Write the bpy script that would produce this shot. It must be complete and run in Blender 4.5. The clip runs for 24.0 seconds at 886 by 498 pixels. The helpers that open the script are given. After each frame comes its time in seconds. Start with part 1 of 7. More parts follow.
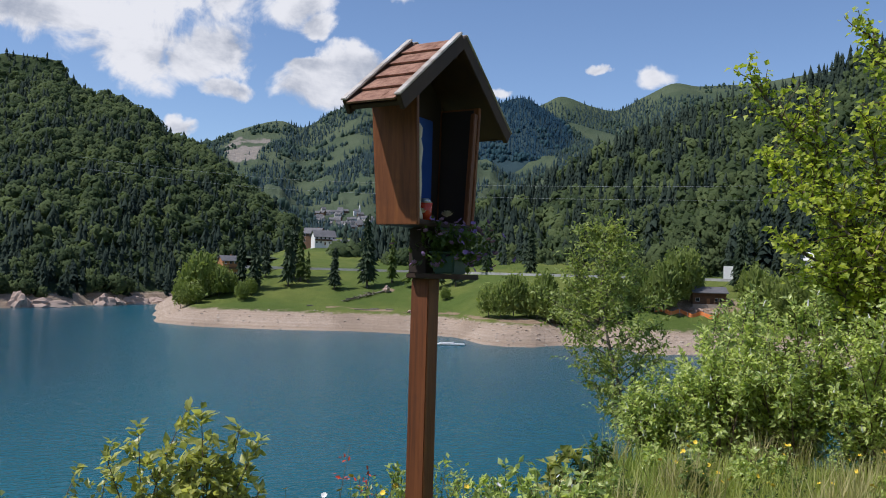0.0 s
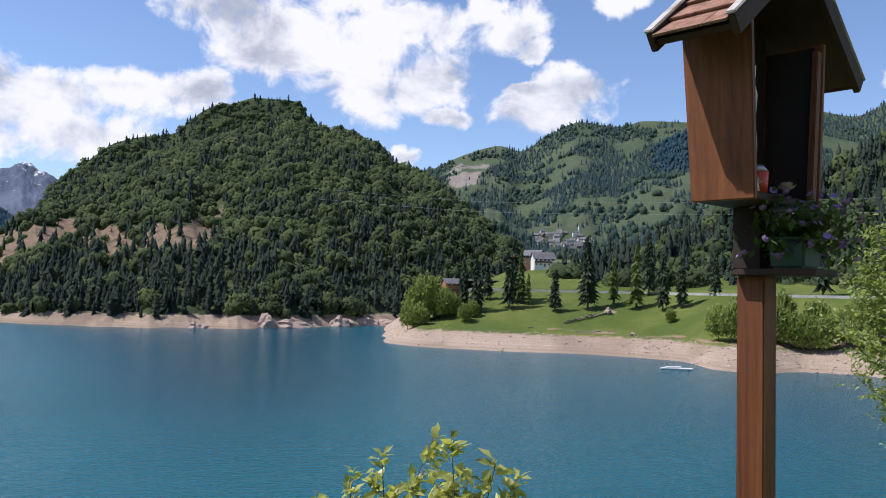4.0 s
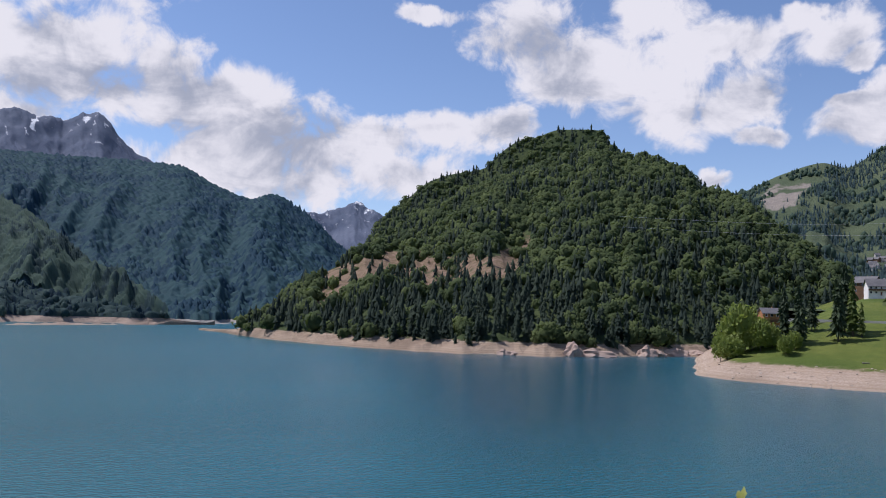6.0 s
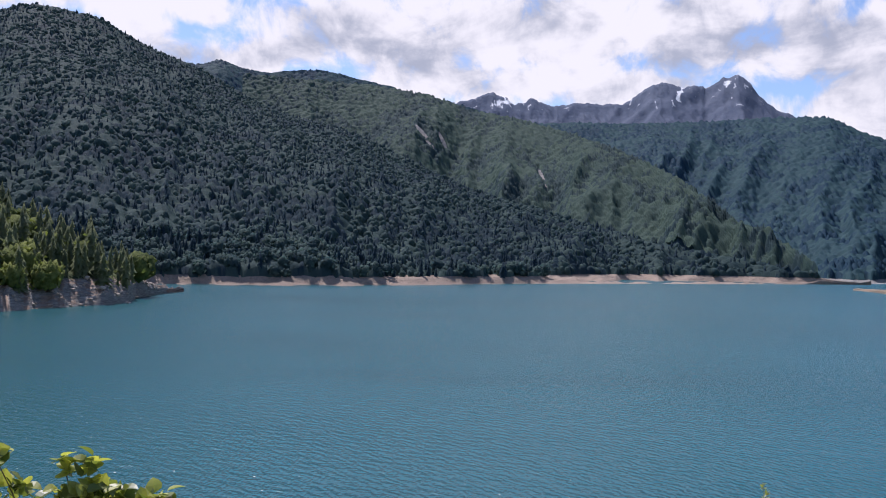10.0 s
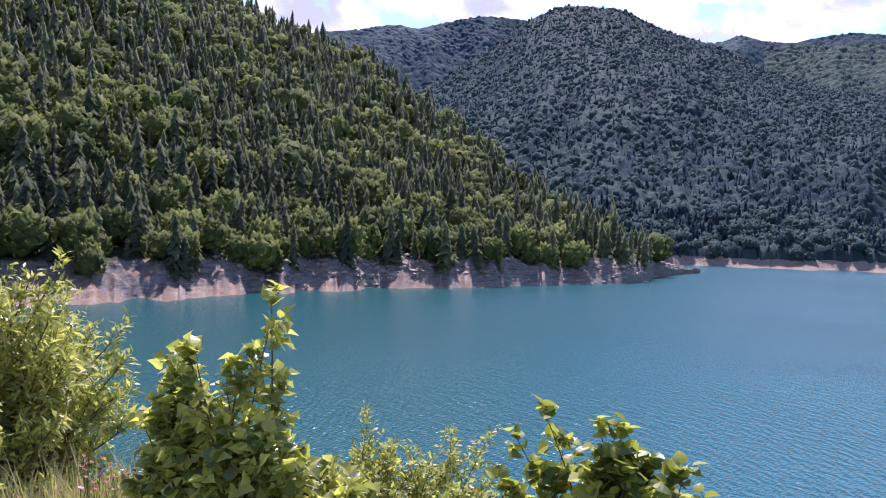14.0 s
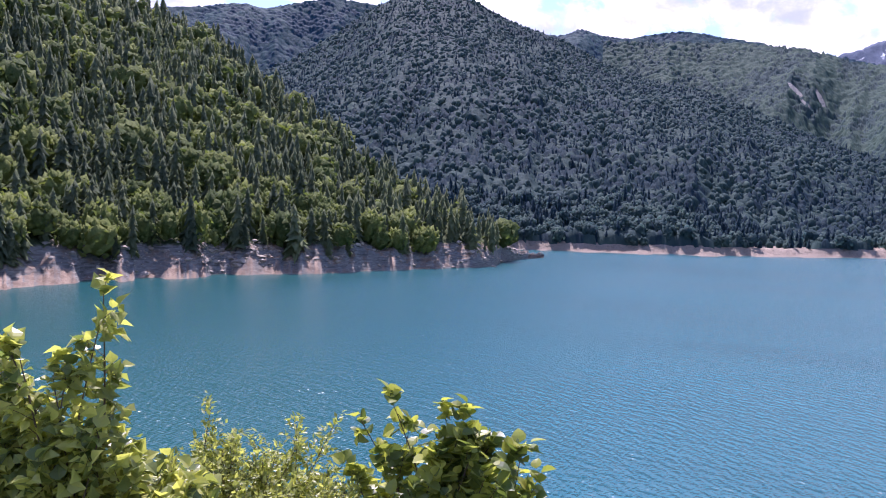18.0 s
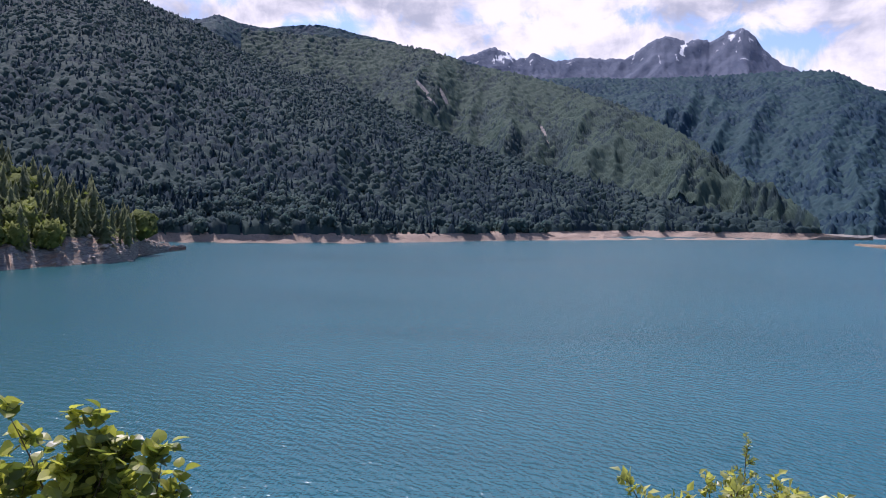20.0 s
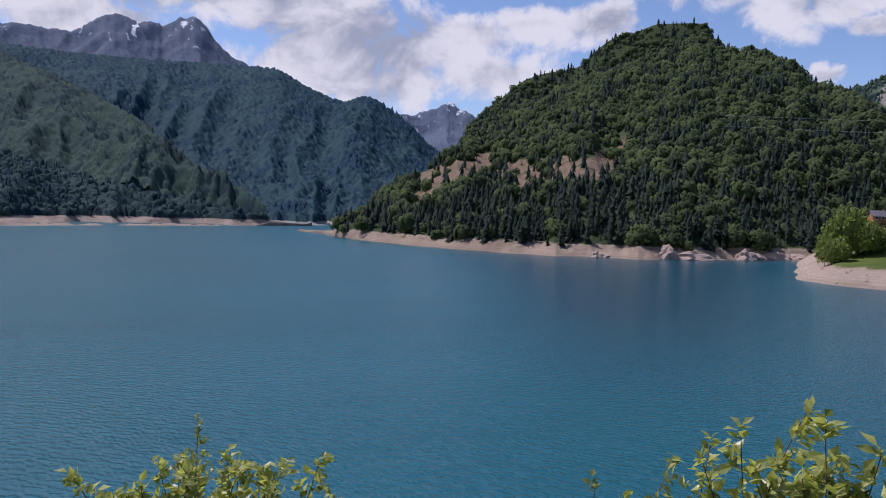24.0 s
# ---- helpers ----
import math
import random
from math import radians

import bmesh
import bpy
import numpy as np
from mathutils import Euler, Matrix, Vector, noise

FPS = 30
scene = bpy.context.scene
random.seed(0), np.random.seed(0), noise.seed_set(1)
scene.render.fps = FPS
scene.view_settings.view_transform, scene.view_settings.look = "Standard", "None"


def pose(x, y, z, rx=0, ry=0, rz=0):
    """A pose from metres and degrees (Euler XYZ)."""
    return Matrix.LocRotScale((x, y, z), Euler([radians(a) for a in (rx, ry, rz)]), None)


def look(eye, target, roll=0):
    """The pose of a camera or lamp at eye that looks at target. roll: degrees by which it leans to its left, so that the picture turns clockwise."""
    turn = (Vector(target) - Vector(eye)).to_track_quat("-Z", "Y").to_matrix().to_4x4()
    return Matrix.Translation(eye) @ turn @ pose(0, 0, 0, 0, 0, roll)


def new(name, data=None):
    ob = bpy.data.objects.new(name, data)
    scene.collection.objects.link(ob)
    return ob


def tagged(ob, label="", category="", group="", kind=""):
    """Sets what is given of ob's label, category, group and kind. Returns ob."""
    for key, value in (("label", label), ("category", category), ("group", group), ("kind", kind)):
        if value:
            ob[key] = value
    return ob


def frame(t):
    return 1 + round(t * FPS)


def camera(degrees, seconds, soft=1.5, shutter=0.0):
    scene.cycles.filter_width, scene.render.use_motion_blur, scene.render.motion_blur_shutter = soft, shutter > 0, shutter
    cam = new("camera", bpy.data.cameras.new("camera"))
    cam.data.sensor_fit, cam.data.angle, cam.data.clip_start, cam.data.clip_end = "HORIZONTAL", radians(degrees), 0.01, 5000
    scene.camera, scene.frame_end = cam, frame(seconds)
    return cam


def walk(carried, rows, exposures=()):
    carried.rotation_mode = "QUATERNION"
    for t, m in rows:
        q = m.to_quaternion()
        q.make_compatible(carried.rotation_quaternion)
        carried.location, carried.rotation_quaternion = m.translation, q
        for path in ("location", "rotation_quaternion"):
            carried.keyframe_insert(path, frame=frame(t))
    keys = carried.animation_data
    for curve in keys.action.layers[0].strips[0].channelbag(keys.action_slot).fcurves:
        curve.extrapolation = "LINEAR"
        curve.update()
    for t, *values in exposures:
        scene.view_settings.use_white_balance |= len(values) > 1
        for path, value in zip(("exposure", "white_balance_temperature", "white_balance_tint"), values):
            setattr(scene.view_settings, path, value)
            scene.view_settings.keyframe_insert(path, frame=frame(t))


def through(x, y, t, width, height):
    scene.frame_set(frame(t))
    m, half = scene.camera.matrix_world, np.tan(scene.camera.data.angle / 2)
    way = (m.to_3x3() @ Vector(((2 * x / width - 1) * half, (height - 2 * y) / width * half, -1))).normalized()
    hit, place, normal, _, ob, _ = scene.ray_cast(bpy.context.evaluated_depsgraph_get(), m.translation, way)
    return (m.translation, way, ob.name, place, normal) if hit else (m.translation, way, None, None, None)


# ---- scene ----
H = 24.0  # height of the eye over the lake

# ---- the camera and its walk ----
PATH = [
    (0.0, 0.000, 0.000, 24.000, 0.00, 1.72, -1.65), (0.5, 0.002, -0.022, 23.996, -1.46, 2.37, -1.56),
    (1.0, -0.007, -0.028, 23.994, -3.18, 2.45, -1.60), (1.5, -0.061, 0.026, 23.993, -4.42, 2.47, -2.08),
    (2.0, -0.140, 0.136, 23.982, -3.42, 2.02, -1.28), (2.5, -0.180, 0.271, 23.944, 2.27, 2.22, -1.10),
    (4.5, -0.372, 0.954, 23.911, 18.16, 3.60, -1.35), (5.0, -0.370, 1.056, 23.916, 21.93, 4.73, -1.84),
    (5.5, -0.368, 1.074, 23.958, 27.48, 4.45, -2.35), (6.0, -0.366, 1.080, 23.982, 35.80, 4.26, -1.72),
    (6.5, -0.364, 1.080, 23.994, 41.22, 3.85, -0.85), (7.0, -0.362, 1.080, 24.000, 49.59, 2.76, -1.21),
    (7.5, -0.360, 1.079, 24.002, 55.77, 1.69, -1.49), (8.0, -0.358, 1.078, 24.004, 58.40, 1.48, -1.64),
    (8.5, -0.355, 1.076, 24.005, 63.09, 1.29, -1.76), (9.0, -0.353, 1.075, 24.005, 67.67, 1.07, -1.85),
    (9.5, -0.350, 1.074, 24.005, 73.83, 0.55, -1.60), (10.0, -0.348, 1.072, 24.005, 78.28, 0.43, -0.99),
    (10.5, -0.346, 1.069, 24.005, 82.02, 0.30, -1.17), (12.5, -0.318, 1.062, 24.004, 95.49, -0.63, -0.35),
    (13.0, -0.300, 1.056, 24.004, 104.13, -0.88, -0.89), (13.5, -0.290, 1.046, 24.005, 108.33, -1.10, -1.37),
    (14.0, -0.286, 1.034, 24.005, 112.77, -1.55, -1.30), (14.5, -0.286, 1.018, 24.005, 119.05, -2.12, -1.13),
    (15.0, -0.288, 1.006, 24.004, 122.69, -2.41, -0.98), (15.5, -0.294, 0.998, 24.004, 122.86, -2.51, -1.18),
    (16.0, -0.302, 0.998, 24.004, 122.73, -2.53, -1.26), (16.5, -0.310, 1.006, 24.004, 118.75, -2.60, -1.24),
    (17.0, -0.310, 1.018, 24.004, 114.18, -2.55, -1.38), (17.5, -0.298, 1.037, 24.006, 109.03, -2.43, -1.49),
    (18.0, -0.276, 1.062, 24.010, 102.51, -2.30, -1.50), (18.5, -0.259, 1.080, 24.012, 94.00, -2.18, -1.67),
    (20.5, -0.250, 1.090, 24.011, 75.76, -2.65, -0.61), (21.0, -0.247, 1.093, 24.008, 72.61, -2.62, -0.76),
    (21.5, -0.244, 1.098, 24.008, 66.29, -2.55, -0.86), (22.0, -0.242, 1.102, 24.010, 61.88, -2.46, -1.10),
    (22.5, -0.242, 1.104, 24.010, 59.43, -2.43, -1.17), (23.0, -0.241, 1.105, 24.010, 53.87, -2.32, -1.45),
    (23.5, -0.241, 1.105, 24.010, 47.30, -2.56, -1.61), (24.0, -0.241, 1.106, 24.012, 42.15, -2.67, -1.83),
]
cam = camera(56.03, 24.0, 1.0)
walk(cam, [(t, pose(x, y, z, 90 + p, r, w)) for t, x, y, z, w, p, r in PATH],
     exposures=[(0.0, 0.1, 6000.0, 14.0), (1.0, 0.55, 6000.0, 14.0), (2.0, 0.55, 6000.0, 14.0), (5.0, 0.2, 6000.0, 19.0), (6.3, 0.05, 6000.0, 20.0), (8.0, 0.2, 6000.0, 21.0),
                (10.5, 0.3, 6000.0, 24.0), (12.5, 0.6, 6000.0, 32.0), (14.0, 0.98, 5850.0, 36.0), (15.5, 1.08, 5700.0, 38.0), (17.0, 1.24, 5550.0, 36.0), (18.0, 1.05, 5750.0, 37.0),
                (18.5, 0.8, 6000.0, 32.0), (20.5, 0.35, 6000.0, 30.0), (22.0, 0.08, 5950.0, 29.0), (24.0, -0.1, 5800.0, 25.0)])

# ---- sun, sky and clouds ----
SUN_AZ, SUN_EL = 110.0, 58.0  # degrees to the left of +y, and up


def bearing(az, r, z=0.0):
    """A place at az degrees to the left of +y, r metres out."""
    return Vector((-math.sin(radians(az)) * r, math.cos(radians(az)) * r, z))


sun_data = bpy.data.lights.new("sun", "SUN")
sun_data.energy, sun_data.angle, sun_data.color = 4.0, radians(0.55), (1.0, 0.95, 0.87)
sun = new("sun", sun_data)
sun.matrix_world = look(bearing(SUN_AZ, math.cos(radians(SUN_EL)) * 50, math.sin(radians(SUN_EL)) * 50), (0, 0, 0))


class Nodes:
    """Short hand for a node tree."""

    def __init__(self, tree):
        self.tree = tree
        tree.nodes.clear()

    def add(self, kind, out=0, **ins):
        n = self.tree.nodes.new(kind)
        return self.wire(n, out, **ins)

    def wire(self, n, out=0, **ins):
        for k, v in ins.items():
            key = int(k[1:]) if k[0] == "i" and k[1:].isdigit() else k.replace("_", " ")
            if isinstance(v, bpy.types.NodeSocket):
                self.tree.links.new(v, n.inputs[key])
            else:
                n.inputs[key].default_value = v
        return n.outputs[out] if len(n.outputs) else n

    def math(self, op, a, b=0.0, c=0.0, clamp=False):
        n = self.tree.nodes.new("ShaderNodeMath")
        n.operation, n.use_clamp = op, clamp
        return self.wire(n, 0, i0=a, i1=b, i2=c)

    def noise(self, vec, scale, detail=4.0, rough=0.55, warp=0.0):
        return self.add("ShaderNodeTexNoise", 0, Vector=vec, Scale=scale, Detail=detail, Roughness=rough, Distortion=warp)

    def ramp(self, fac, stops):
        n = self.tree.nodes.new("ShaderNodeValToRGB")
        while len(n.color_ramp.elements) < len(stops):
            n.color_ramp.elements.new(0.5)
        for e, (p, c) in zip(n.color_ramp.elements, stops):
            e.position, e.color = p, (*c, 1) if len(c) == 3 else c
        self.tree.links.new(fac, n.inputs[0])
        return n.outputs[0]

    def mix(self, fac, a, b, mode="MIX"):
        n = self.tree.nodes.new("ShaderNodeMix")
        n.data_type, n.blend_type = "RGBA", mode
        for key, v in ((0, fac), (6, a), (7, b)):
            if isinstance(v, bpy.types.NodeSocket):
                self.tree.links.new(v, n.inputs[key])
            elif key == 0:
                n.inputs[key].default_value = v
            else:
                n.inputs[key].default_value = (*v, 1)
        return n.outputs[2]

    def step(self, x, a, b):
        n = self.tree.nodes.new("ShaderNodeMapRange")
        n.interpolation_type = "SMOOTHSTEP"
        self.tree.links.new(x, n.inputs[0])
        n.inputs[1].default_value, n.inputs[2].default_value = a, b
        return n.outputs[0]


world = bpy.data.worlds.new("world")
scene.world = world
world.use_nodes = True
W = Nodes(world.node_tree)
sky_node = W.tree.nodes.new("ShaderNodeTexSky")
sky_node.sky_type, sky_node.sun_disc = "NISHITA", False
sky_node.sun_elevation, sky_node.sun_rotation = radians(SUN_EL), radians(-SUN_AZ)
sky_node.altitude, sky_node.air_density, sky_node.dust_density, sky_node.ozone_density = 1000.0, 1.0, 0.6, 2.0
sky = sky_node.outputs[0]
way = W.add("ShaderNodeTexCoord", 0)
sep = W.tree.nodes.new("ShaderNodeSeparateXYZ")
W.tree.links.new(way, sep.inputs[0])
az_s = W.math("MULTIPLY", W.math("ARCTAN2", W.math("MULTIPLY", sep.outputs[0], -1.0), sep.outputs[1]), 57.2958)
el_s = W.math("MULTIPLY", W.math("ARCSINE", sep.outputs[2]), 57.2958)
# cumulus, as heaps of puffs: bearing, height, half width, half height (degrees)
OVER_BAY = [(14.6, 11.8, 1.8, 0.8), (10.5, 17.9, 2.9, 1.7), (9.0, 16.5, 1.3, 0.8), (11.7, 19.2, 1.3, 0.9), (8.2, 12.4, 4.0, 1.7), (6.2, 14.0, 2.6, 1.4), (9.3, 13.8, 2.1, 0.6),
            (3.1, 20.0, 2.2, 1.7), (7.5, 21.0, 1.5, 0.6), (17.5, 9.2, 1.0, 0.6), (-9.8, 13.6, 0.8, 0.4), (-14.2, 13.2, 1.4, 0.8), (-3.4, 12.6, 1.3, 0.4)]
OVER_HILL = [(29.9, 18.8, 4.9, 2.5), (26.6, 16.8, 4.8, 3.1), (21.8, 15.9, 5.7, 2.5), (19.4, 13.5, 5.7, 2.2), (16.7, 17.5, 4.8, 2.0), (15.5, 14.7, 2.9, 2.0), (22.0, 20.0, 2.9, 1.6), (37.6, 19.9, 2.9, 0.6)]
OVER_GAP = [(48.8, 11.8, 5.6, 3.4), (45.2, 10.3, 6.5, 2.7), (48.6, 8.3, 8.4, 2.2), (39.7, 11.4, 3.8, 1.8), (35.3, 12.2, 5.7, 1.5), (39.5, 9.2, 6.1, 2.2), (32.4, 12.6, 2.6, 1.4),
            (47.3, 11.3, 4.9, 2.0), (50.3, 9.6, 7.0, 1.8), (45.0, 8.8, 4.2, 1.4)]
OVER_PEAKS = [(82.2, 14.7, 11.4, 3.1), (72.8, 15.1, 11.4, 3.6), (75.2, 11.7, 12.2, 1.8), (62.1, 15.1, 7.1, 3.6), (55.5, 15.6, 3.3, 2.2), (52.3, 13.1, 5.7, 2.5), (65.9, 11.0, 5.6, 1.5), (86.0, 19.5, 14.0, 3.0), (68.0, 20.5, 12.0, 3.2)]
OVER_BANK = [(102.0, 15.4, 2.9, 1.5), (95.0, 15.7, 3.3, 1.1), (91.3, 12.9, 9.4, 1.3), (83.7, 14.8, 7.1, 2.7), (121.7, 13.9, 3.8, 1.8), (110.6, 14.9, 6.2, 1.4), (98.2, 14.7, 2.9, 2.0), (89.8, 13.3, 7.1, 1.5), (116.0, 17.0, 9.0, 2.4)]
# unseen clouds added out of view; the first three brighten the lake's reflection
OVERHEAD = [(62.0, 28.0, 14.0, 6.0), (84.0, 29.0, 16.0, 7.0), (72.0, 42.0, 18.0, 8.0), (140.0, 25.0, 18.0, 7.0), (-50.0, 24.0, 15.0, 6.0), (190.0, 28.0, 20.0, 8.0), (-110.0, 26.0, 22.0, 8.0)]
warp = W.noise(way, 7.0, 5.0, 0.6)
lift = W.noise(W.add("ShaderNodeMapping", 0, Vector=way, Location=(3.1, 1.7, 0.4)), 9.0, 5.0, 0.6)
place = W.add("ShaderNodeCombineXYZ", 0, X=W.math("ADD", az_s, W.math("MULTIPLY_ADD", warp, 6.0, -3.0)), Y=W.math("ADD", el_s, W.math("MULTIPLY_ADD", lift, 3.2, -1.6)))


def vec(op, a_, b_, c_=None, out=0):
    n_ = W.tree.nodes.new("ShaderNodeVectorMath")
    n_.operation = op
    return W.wire(n_, out, **{k: v for k, v in (("i0", a_), ("i1", b_), ("i2", c_)) if v is not None})


field = None
for ca, ce, sa, se in OVER_BAY + OVER_HILL + OVER_GAP + OVER_PEAKS + OVER_BANK + OVERHEAD:
    q = vec("MULTIPLY_ADD", place, (1 / sa, 1 / se, 0), (-ca / sa, -ce / se, 0))
    b = W.math("MULTIPLY_ADD", vec("DOT_PRODUCT", q, q, None, 1), -0.62, 1.0)
    field = b if field is None else W.math("SMOOTH_MAX", field, b, 0.25)
field = W.math("MAXIMUM", field, -0.6)
puff = W.noise(way, 17.0, 9.0, 0.60, 0.35)
dens = W.math("ADD", field, W.math("MULTIPLY_ADD", puff, 2.6, -1.3))
cover = W.step(dens, 0.22, 0.80)
fine = W.noise(W.add("ShaderNodeMapping", 0, Vector=way, Scale=(1.0, 1.0, 1.8)), 7.0, 6.0, 0.55, 0.4)
heap = W.math("MULTIPLY_ADD", puff, 0.9, W.math("MULTIPLY_ADD", fine, 1.7, W.math("MULTIPLY", field, -0.30)))
cloud = W.mix(W.step(heap, 0.72, 1.18), (0.47, 0.51, 0.58), (1.0, 0.99, 0.97))
bg_sky = W.add("ShaderNodeBackground", 0, Color=sky, Strength=0.118)
bg_cloud = W.add("ShaderNodeBackground", 0, Color=cloud, Strength=0.76)
both = W.add("ShaderNodeMixShader", 0, i0=cover, i1=bg_sky, i2=bg_cloud)
W.add("ShaderNodeOutputWorld", 0, Surface=both)


# ---- materials ----
def material(name):
    m = bpy.data.materials.new(name)
    m.use_nodes = True
    return m, Nodes(m.node_tree)


def finish(n, color, rough=0.8, bump=None, strength=0.3, distance=0.05, **more):
    ins = dict(Base_Color=color, Roughness=rough, **more)
    if bump is not None:
        ins["Normal"] = n.add("ShaderNodeBump", 0, Height=bump, Strength=strength, Distance=distance)
    b = n.add("ShaderNodeBsdfPrincipled", 0, **ins)
    n.add("ShaderNodeOutputMaterial", 0, Surface=b)


def spot(n):
    return n.add("ShaderNodeNewGeometry", 0)


def height_of(n, p):
    s = n.tree.nodes.new("ShaderNodeSeparateXYZ")
    n.tree.links.new(p, s.inputs[0])
    return s.outputs[2]


def rel_attr(n, name):
    a = n.tree.nodes.new("ShaderNodeAttribute")
    a.attribute_name = name
    return a.outputs[2]


def slope_material(name, floor_a, floor_b, bare_a, bare_b, shore_top, far=1.0, rock=None, beach=None):
    """Mountain ground: forest floor or turf, bare patches where 'bare' says so, and the drawn-down shore below shore_top."""
    m, n = material(name)
    p = spot(n)
    big = n.noise(p, 0.02 / far, 5.0, 0.6)
    mid = n.noise(p, 0.25 / far, 6.0, 0.65)
    fine_ = n.noise(p, 1.6 / far, 5.0, 0.7)
    ground_c = n.mix(n.step(big, 0.38, 0.62), floor_a, floor_b)
    ground_c = n.mix(n.math("MULTIPLY", mid, 0.55), ground_c, tuple(c * 0.45 for c in floor_a))
    soil = n.mix(n.step(mid, 0.36, 0.64), bare_a, bare_b)
    soil = n.mix(n.math("MULTIPLY", n.step(fine_, 0.48, 0.68), 0.6), soil, tuple(c * 0.5 for c in bare_a))
    if rock:
        face = n.tree.nodes.new("ShaderNodeSeparateXYZ")
        n.tree.links.new(n.add("ShaderNodeNewGeometry", 1), face.inputs[0])
        beds = n.noise(n.add("ShaderNodeMapping", 0, Vector=p, Rotation=(0.5, 0.35, 0.4), Scale=(0.25, 0.25, 1.6)), 0.9, 5.0, 0.65, 0.6)
        steep = n.step(n.math("ADD", face.outputs[2], n.math("MULTIPLY_ADD", mid, 0.6, -0.3)), 0.92, 0.66)
        stone = n.ramp(beds, [(0.30, tuple(c * 0.35 for c in rock)), (0.46, tuple(c * 0.75 for c in rock)), (0.58, rock), (0.75, tuple(min(0.8, c * 1.5) for c in rock))])
        soil = n.mix(steep, soil, stone)
    bare = rel_attr(n, "bare")
    bare = n.step(n.math("ADD", bare, n.math("MULTIPLY_ADD", mid, 0.9, -0.45)), 0.38, 0.62)
    z = n.math("ADD", height_of(n, p), n.math("MULTIPLY_ADD", mid, 3.0, -1.5))
    shore = n.math("SUBTRACT", 1.0, n.step(z, shore_top - 0.7, shore_top + 0.7))
    if beach:
        lines = n.noise(n.add("ShaderNodeCombineXYZ", 0, Z=n.math("MULTIPLY_ADD", mid, 0.5, height_of(n, p))), 1.3, 3.0, 0.6)
        sand = n.mix(n.step(n.math("MULTIPLY_ADD", fine_, 0.5, n.math("MULTIPLY", lines, 0.5)), 0.40, 0.60), *beach)
        soil = n.mix(shore, soil, n.mix(n.math("MULTIPLY", n.step(big, 0.45, 0.65), 0.5), sand, tuple(c * 0.62 for c in beach[0])))
    bare = n.math("MAXIMUM", bare, shore)
    col = n.mix(bare, ground_c, soil)
    finish(n, col, 0.95, n.math("MULTIPLY_ADD", mid, 1.0, n.math("MULTIPLY", fine_, 0.4)), 0.9, 1.2 * far, Specular_IOR_Level=0.15)
    return m


def leaf_material(name, dark, light, through=0.35, rough=0.6, scale=0.6, spec=0.25):
    """Foliage: tinted tree by tree by the attribute 'tint', with light shining through."""
    m, n = material(name)
    p = spot(n)
    tint = n.math("ADD", rel_attr(n, "tint"), n.math("MULTIPLY_ADD", n.add("ShaderNodeObjectInfo", 5), 0.3, -0.15))
    v = n.noise(p, scale, 3.0, 0.6)
    f = n.math("ADD", tint, n.math("MULTIPLY_ADD", v, 0.5, -0.25), clamp=True)
    col = n.mix(f, dark, light)
    d = n.add("ShaderNodeBsdfPrincipled", 0, Base_Color=col, Roughness=rough, Specular_IOR_Level=spec)
    t = n.add("ShaderNodeBsdfTranslucent", 0, Color=n.mix(0.6, n.mix(1.0, col, (1.5, 1.5, 1.5), "MULTIPLY"), (0.95, 1.0, 0.35), "MULTIPLY"))
    mixd = n.add("ShaderNodeMixShader", 0, i0=through, i1=d, i2=t)
    n.add("ShaderNodeOutputMaterial", 0, Surface=mixd)
    return m


def plain_material(name, a, b, scale, rough=0.7, bump=0.3, dist=0.004, stretch=None, metal=0.0):
    """Two tones at two scales with a fine relief."""
    m, n = material(name)
    co = n.add("ShaderNodeTexCoord", 3)
    if stretch:
        co = n.add("ShaderNodeMapping", 0, Vector=co, Scale=stretch)
    v = n.noise(co, scale, 6.0, 0.6)
    w = n.noise(co, scale * 0.17, 3.0, 0.5)
    col = n.mix(n.step(n.math("MULTIPLY_ADD", w, 0.6, n.math("MULTIPLY", v, 0.5)), 0.35, 0.75), a, b)
    finish(n, col, rough, v, bump, dist, Metallic=metal)
    return m


MAT_E = slope_material("wooded_hillside", (0.045, 0.068, 0.026), (0.07, 0.092, 0.034), (0.26, 0.18, 0.13), (0.13, 0.10, 0.052), 7.0, 1.0, None, ((0.25, 0.18, 0.125), (0.42, 0.33, 0.245)))
MAT_L = slope_material("steep_wooded_bank", (0.042, 0.060, 0.026), (0.062, 0.078, 0.032), (0.38, 0.28, 0.205), (0.24, 0.17, 0.125), 11.0, 1.0, (0.26, 0.24, 0.215))
MAT_B = slope_material("mown_meadow", (0.095, 0.138, 0.028), (0.175, 0.200, 0.046), (0.34, 0.25, 0.17), (0.26, 0.18, 0.115), 6.3, 1.0, None, ((0.33, 0.245, 0.172), (0.47, 0.375, 0.295)))
# blue of the haze is mixed into this ground's base colours
MAT_FAR = slope_material("haze_blue_far_slope", (0.034, 0.064, 0.074), (0.044, 0.076, 0.082), (0.36, 0.28, 0.22), (0.30, 0.24, 0.19), 7.0, 3.0)
# blue share raised slightly for the haze over the valley
MAT_ALP = slope_material("alpine_meadow_slope", (0.070, 0.098, 0.054), (0.102, 0.128, 0.070), (0.27, 0.235, 0.20), (0.21, 0.188, 0.16), -50.0, 4.0)
# slope ground tinted blue to stand for the haze before it
MAT_HIGH = slope_material("haze_blue_high_slope", (0.034, 0.066, 0.084), (0.046, 0.080, 0.092), (0.26, 0.25, 0.23), (0.30, 0.28, 0.26), 5.0, 3.0)
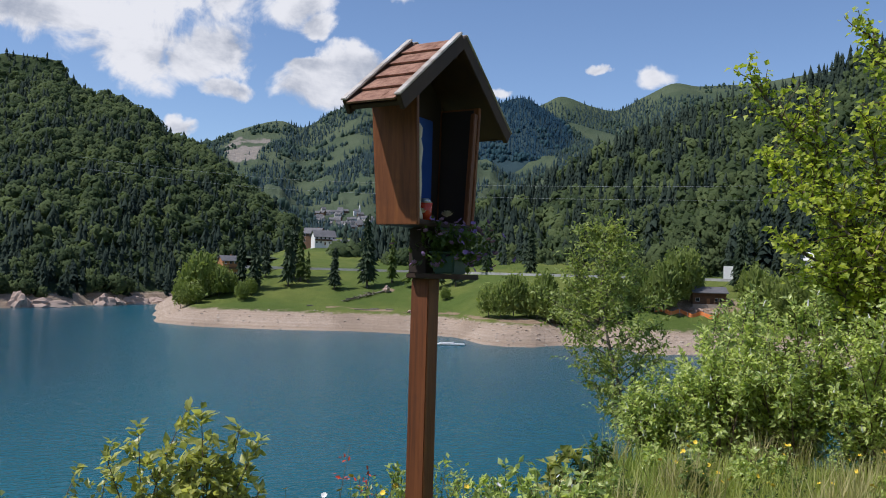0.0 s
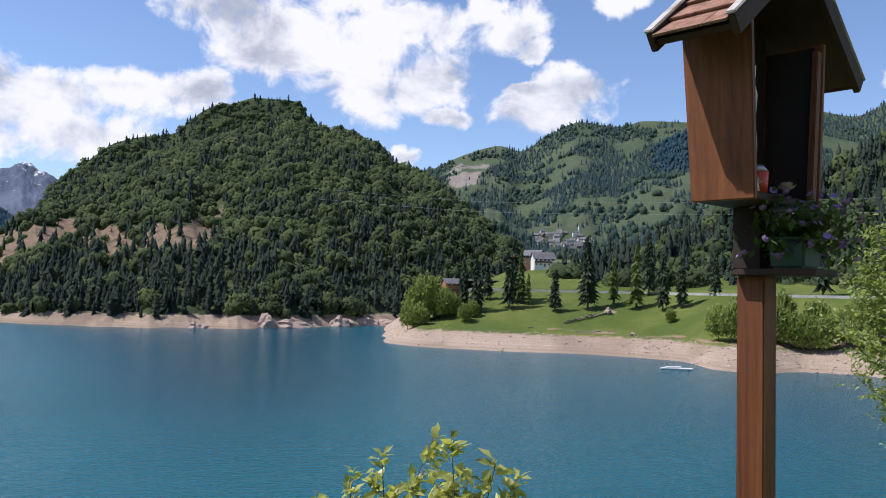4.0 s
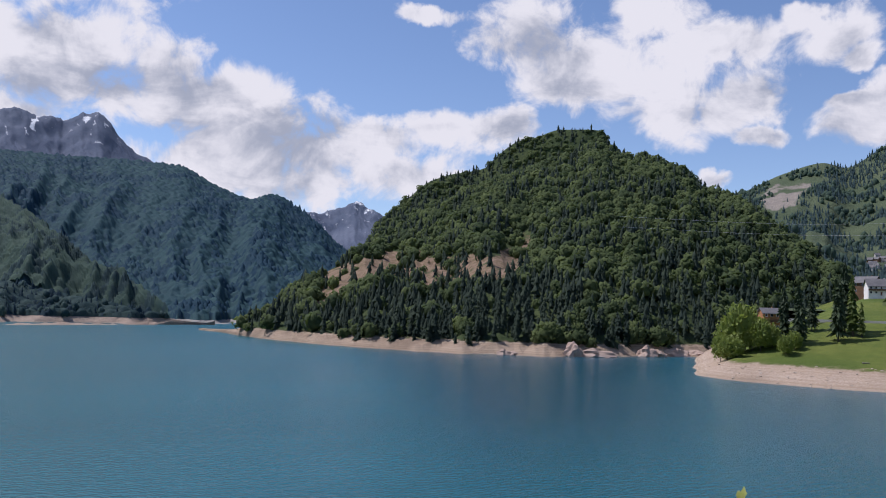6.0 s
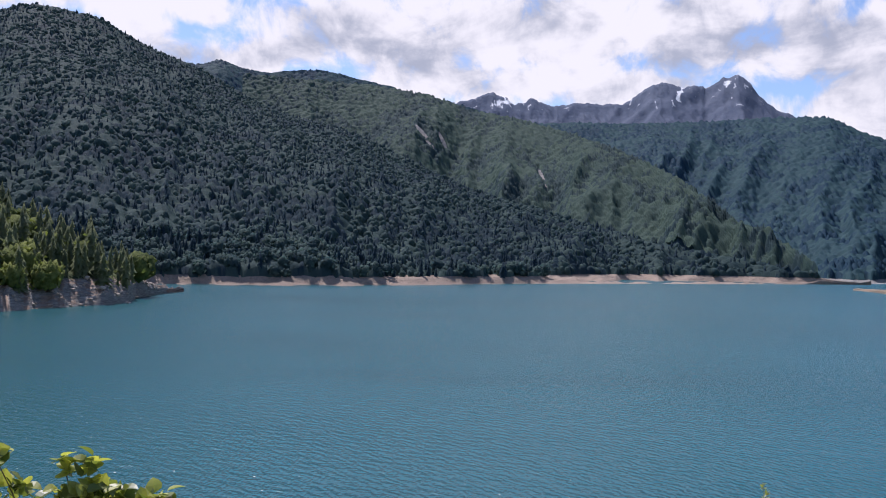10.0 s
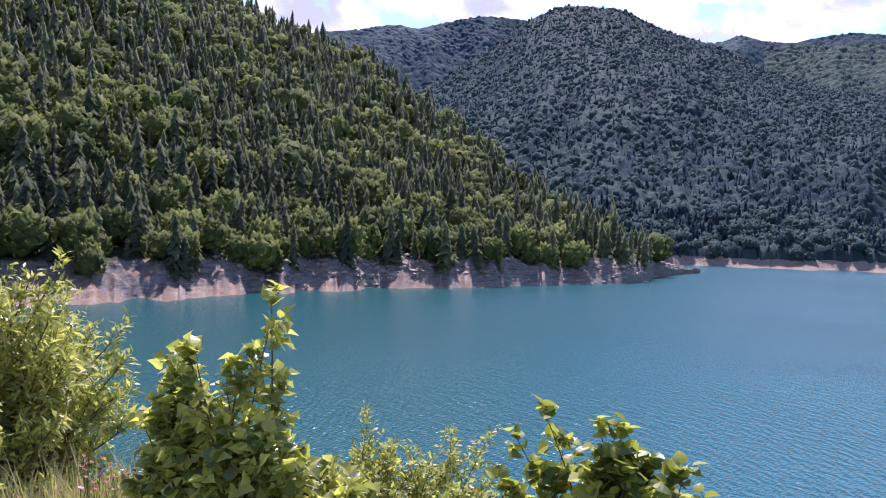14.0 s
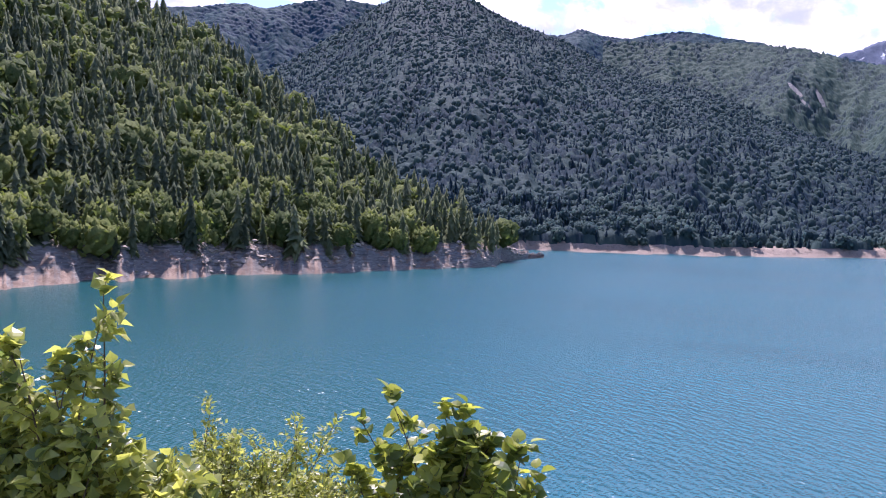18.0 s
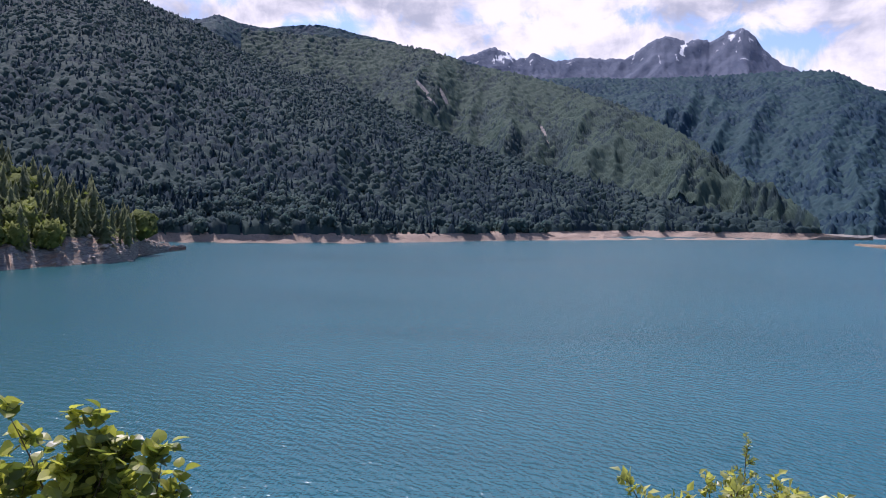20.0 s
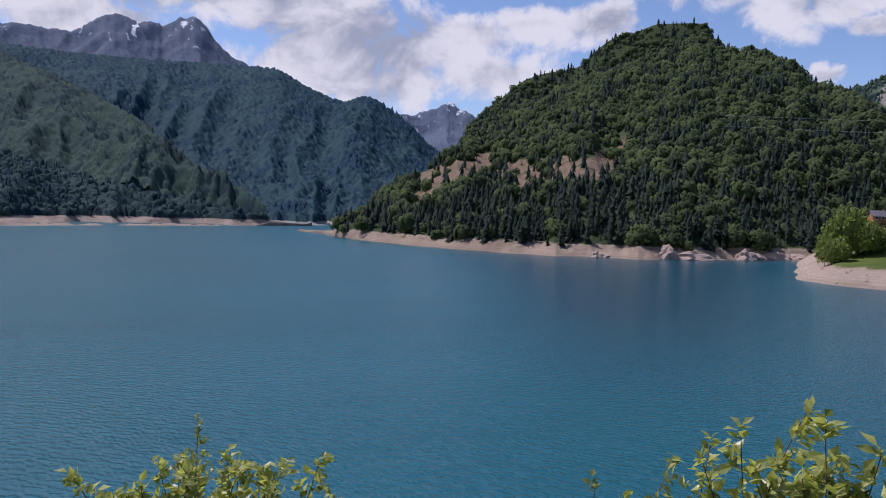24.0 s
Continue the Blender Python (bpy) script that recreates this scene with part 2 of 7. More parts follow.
# grey rock coloured blue-violet for the shade and haze on far peaks
MAT_ROCK = slope_material("haze_blue_limestone_peaks", (0.095, 0.12, 0.175), (0.155, 0.18, 0.24), (0.75, 0.77, 0.80), (0.80, 0.82, 0.84), -50.0, 6.0)
SPRUCE = leaf_material("spruce_needles", (0.038, 0.060, 0.030), (0.090, 0.130, 0.048), 0.2, 0.7, 0.5)


def canopy_material(name, spruce_a, spruce_b, leaf_a, leaf_b, relief=0.7, through=0.3, glow=(0.9, 1.0, 0.6)):
    m, n = material(name)
    p = spot(n)
    f = n.math("ADD", rel_attr(n, "tint"), n.math("MULTIPLY_ADD", n.noise(p, 0.7, 4.0, 0.75), 2.2 * relief, -1.1 * relief), clamp=True)
    col = n.mix(rel_attr(n, "broad"), n.mix(f, spruce_a, spruce_b), n.mix(f, leaf_a, leaf_b))
    bump = n.add("ShaderNodeBump", 0, Height=n.noise(p, 0.9, 4.0, 0.7), Strength=relief, Distance=1.4)
    d = n.add("ShaderNodeBsdfPrincipled", 0, Base_Color=col, Roughness=0.7, Specular_IOR_Level=0.07, Normal=bump)
    t = n.add("ShaderNodeBsdfTranslucent", 0, Color=n.mix(1.0, col, glow, "MULTIPLY"))
    n.add("ShaderNodeOutputMaterial", 0, Surface=n.add("ShaderNodeMixShader", 0, i0=through, i1=d, i2=t))
    return m


# forest green shifted to blue: distance haze put into the base colours
CANOPY_MID = canopy_material("haze_blue_mid_canopy", (0.026, 0.056, 0.080), (0.044, 0.080, 0.097), (0.047, 0.088, 0.097), (0.104, 0.158, 0.137), 0.35, 0.5, (0.85, 1.0, 0.95))
# haze blue and the dark of cloud shadow, both put into the colour
CANOPY_FAR = canopy_material("haze_blue_far_canopy", (0.018, 0.052, 0.090), (0.034, 0.078, 0.112), (0.032, 0.076, 0.100), (0.060, 0.120, 0.128), 0.5, 0.35, (0.8, 1.0, 1.0))
# valley haze is tinted into these leaf and needle colours
CANOPY_PASTURE = canopy_material("haze_blue_valley_canopy", (0.050, 0.088, 0.100), (0.078, 0.120, 0.118), (0.072, 0.116, 0.096), (0.118, 0.168, 0.112), 0.3, 0.5, (0.85, 1.0, 0.9))
# a little more blue and less green, in place of thin haze
CANOPY_NEAR = canopy_material("hillside_forest_canopy", (0.031, 0.049, 0.041), (0.064, 0.088, 0.060), (0.055, 0.082, 0.038), (0.128, 0.164, 0.064), 0.6, 0.35)
CANOPY_SHORE = canopy_material("lakeside_forest_canopy", (0.096, 0.122, 0.074), (0.212, 0.240, 0.124), (0.082, 0.116, 0.040), (0.245, 0.276, 0.082), 0.7, 0.4)
# lighter and bluer than the nearer forest: painted haze
CANOPY_HALF = canopy_material("haze_blue_spur_canopy", (0.038, 0.072, 0.084), (0.060, 0.100, 0.098), (0.056, 0.098, 0.088), (0.104, 0.158, 0.118), 0.5, 0.4, (0.85, 1.0, 0.9))
BANK_LEAF = leaf_material("lake_bank_leaves", (0.13, 0.18, 0.045), (0.29, 0.34, 0.09), 0.42, 0.55, 0.6)
BROAD = leaf_material("beech_leaves", (0.070, 0.106, 0.026), (0.18, 0.225, 0.050), 0.4, 0.6, 0.5)


# ---- helpers for meshes ----
def hash2(ix, iy, seed):
    h = (ix * 374761393 + iy * 668265263 + seed * 1442695041) & 0x7FFFFFFF
    h = ((h ^ (h >> 13)) * 1274126177) & 0x7FFFFFFF
    return ((h ^ (h >> 16)) & 0xFFFF) / 65535.0


def value_noise(x, y, seed=0):
    ix, iy = np.floor(x).astype(np.int64), np.floor(y).astype(np.int64)
    fx, fy = x - ix, y - iy
    fx, fy = fx * fx * (3 - 2 * fx), fy * fy * (3 - 2 * fy)
    a, b = hash2(ix, iy, seed), hash2(ix + 1, iy, seed)
    c, d = hash2(ix, iy + 1, seed), hash2(ix + 1, iy + 1, seed)
    return (a + (b - a) * fx) * (1 - fy) + (c + (d - c) * fx) * fy


def fbm(x, y, octaves=4, seed=0, ridged=False):
    s, a, f, w = 0.0, 0.5, 1.0, 0.0
    for o in range(octaves):
        v = value_noise(x * f, y * f, seed + o * 7)
        v = 1 - abs(2 * v - 1) if ridged else v
        s, w, a, f = s + a * v, w + a, a * 0.5, f * 2.03
    return s / w  # 0..1


def tri_mesh(name, verts, tris, mats, attrs=None, smooth=False, mat_index=None):
    """A mesh of triangles out of arrays, with float attributes on its points."""
    me = bpy.data.meshes.new(name)
    verts, tris = np.asarray(verts, np.float32), np.asarray(tris, np.int32)
    me.vertices.add(len(verts))
    me.vertices.foreach_set("co", verts.ravel())
    me.loops.add(len(tris) * 3)
    me.loops.foreach_set("vertex_index", tris.ravel())
    me.polygons.add(len(tris))
    me.polygons.foreach_set("loop_start", np.arange(len(tris), dtype=np.int32) * 3)
    if mat_index is not None:
        me.polygons.foreach_set("material_index", np.asarray(mat_index, np.int32))
    me.polygons.foreach_set("use_smooth", np.full(len(tris), smooth))
    for m in mats:
        me.materials.append(m)
    for k, v in (attrs or {}).items():
        me.attributes.new(k, "FLOAT", "POINT").data.foreach_set("value", np.asarray(v, np.float32))
    me.update(calc_edges=True)
    return me


def grid_tris(nu, nv):
    i = np.arange((nu - 1) * (nv - 1))
    u, v = i // (nv - 1), i % (nv - 1)
    a = u * nv + v
    return np.concatenate([np.stack([a, a + nv, a + nv + 1], 1), np.stack([a, a + nv + 1, a + 1], 1)])


def part(name, mesh, parent, label="", where=None):
    ob = new(name, mesh)
    ob.parent = parent
    if where is not None:
        ob.matrix_basis = where
    if label:
        ob["label"] = label
    return ob


def bm_mesh(name, bm, mat, smooth=False):
    me = bpy.data.meshes.new(name)
    bmesh.ops.recalc_face_normals(bm, faces=bm.faces)
    bm.to_mesh(me)
    bm.free()
    me.materials.append(mat)
    if smooth:
        me.polygons.foreach_set("use_smooth", np.ones(len(me.polygons), bool))
    return me


def knots(pairs, x):
    xs, ys = zip(*sorted(pairs))
    xs, ys, x = np.array(xs, float), np.array(ys, float), np.asarray(x, float)
    # monotone cubic between the knots
    d = np.diff(ys) / np.diff(xs)
    m = np.concatenate([[d[0]], np.where(d[:-1] * d[1:] > 0, 2 * d[:-1] * d[1:] / (d[:-1] + d[1:] + 1e-12), 0), [d[-1]]])
    i = np.clip(np.searchsorted(xs, x) - 1, 0, len(xs) - 2)
    h = xs[i + 1] - xs[i]
    t = np.clip((x - xs[i]) / h, 0, 1)
    return ((1 + 2 * t) * (1 - t) ** 2 * ys[i] + t * (1 - t) ** 2 * h * m[i]
            + t * t * (3 - 2 * t) * ys[i + 1] + t * t * (t - 1) * h * m[i + 1])


def polar(az, r):
    a = np.radians(az)
    return -np.sin(a) * r, np.cos(a) * r


# ---- mountains and banks: a foot line and a crest line, with a slope between ----
class Slope:
    def __init__(self, name, foot, crest, power, mat, rough, size, label, na=240, nv=80, seed=1, base=0.0, bank=(0, 1),
                 crag=0.0, bare=None, gully=0.0, gully_size=4.0, category="mountain", kind="structure", sharp=False, soft_top=False, low_rows=1.25, ribs=0.0):
        """foot: (bearing, metres out); crest: (bearing, degrees up, metres out); bank: height and width of the drawn-down shore."""
        self.foot, self.crest = foot, crest
        self.power, self.rough, self.size, self.seed, self.base, self.bank, self.crag = power, rough, size, seed, base, bank, crag
        self.a0, self.a1 = max(min(k[0] for k in foot), min(k[0] for k in crest)), min(max(k[0] for k in foot), max(k[0] for k in crest))
        self.ribs = ribs
        self.bare, self.gully, self.gully_size, self.sharp, self.soft_top = bare, gully, gully_size, sharp, soft_top
        az = np.linspace(self.a0, self.a1, na)
        v = np.concatenate([[-0.05], np.linspace(0, 1, nv) ** low_rows, [1.06, 1.15, 1.4]])
        A, V = np.meshgrid(az, v, indexing="ij")
        x, y, z = self.at(A, V)
        b = bare(A, np.degrees(np.arctan2(z - H, np.hypot(x, y))), x, y) if bare else np.zeros_like(z)
        me = tri_mesh(name, np.stack([x, y, z], 2).reshape(-1, 3), grid_tris(na, len(v)), [mat], {"bare": b.ravel()}, True)
        me.flip_normals()
        self.ob = tagged(new(name, me), label, category, kind=kind)

    def at(self, A, V):
        A, V = np.asarray(A, float), np.asarray(V, float)
        f = knots(self.foot, A)
        d = knots([(k[0], k[2]) for k in self.crest], A)
        up = np.interp(A, [k[0] for k in self.crest], [k[1] for k in self.crest]) if self.sharp else knots([(k[0], k[1]) for k in self.crest], A)
        if self.sharp:
            up = up + 0.32 * (fbm(A * 2.2, A * 0.3, 4, self.seed + 21, True) - 0.62) * 0.55
        top = H + d * np.tan(np.radians(up))
        d = np.maximum(d, f + 2)
        r = f + (d - f) * V
        x, y = polar(A, r)
        n = fbm(x / self.size, y / self.size, 5, self.seed) - 0.5
        vv = np.clip(V, 0, 1)
        env = 1.9 * vv ** 0.6 * (1 - vv) if self.soft_top else np.sin(np.pi * vv) ** 0.7
        z = self.base + (top - self.base) * vv ** self.power
        h, w = self.bank
        if h:
            cove = self.ribs * (fbm(A / 2.6, A * 0.0 + 3.3, 4, self.seed + 14, True) - 0.55) if self.ribs else 0.7 * w * (fbm(x / 14, y / 14, 3, self.seed + 6) - 0.35)
            rise = np.clip((r - f + cove) / w, 0, 1)
            n2 = 0.5 * fbm(x / 9, y / 9, 4, self.seed + 3, True) + 0.5 * fbm(x / 26, y / 26, 3, self.seed + 4, True)
            z = np.maximum(z, np.minimum(h * rise ** 0.8 * (0.55 + 0.9 * n2), np.maximum(top, 1.5)) + z * 0.35 + 0.32 * h * np.sin(np.pi * rise) * (fbm(x / 4.5, y / 4.5, 3, self.seed + 8, True) - 0.55))
            if self.ribs:
                # ledges of bedded rock standing out of the bank
                lay = z / 1.5 + 1.2 * fbm(x / 18, y / 18, 2, self.seed + 15)
                out = np.clip((fbm(x / 17, y / 17, 3, self.seed + 16) - 0.44) * 8, 0, 1) * np.clip(rise * 6, 0, 1) * (z < 1.25 * h)
                z = z + out * (0.75 * (np.floor(lay) + np.clip((lay - np.floor(lay)) * 4, 0, 1) - lay) + 2.4 * (fbm(x / 5, y / 5, 3, self.seed + 18, True) - 0.5))
        z = z + self.rough * n * env
        if self.gully:
            g = fbm(A / self.gully_size + 0.6 * n, V * 0.9 + A * 0.05, 3, self.seed + 5, True)
            z = z + self.gully * (g - 0.6) * env
        if self.crag:
            z = z + self.crag * (fbm(x / 120, y / 120, 5, self.seed + 9, True) - 0.55) * np.clip(vv * 1.2, 0, 1)
        z = np.where(V > 1, top - (V - 1) * (d - f) * 0.45, z)
        z = np.where(V < 0, self.base - 3, z)
        return x, y, z

    def foot_min(self):
        return min(k[1] for k in self.foot)

    def crest_max(self):
        return max(k[2] for k in self.crest)


# ---- trees for the woods ----
def spruce_shape(rng, tiers=6, n=5, droop=0.35, width=0.19, taper_=0.85):
    """A spruce of height 1: ragged skirts of boughs, one above the other."""
    vs, fs = [], []
    for k in range(tiers):
        t = k / tiers
        z0 = 0.10 + 0.80 * t
        r = width * (1 - t) ** taper_ * rng.uniform(0.7, 1.2) + 0.012
        z1 = min(1.0, z0 + max(r * 0.7, 0.92 / tiers * 1.9))
        b = len(vs)
        ox, oy = rng.normal(0, 0.012, 2)
        vs.append((ox * 0.3, oy * 0.3, z1))
        turn = rng.uniform(0, 6.28)
        m = 2 * n
        for i in range(m):
            a = turn + i / m * 2 * math.pi + rng.uniform(-0.25, 0.25)
            q = r * (rng.uniform(0.65, 1.3) if i % 2 else rng.uniform(0.4, 0.75))
            vs.append((ox + q * math.cos(a), oy + q * math.sin(a), z0 + rng.normal(0, 0.018) - (droop * r * rng.uniform(0.2, 1.2) if i % 2 else -0.01)))
        for i in range(m):
            fs.append((b, b + 1 + i, b + 1 + (i + 1) % m))
    return np.array(vs), np.array(fs)


ICO_V = np.array([(0, 0, -1), (.7236, -.5257, -.4472), (-.2764, -.8506, -.4472), (-.8944, 0, -.4472), (-.2764, .8506, -.4472), (.7236, .5257, -.4472),
                  (.2764, -.8506, .4472), (-.7236, -.5257, .4472), (-.7236, .5257, .4472), (.2764, .8506, .4472), (.8944, 0, .4472), (0, 0, 1)])
ICO_F = np.array([(0, 1, 2), (1, 0, 5), (0, 2, 3), (0, 3, 4), (0, 4, 5), (1, 5, 10), (2, 1, 6), (3, 2, 7), (4, 3, 8), (5, 4, 9),
                  (1, 10, 6), (2, 6, 7), (3, 7, 8), (4, 8, 9), (5, 9, 10), (6, 10, 11), (7, 6, 11), (8, 7, 11), (9, 8, 11), (10, 9, 11)])


def trunk_shape(height=0.3, r=0.018):
    n = 5
    a = np.arange(n) / n * 2 * math.pi
    v = np.concatenate([np.stack([np.cos(a) * r, np.sin(a) * r, np.full(n, -0.06)], 1), np.stack([np.cos(a) * r * 0.6, np.sin(a) * r * 0.6, np.full(n, height)], 1)])
    f = []
    for i in range(n):
        j = (i + 1) % n
        f += [(i, j, n + j), (i, n + j, n + i)]
    return v, np.array(f)


def spread(shapes, places, pick, heights, turns, widths):
    """Many copies of the shapes, put into one pair of arrays."""
    vs, fs, owner, nv = [], [], [], 0
    for k, (v, f) in enumerate(shapes):
        sel = np.nonzero(pick == k)[0]
        if not len(sel):
            continue
        c, s = np.cos(turns[sel])[:, None], np.sin(turns[sel])[:, None]
        hh, ww = heights[sel][:, None], (heights[sel] * widths[sel])[:, None]
        X = (v[None, :, 0] * c - v[None, :, 1] * s) * ww + places[sel, 0][:, None]
        Y = (v[None, :, 0] * s + v[None, :, 1] * c) * ww + places[sel, 1][:, None]
        Z = v[None, :, 2] * hh + places[sel, 2][:, None]
        vs.append(np.stack([X, Y, Z], 2).reshape(-1, 3))
        fs.append((f[None] + (np.arange(len(sel)) * len(v))[:, None, None]).reshape(-1, 3) + nv)
        owner.append(np.repeat(sel, len(v)))
        nv += len(sel) * len(v)
    return np.concatenate(vs), np.concatenate(fs), np.concatenate(owner)


def far_spruce(rng):
    """A far spruce of height 1: three slender, ragged skirts."""
    v, f = [], []
    for z0, z1, r in ((0.0, 0.55, 0.215), (0.28, 0.82, 0.165), (0.55, 1.0, 0.10)):
        b = len(v)
        v.append((rng.normal(0, 0.015), rng.normal(0, 0.015), z1))
        for i in range(4):
            a = i * 1.5708 + rng.uniform(-0.4, 0.4) + z0 * 3
            q = r * rng.uniform(0.7, 1.3)
            v.append((q * math.cos(a), q * math.sin(a), z0 + rng.uniform(-0.06, 0.06)))
        f += [(b, b + 1 + i, b + 1 + (i + 1) % 4) for i in range(4)]
    return np.array(v), np.array(f)


def far_crown(rng):
    """A far broad-leaved crown of height 1: a rounded, uneven dome."""
    v, f = [(rng.normal(0, 0.06), rng.normal(0, 0.06), 1.0)], []
    for z, r in ((0.80, 0.25), (0.42, 0.37), (0.10, 0.27)):
        for i in range(5):
            a = i * 1.2566 + rng.uniform(-0.35, 0.35)
            q = r * rng.uniform(0.7, 1.25)
            v.append((q * math.cos(a), q * math.sin(a), z + rng.uniform(-0.1, 0.1)))
    for i in range(5):
        j = (i + 1) % 5
        f.append((0, 1 + i, 1 + j))
        for o in (1, 6):
            f += [(o + i, o + 5 + i, o + 5 + j), (o + i, o + 5 + j, o + j)]
    return np.array(v), np.array(f)


def leafy_crown(rng, tufts, boughs=24):
    """A broad-leaved crown of height 1: a lumpy dome of leafy boughs with loose tufts standing out of it."""
    v = [ICO_V * np.array([0.25, 0.25, 0.36]) * rng.uniform(0.8, 1.15, (12, 1)) + np.array([0, 0, 0.48])]
    f = [tuple(t) for t in ICO_F]
    n = 12
    lobes = [(rng.uniform(0, 6.28), rng.uniform(-0.4, 0.7)) for _ in range(4)]
    for q in range(boughs):
        b = 0.97 - 1.6 * (q + rng.uniform(0, 1)) / boughs
        a = q * 2.4 + rng.uniform(-0.5, 0.5)
        d = np.array([math.sqrt(1 - b * b) * math.cos(a), math.sqrt(1 - b * b) * math.sin(a), b])
        far = 0.86 + 0.24 * max(math.cos(a - la) * 0.7 + (1 - abs(b - lb)) * 0.3 for la, lb in lobes)
        s1 = np.cross(d, [0.31, 0.2, 0.93])
        s1 /= np.linalg.norm(s1)
        s2 = np.cross(d, s1)
        c = d * np.array([0.29, 0.29, 0.40]) * far * rng.uniform(0.85, 1.1) + np.array([0, 0, 0.47])
        r = rng.uniform(0.085, 0.155) * (24 / boughs) ** 0.4
        ring = [c + (s1 * math.cos(t * 1.5708) + s2 * math.sin(t * 1.5708)) * r * rng.uniform(0.7, 1.3) - np.array([0, 0, 0.03]) for t in range(4)]
        v.append(np.array([c + d * rng.uniform(0.04, 0.10) + np.array([0, 0, 0.04])] + ring))
        f += [(n, n + 1 + t, n + 1 + (t + 1) % 4) for t in range(4)]
        n += 5
    for t in range(tufts):
        a, b = rng.uniform(0, 6.28), rng.uniform(-0.7, 1.0)
        c = np.array([0.36 * math.sqrt(1 - b * b) * math.cos(a), 0.36 * math.sqrt(1 - b * b) * math.sin(a), 0.48 + 0.47 * b]) * rng.uniform(0.9, 1.12)
        v.append(rng.normal(0, 0.034, (3, 3)) + c)
        f.append((n, n + 1, n + 2))
        n += 3
    return np.concatenate(v), np.array(f)


def canopy(slope, cell, height, share, mat, label, seed, bare=None, low=6.0, patch=90.0, a=None, v0=0.0, tufts=-1, tiers=5, lean=None, fat=1.0, near=0.0, mix=0.17, sink=0.12, v1=1.0):
    """A far, closed forest: a tree in every cell of an uneven net. share: of broad-leaved trees; a: bearings; v0: lowest part grown."""
    r0 = np.random.default_rng(seed)
    a0, a1 = a or (slope.a0, slope.a1)
    R0, R1 = slope.foot_min(), slope.crest_max()
    cx, cy = polar(np.linspace(a0, a1, 40)[:, None], np.array([R0, R1])[None])
    gx, gy = np.meshgrid(np.arange(cx.min(), cx.max(), cell), np.arange(cy.min(), cy.max(), cell), indexing="ij")
    x, y = (gx + r0.uniform(-0.5, 0.5, gx.shape) * cell).ravel(), (gy + r0.uniform(-0.5, 0.5, gy.shape) * cell).ravel()
    A, R = np.degrees(np.arctan2(-x, y)), np.hypot(x, y)
    f = knots(slope.foot, A)
    d = np.maximum(knots([(k[0], k[2]) for k in slope.crest], A), f + 2)
    V = (R - f) / (d - f)
    ok = (A > a0) & (A < a1) & (V > v0) & (V < v1)
    A, V = A[ok], V[ok]
    x, y, z = slope.at(A, V)
    ok = z > low + r0.uniform(-0.8, 1.5, len(z))
    if bare is not None:
        ok &= r0.uniform(0.1, 0.9, len(z)) > bare(A, np.degrees(np.arctan2(z - H, np.hypot(x, y))), x, y)
    p = np.stack([x, y, z - height * sink], 1)[ok]
    n = len(p)
    s = fbm(p[:, 0] / patch, p[:, 1] / patch, 3, seed + 4) + r0.uniform(-mix, mix, n) + (lean(A[ok], V[ok]) if lean else 0.0)
    leafy = s < np.quantile(s, share)
    shapes = [far_spruce(r0) for _ in range(5)] + [far_crown(r0) for _ in range(5)]
    if tufts >= 0:
        shapes = [spruce_shape(r0, tiers, 4, 0.45, 0.17, 0.6) for _ in range(5)] + [leafy_crown(r0, tufts, 22) for _ in range(5)]
    pick = r0.integers(0, 5, n) + 5 * leafy
    if near:
        # the trees that stand nearest to the lake's near side have finer boughs
        shapes += [spruce_shape(r0, 13, 6, 0.6, 0.19, 0.55) for _ in range(5)] + [leafy_crown(r0, 40, 52) for _ in range(5)]
        pick = pick + 10 * (np.hypot(p[:, 0], p[:, 1]) < near)
    hs = height * np.clip(r0.normal(1, 0.24, n), 0.45, 1.45) * np.where(leafy, 0.80, 1.0)
    v, f, owner = spread(shapes, p, pick, hs, r0.uniform(0, 6.28, n), r0.uniform(0.8, 1.25, n) * np.where(leafy, 1.12 * fat, fat))
    tint = np.clip(r0.normal(0.45, 0.28 if tufts >= 0 else 0.18, n) + 0.5 * (fbm(p[:, 0] / 45, p[:, 1] / 45, 2, seed + 9) - 0.5), 0, 1)
    tint = np.clip(tint[owner] + r0.normal(0, 0.07, len(owner)), 0, 1)
    me = tri_mesh("forest", v, f, [mat], {"tint": tint, "broad": leafy[owner] * 1.0}, True)
    tagged(new("forest", me), label, "forest", kind="stuff")


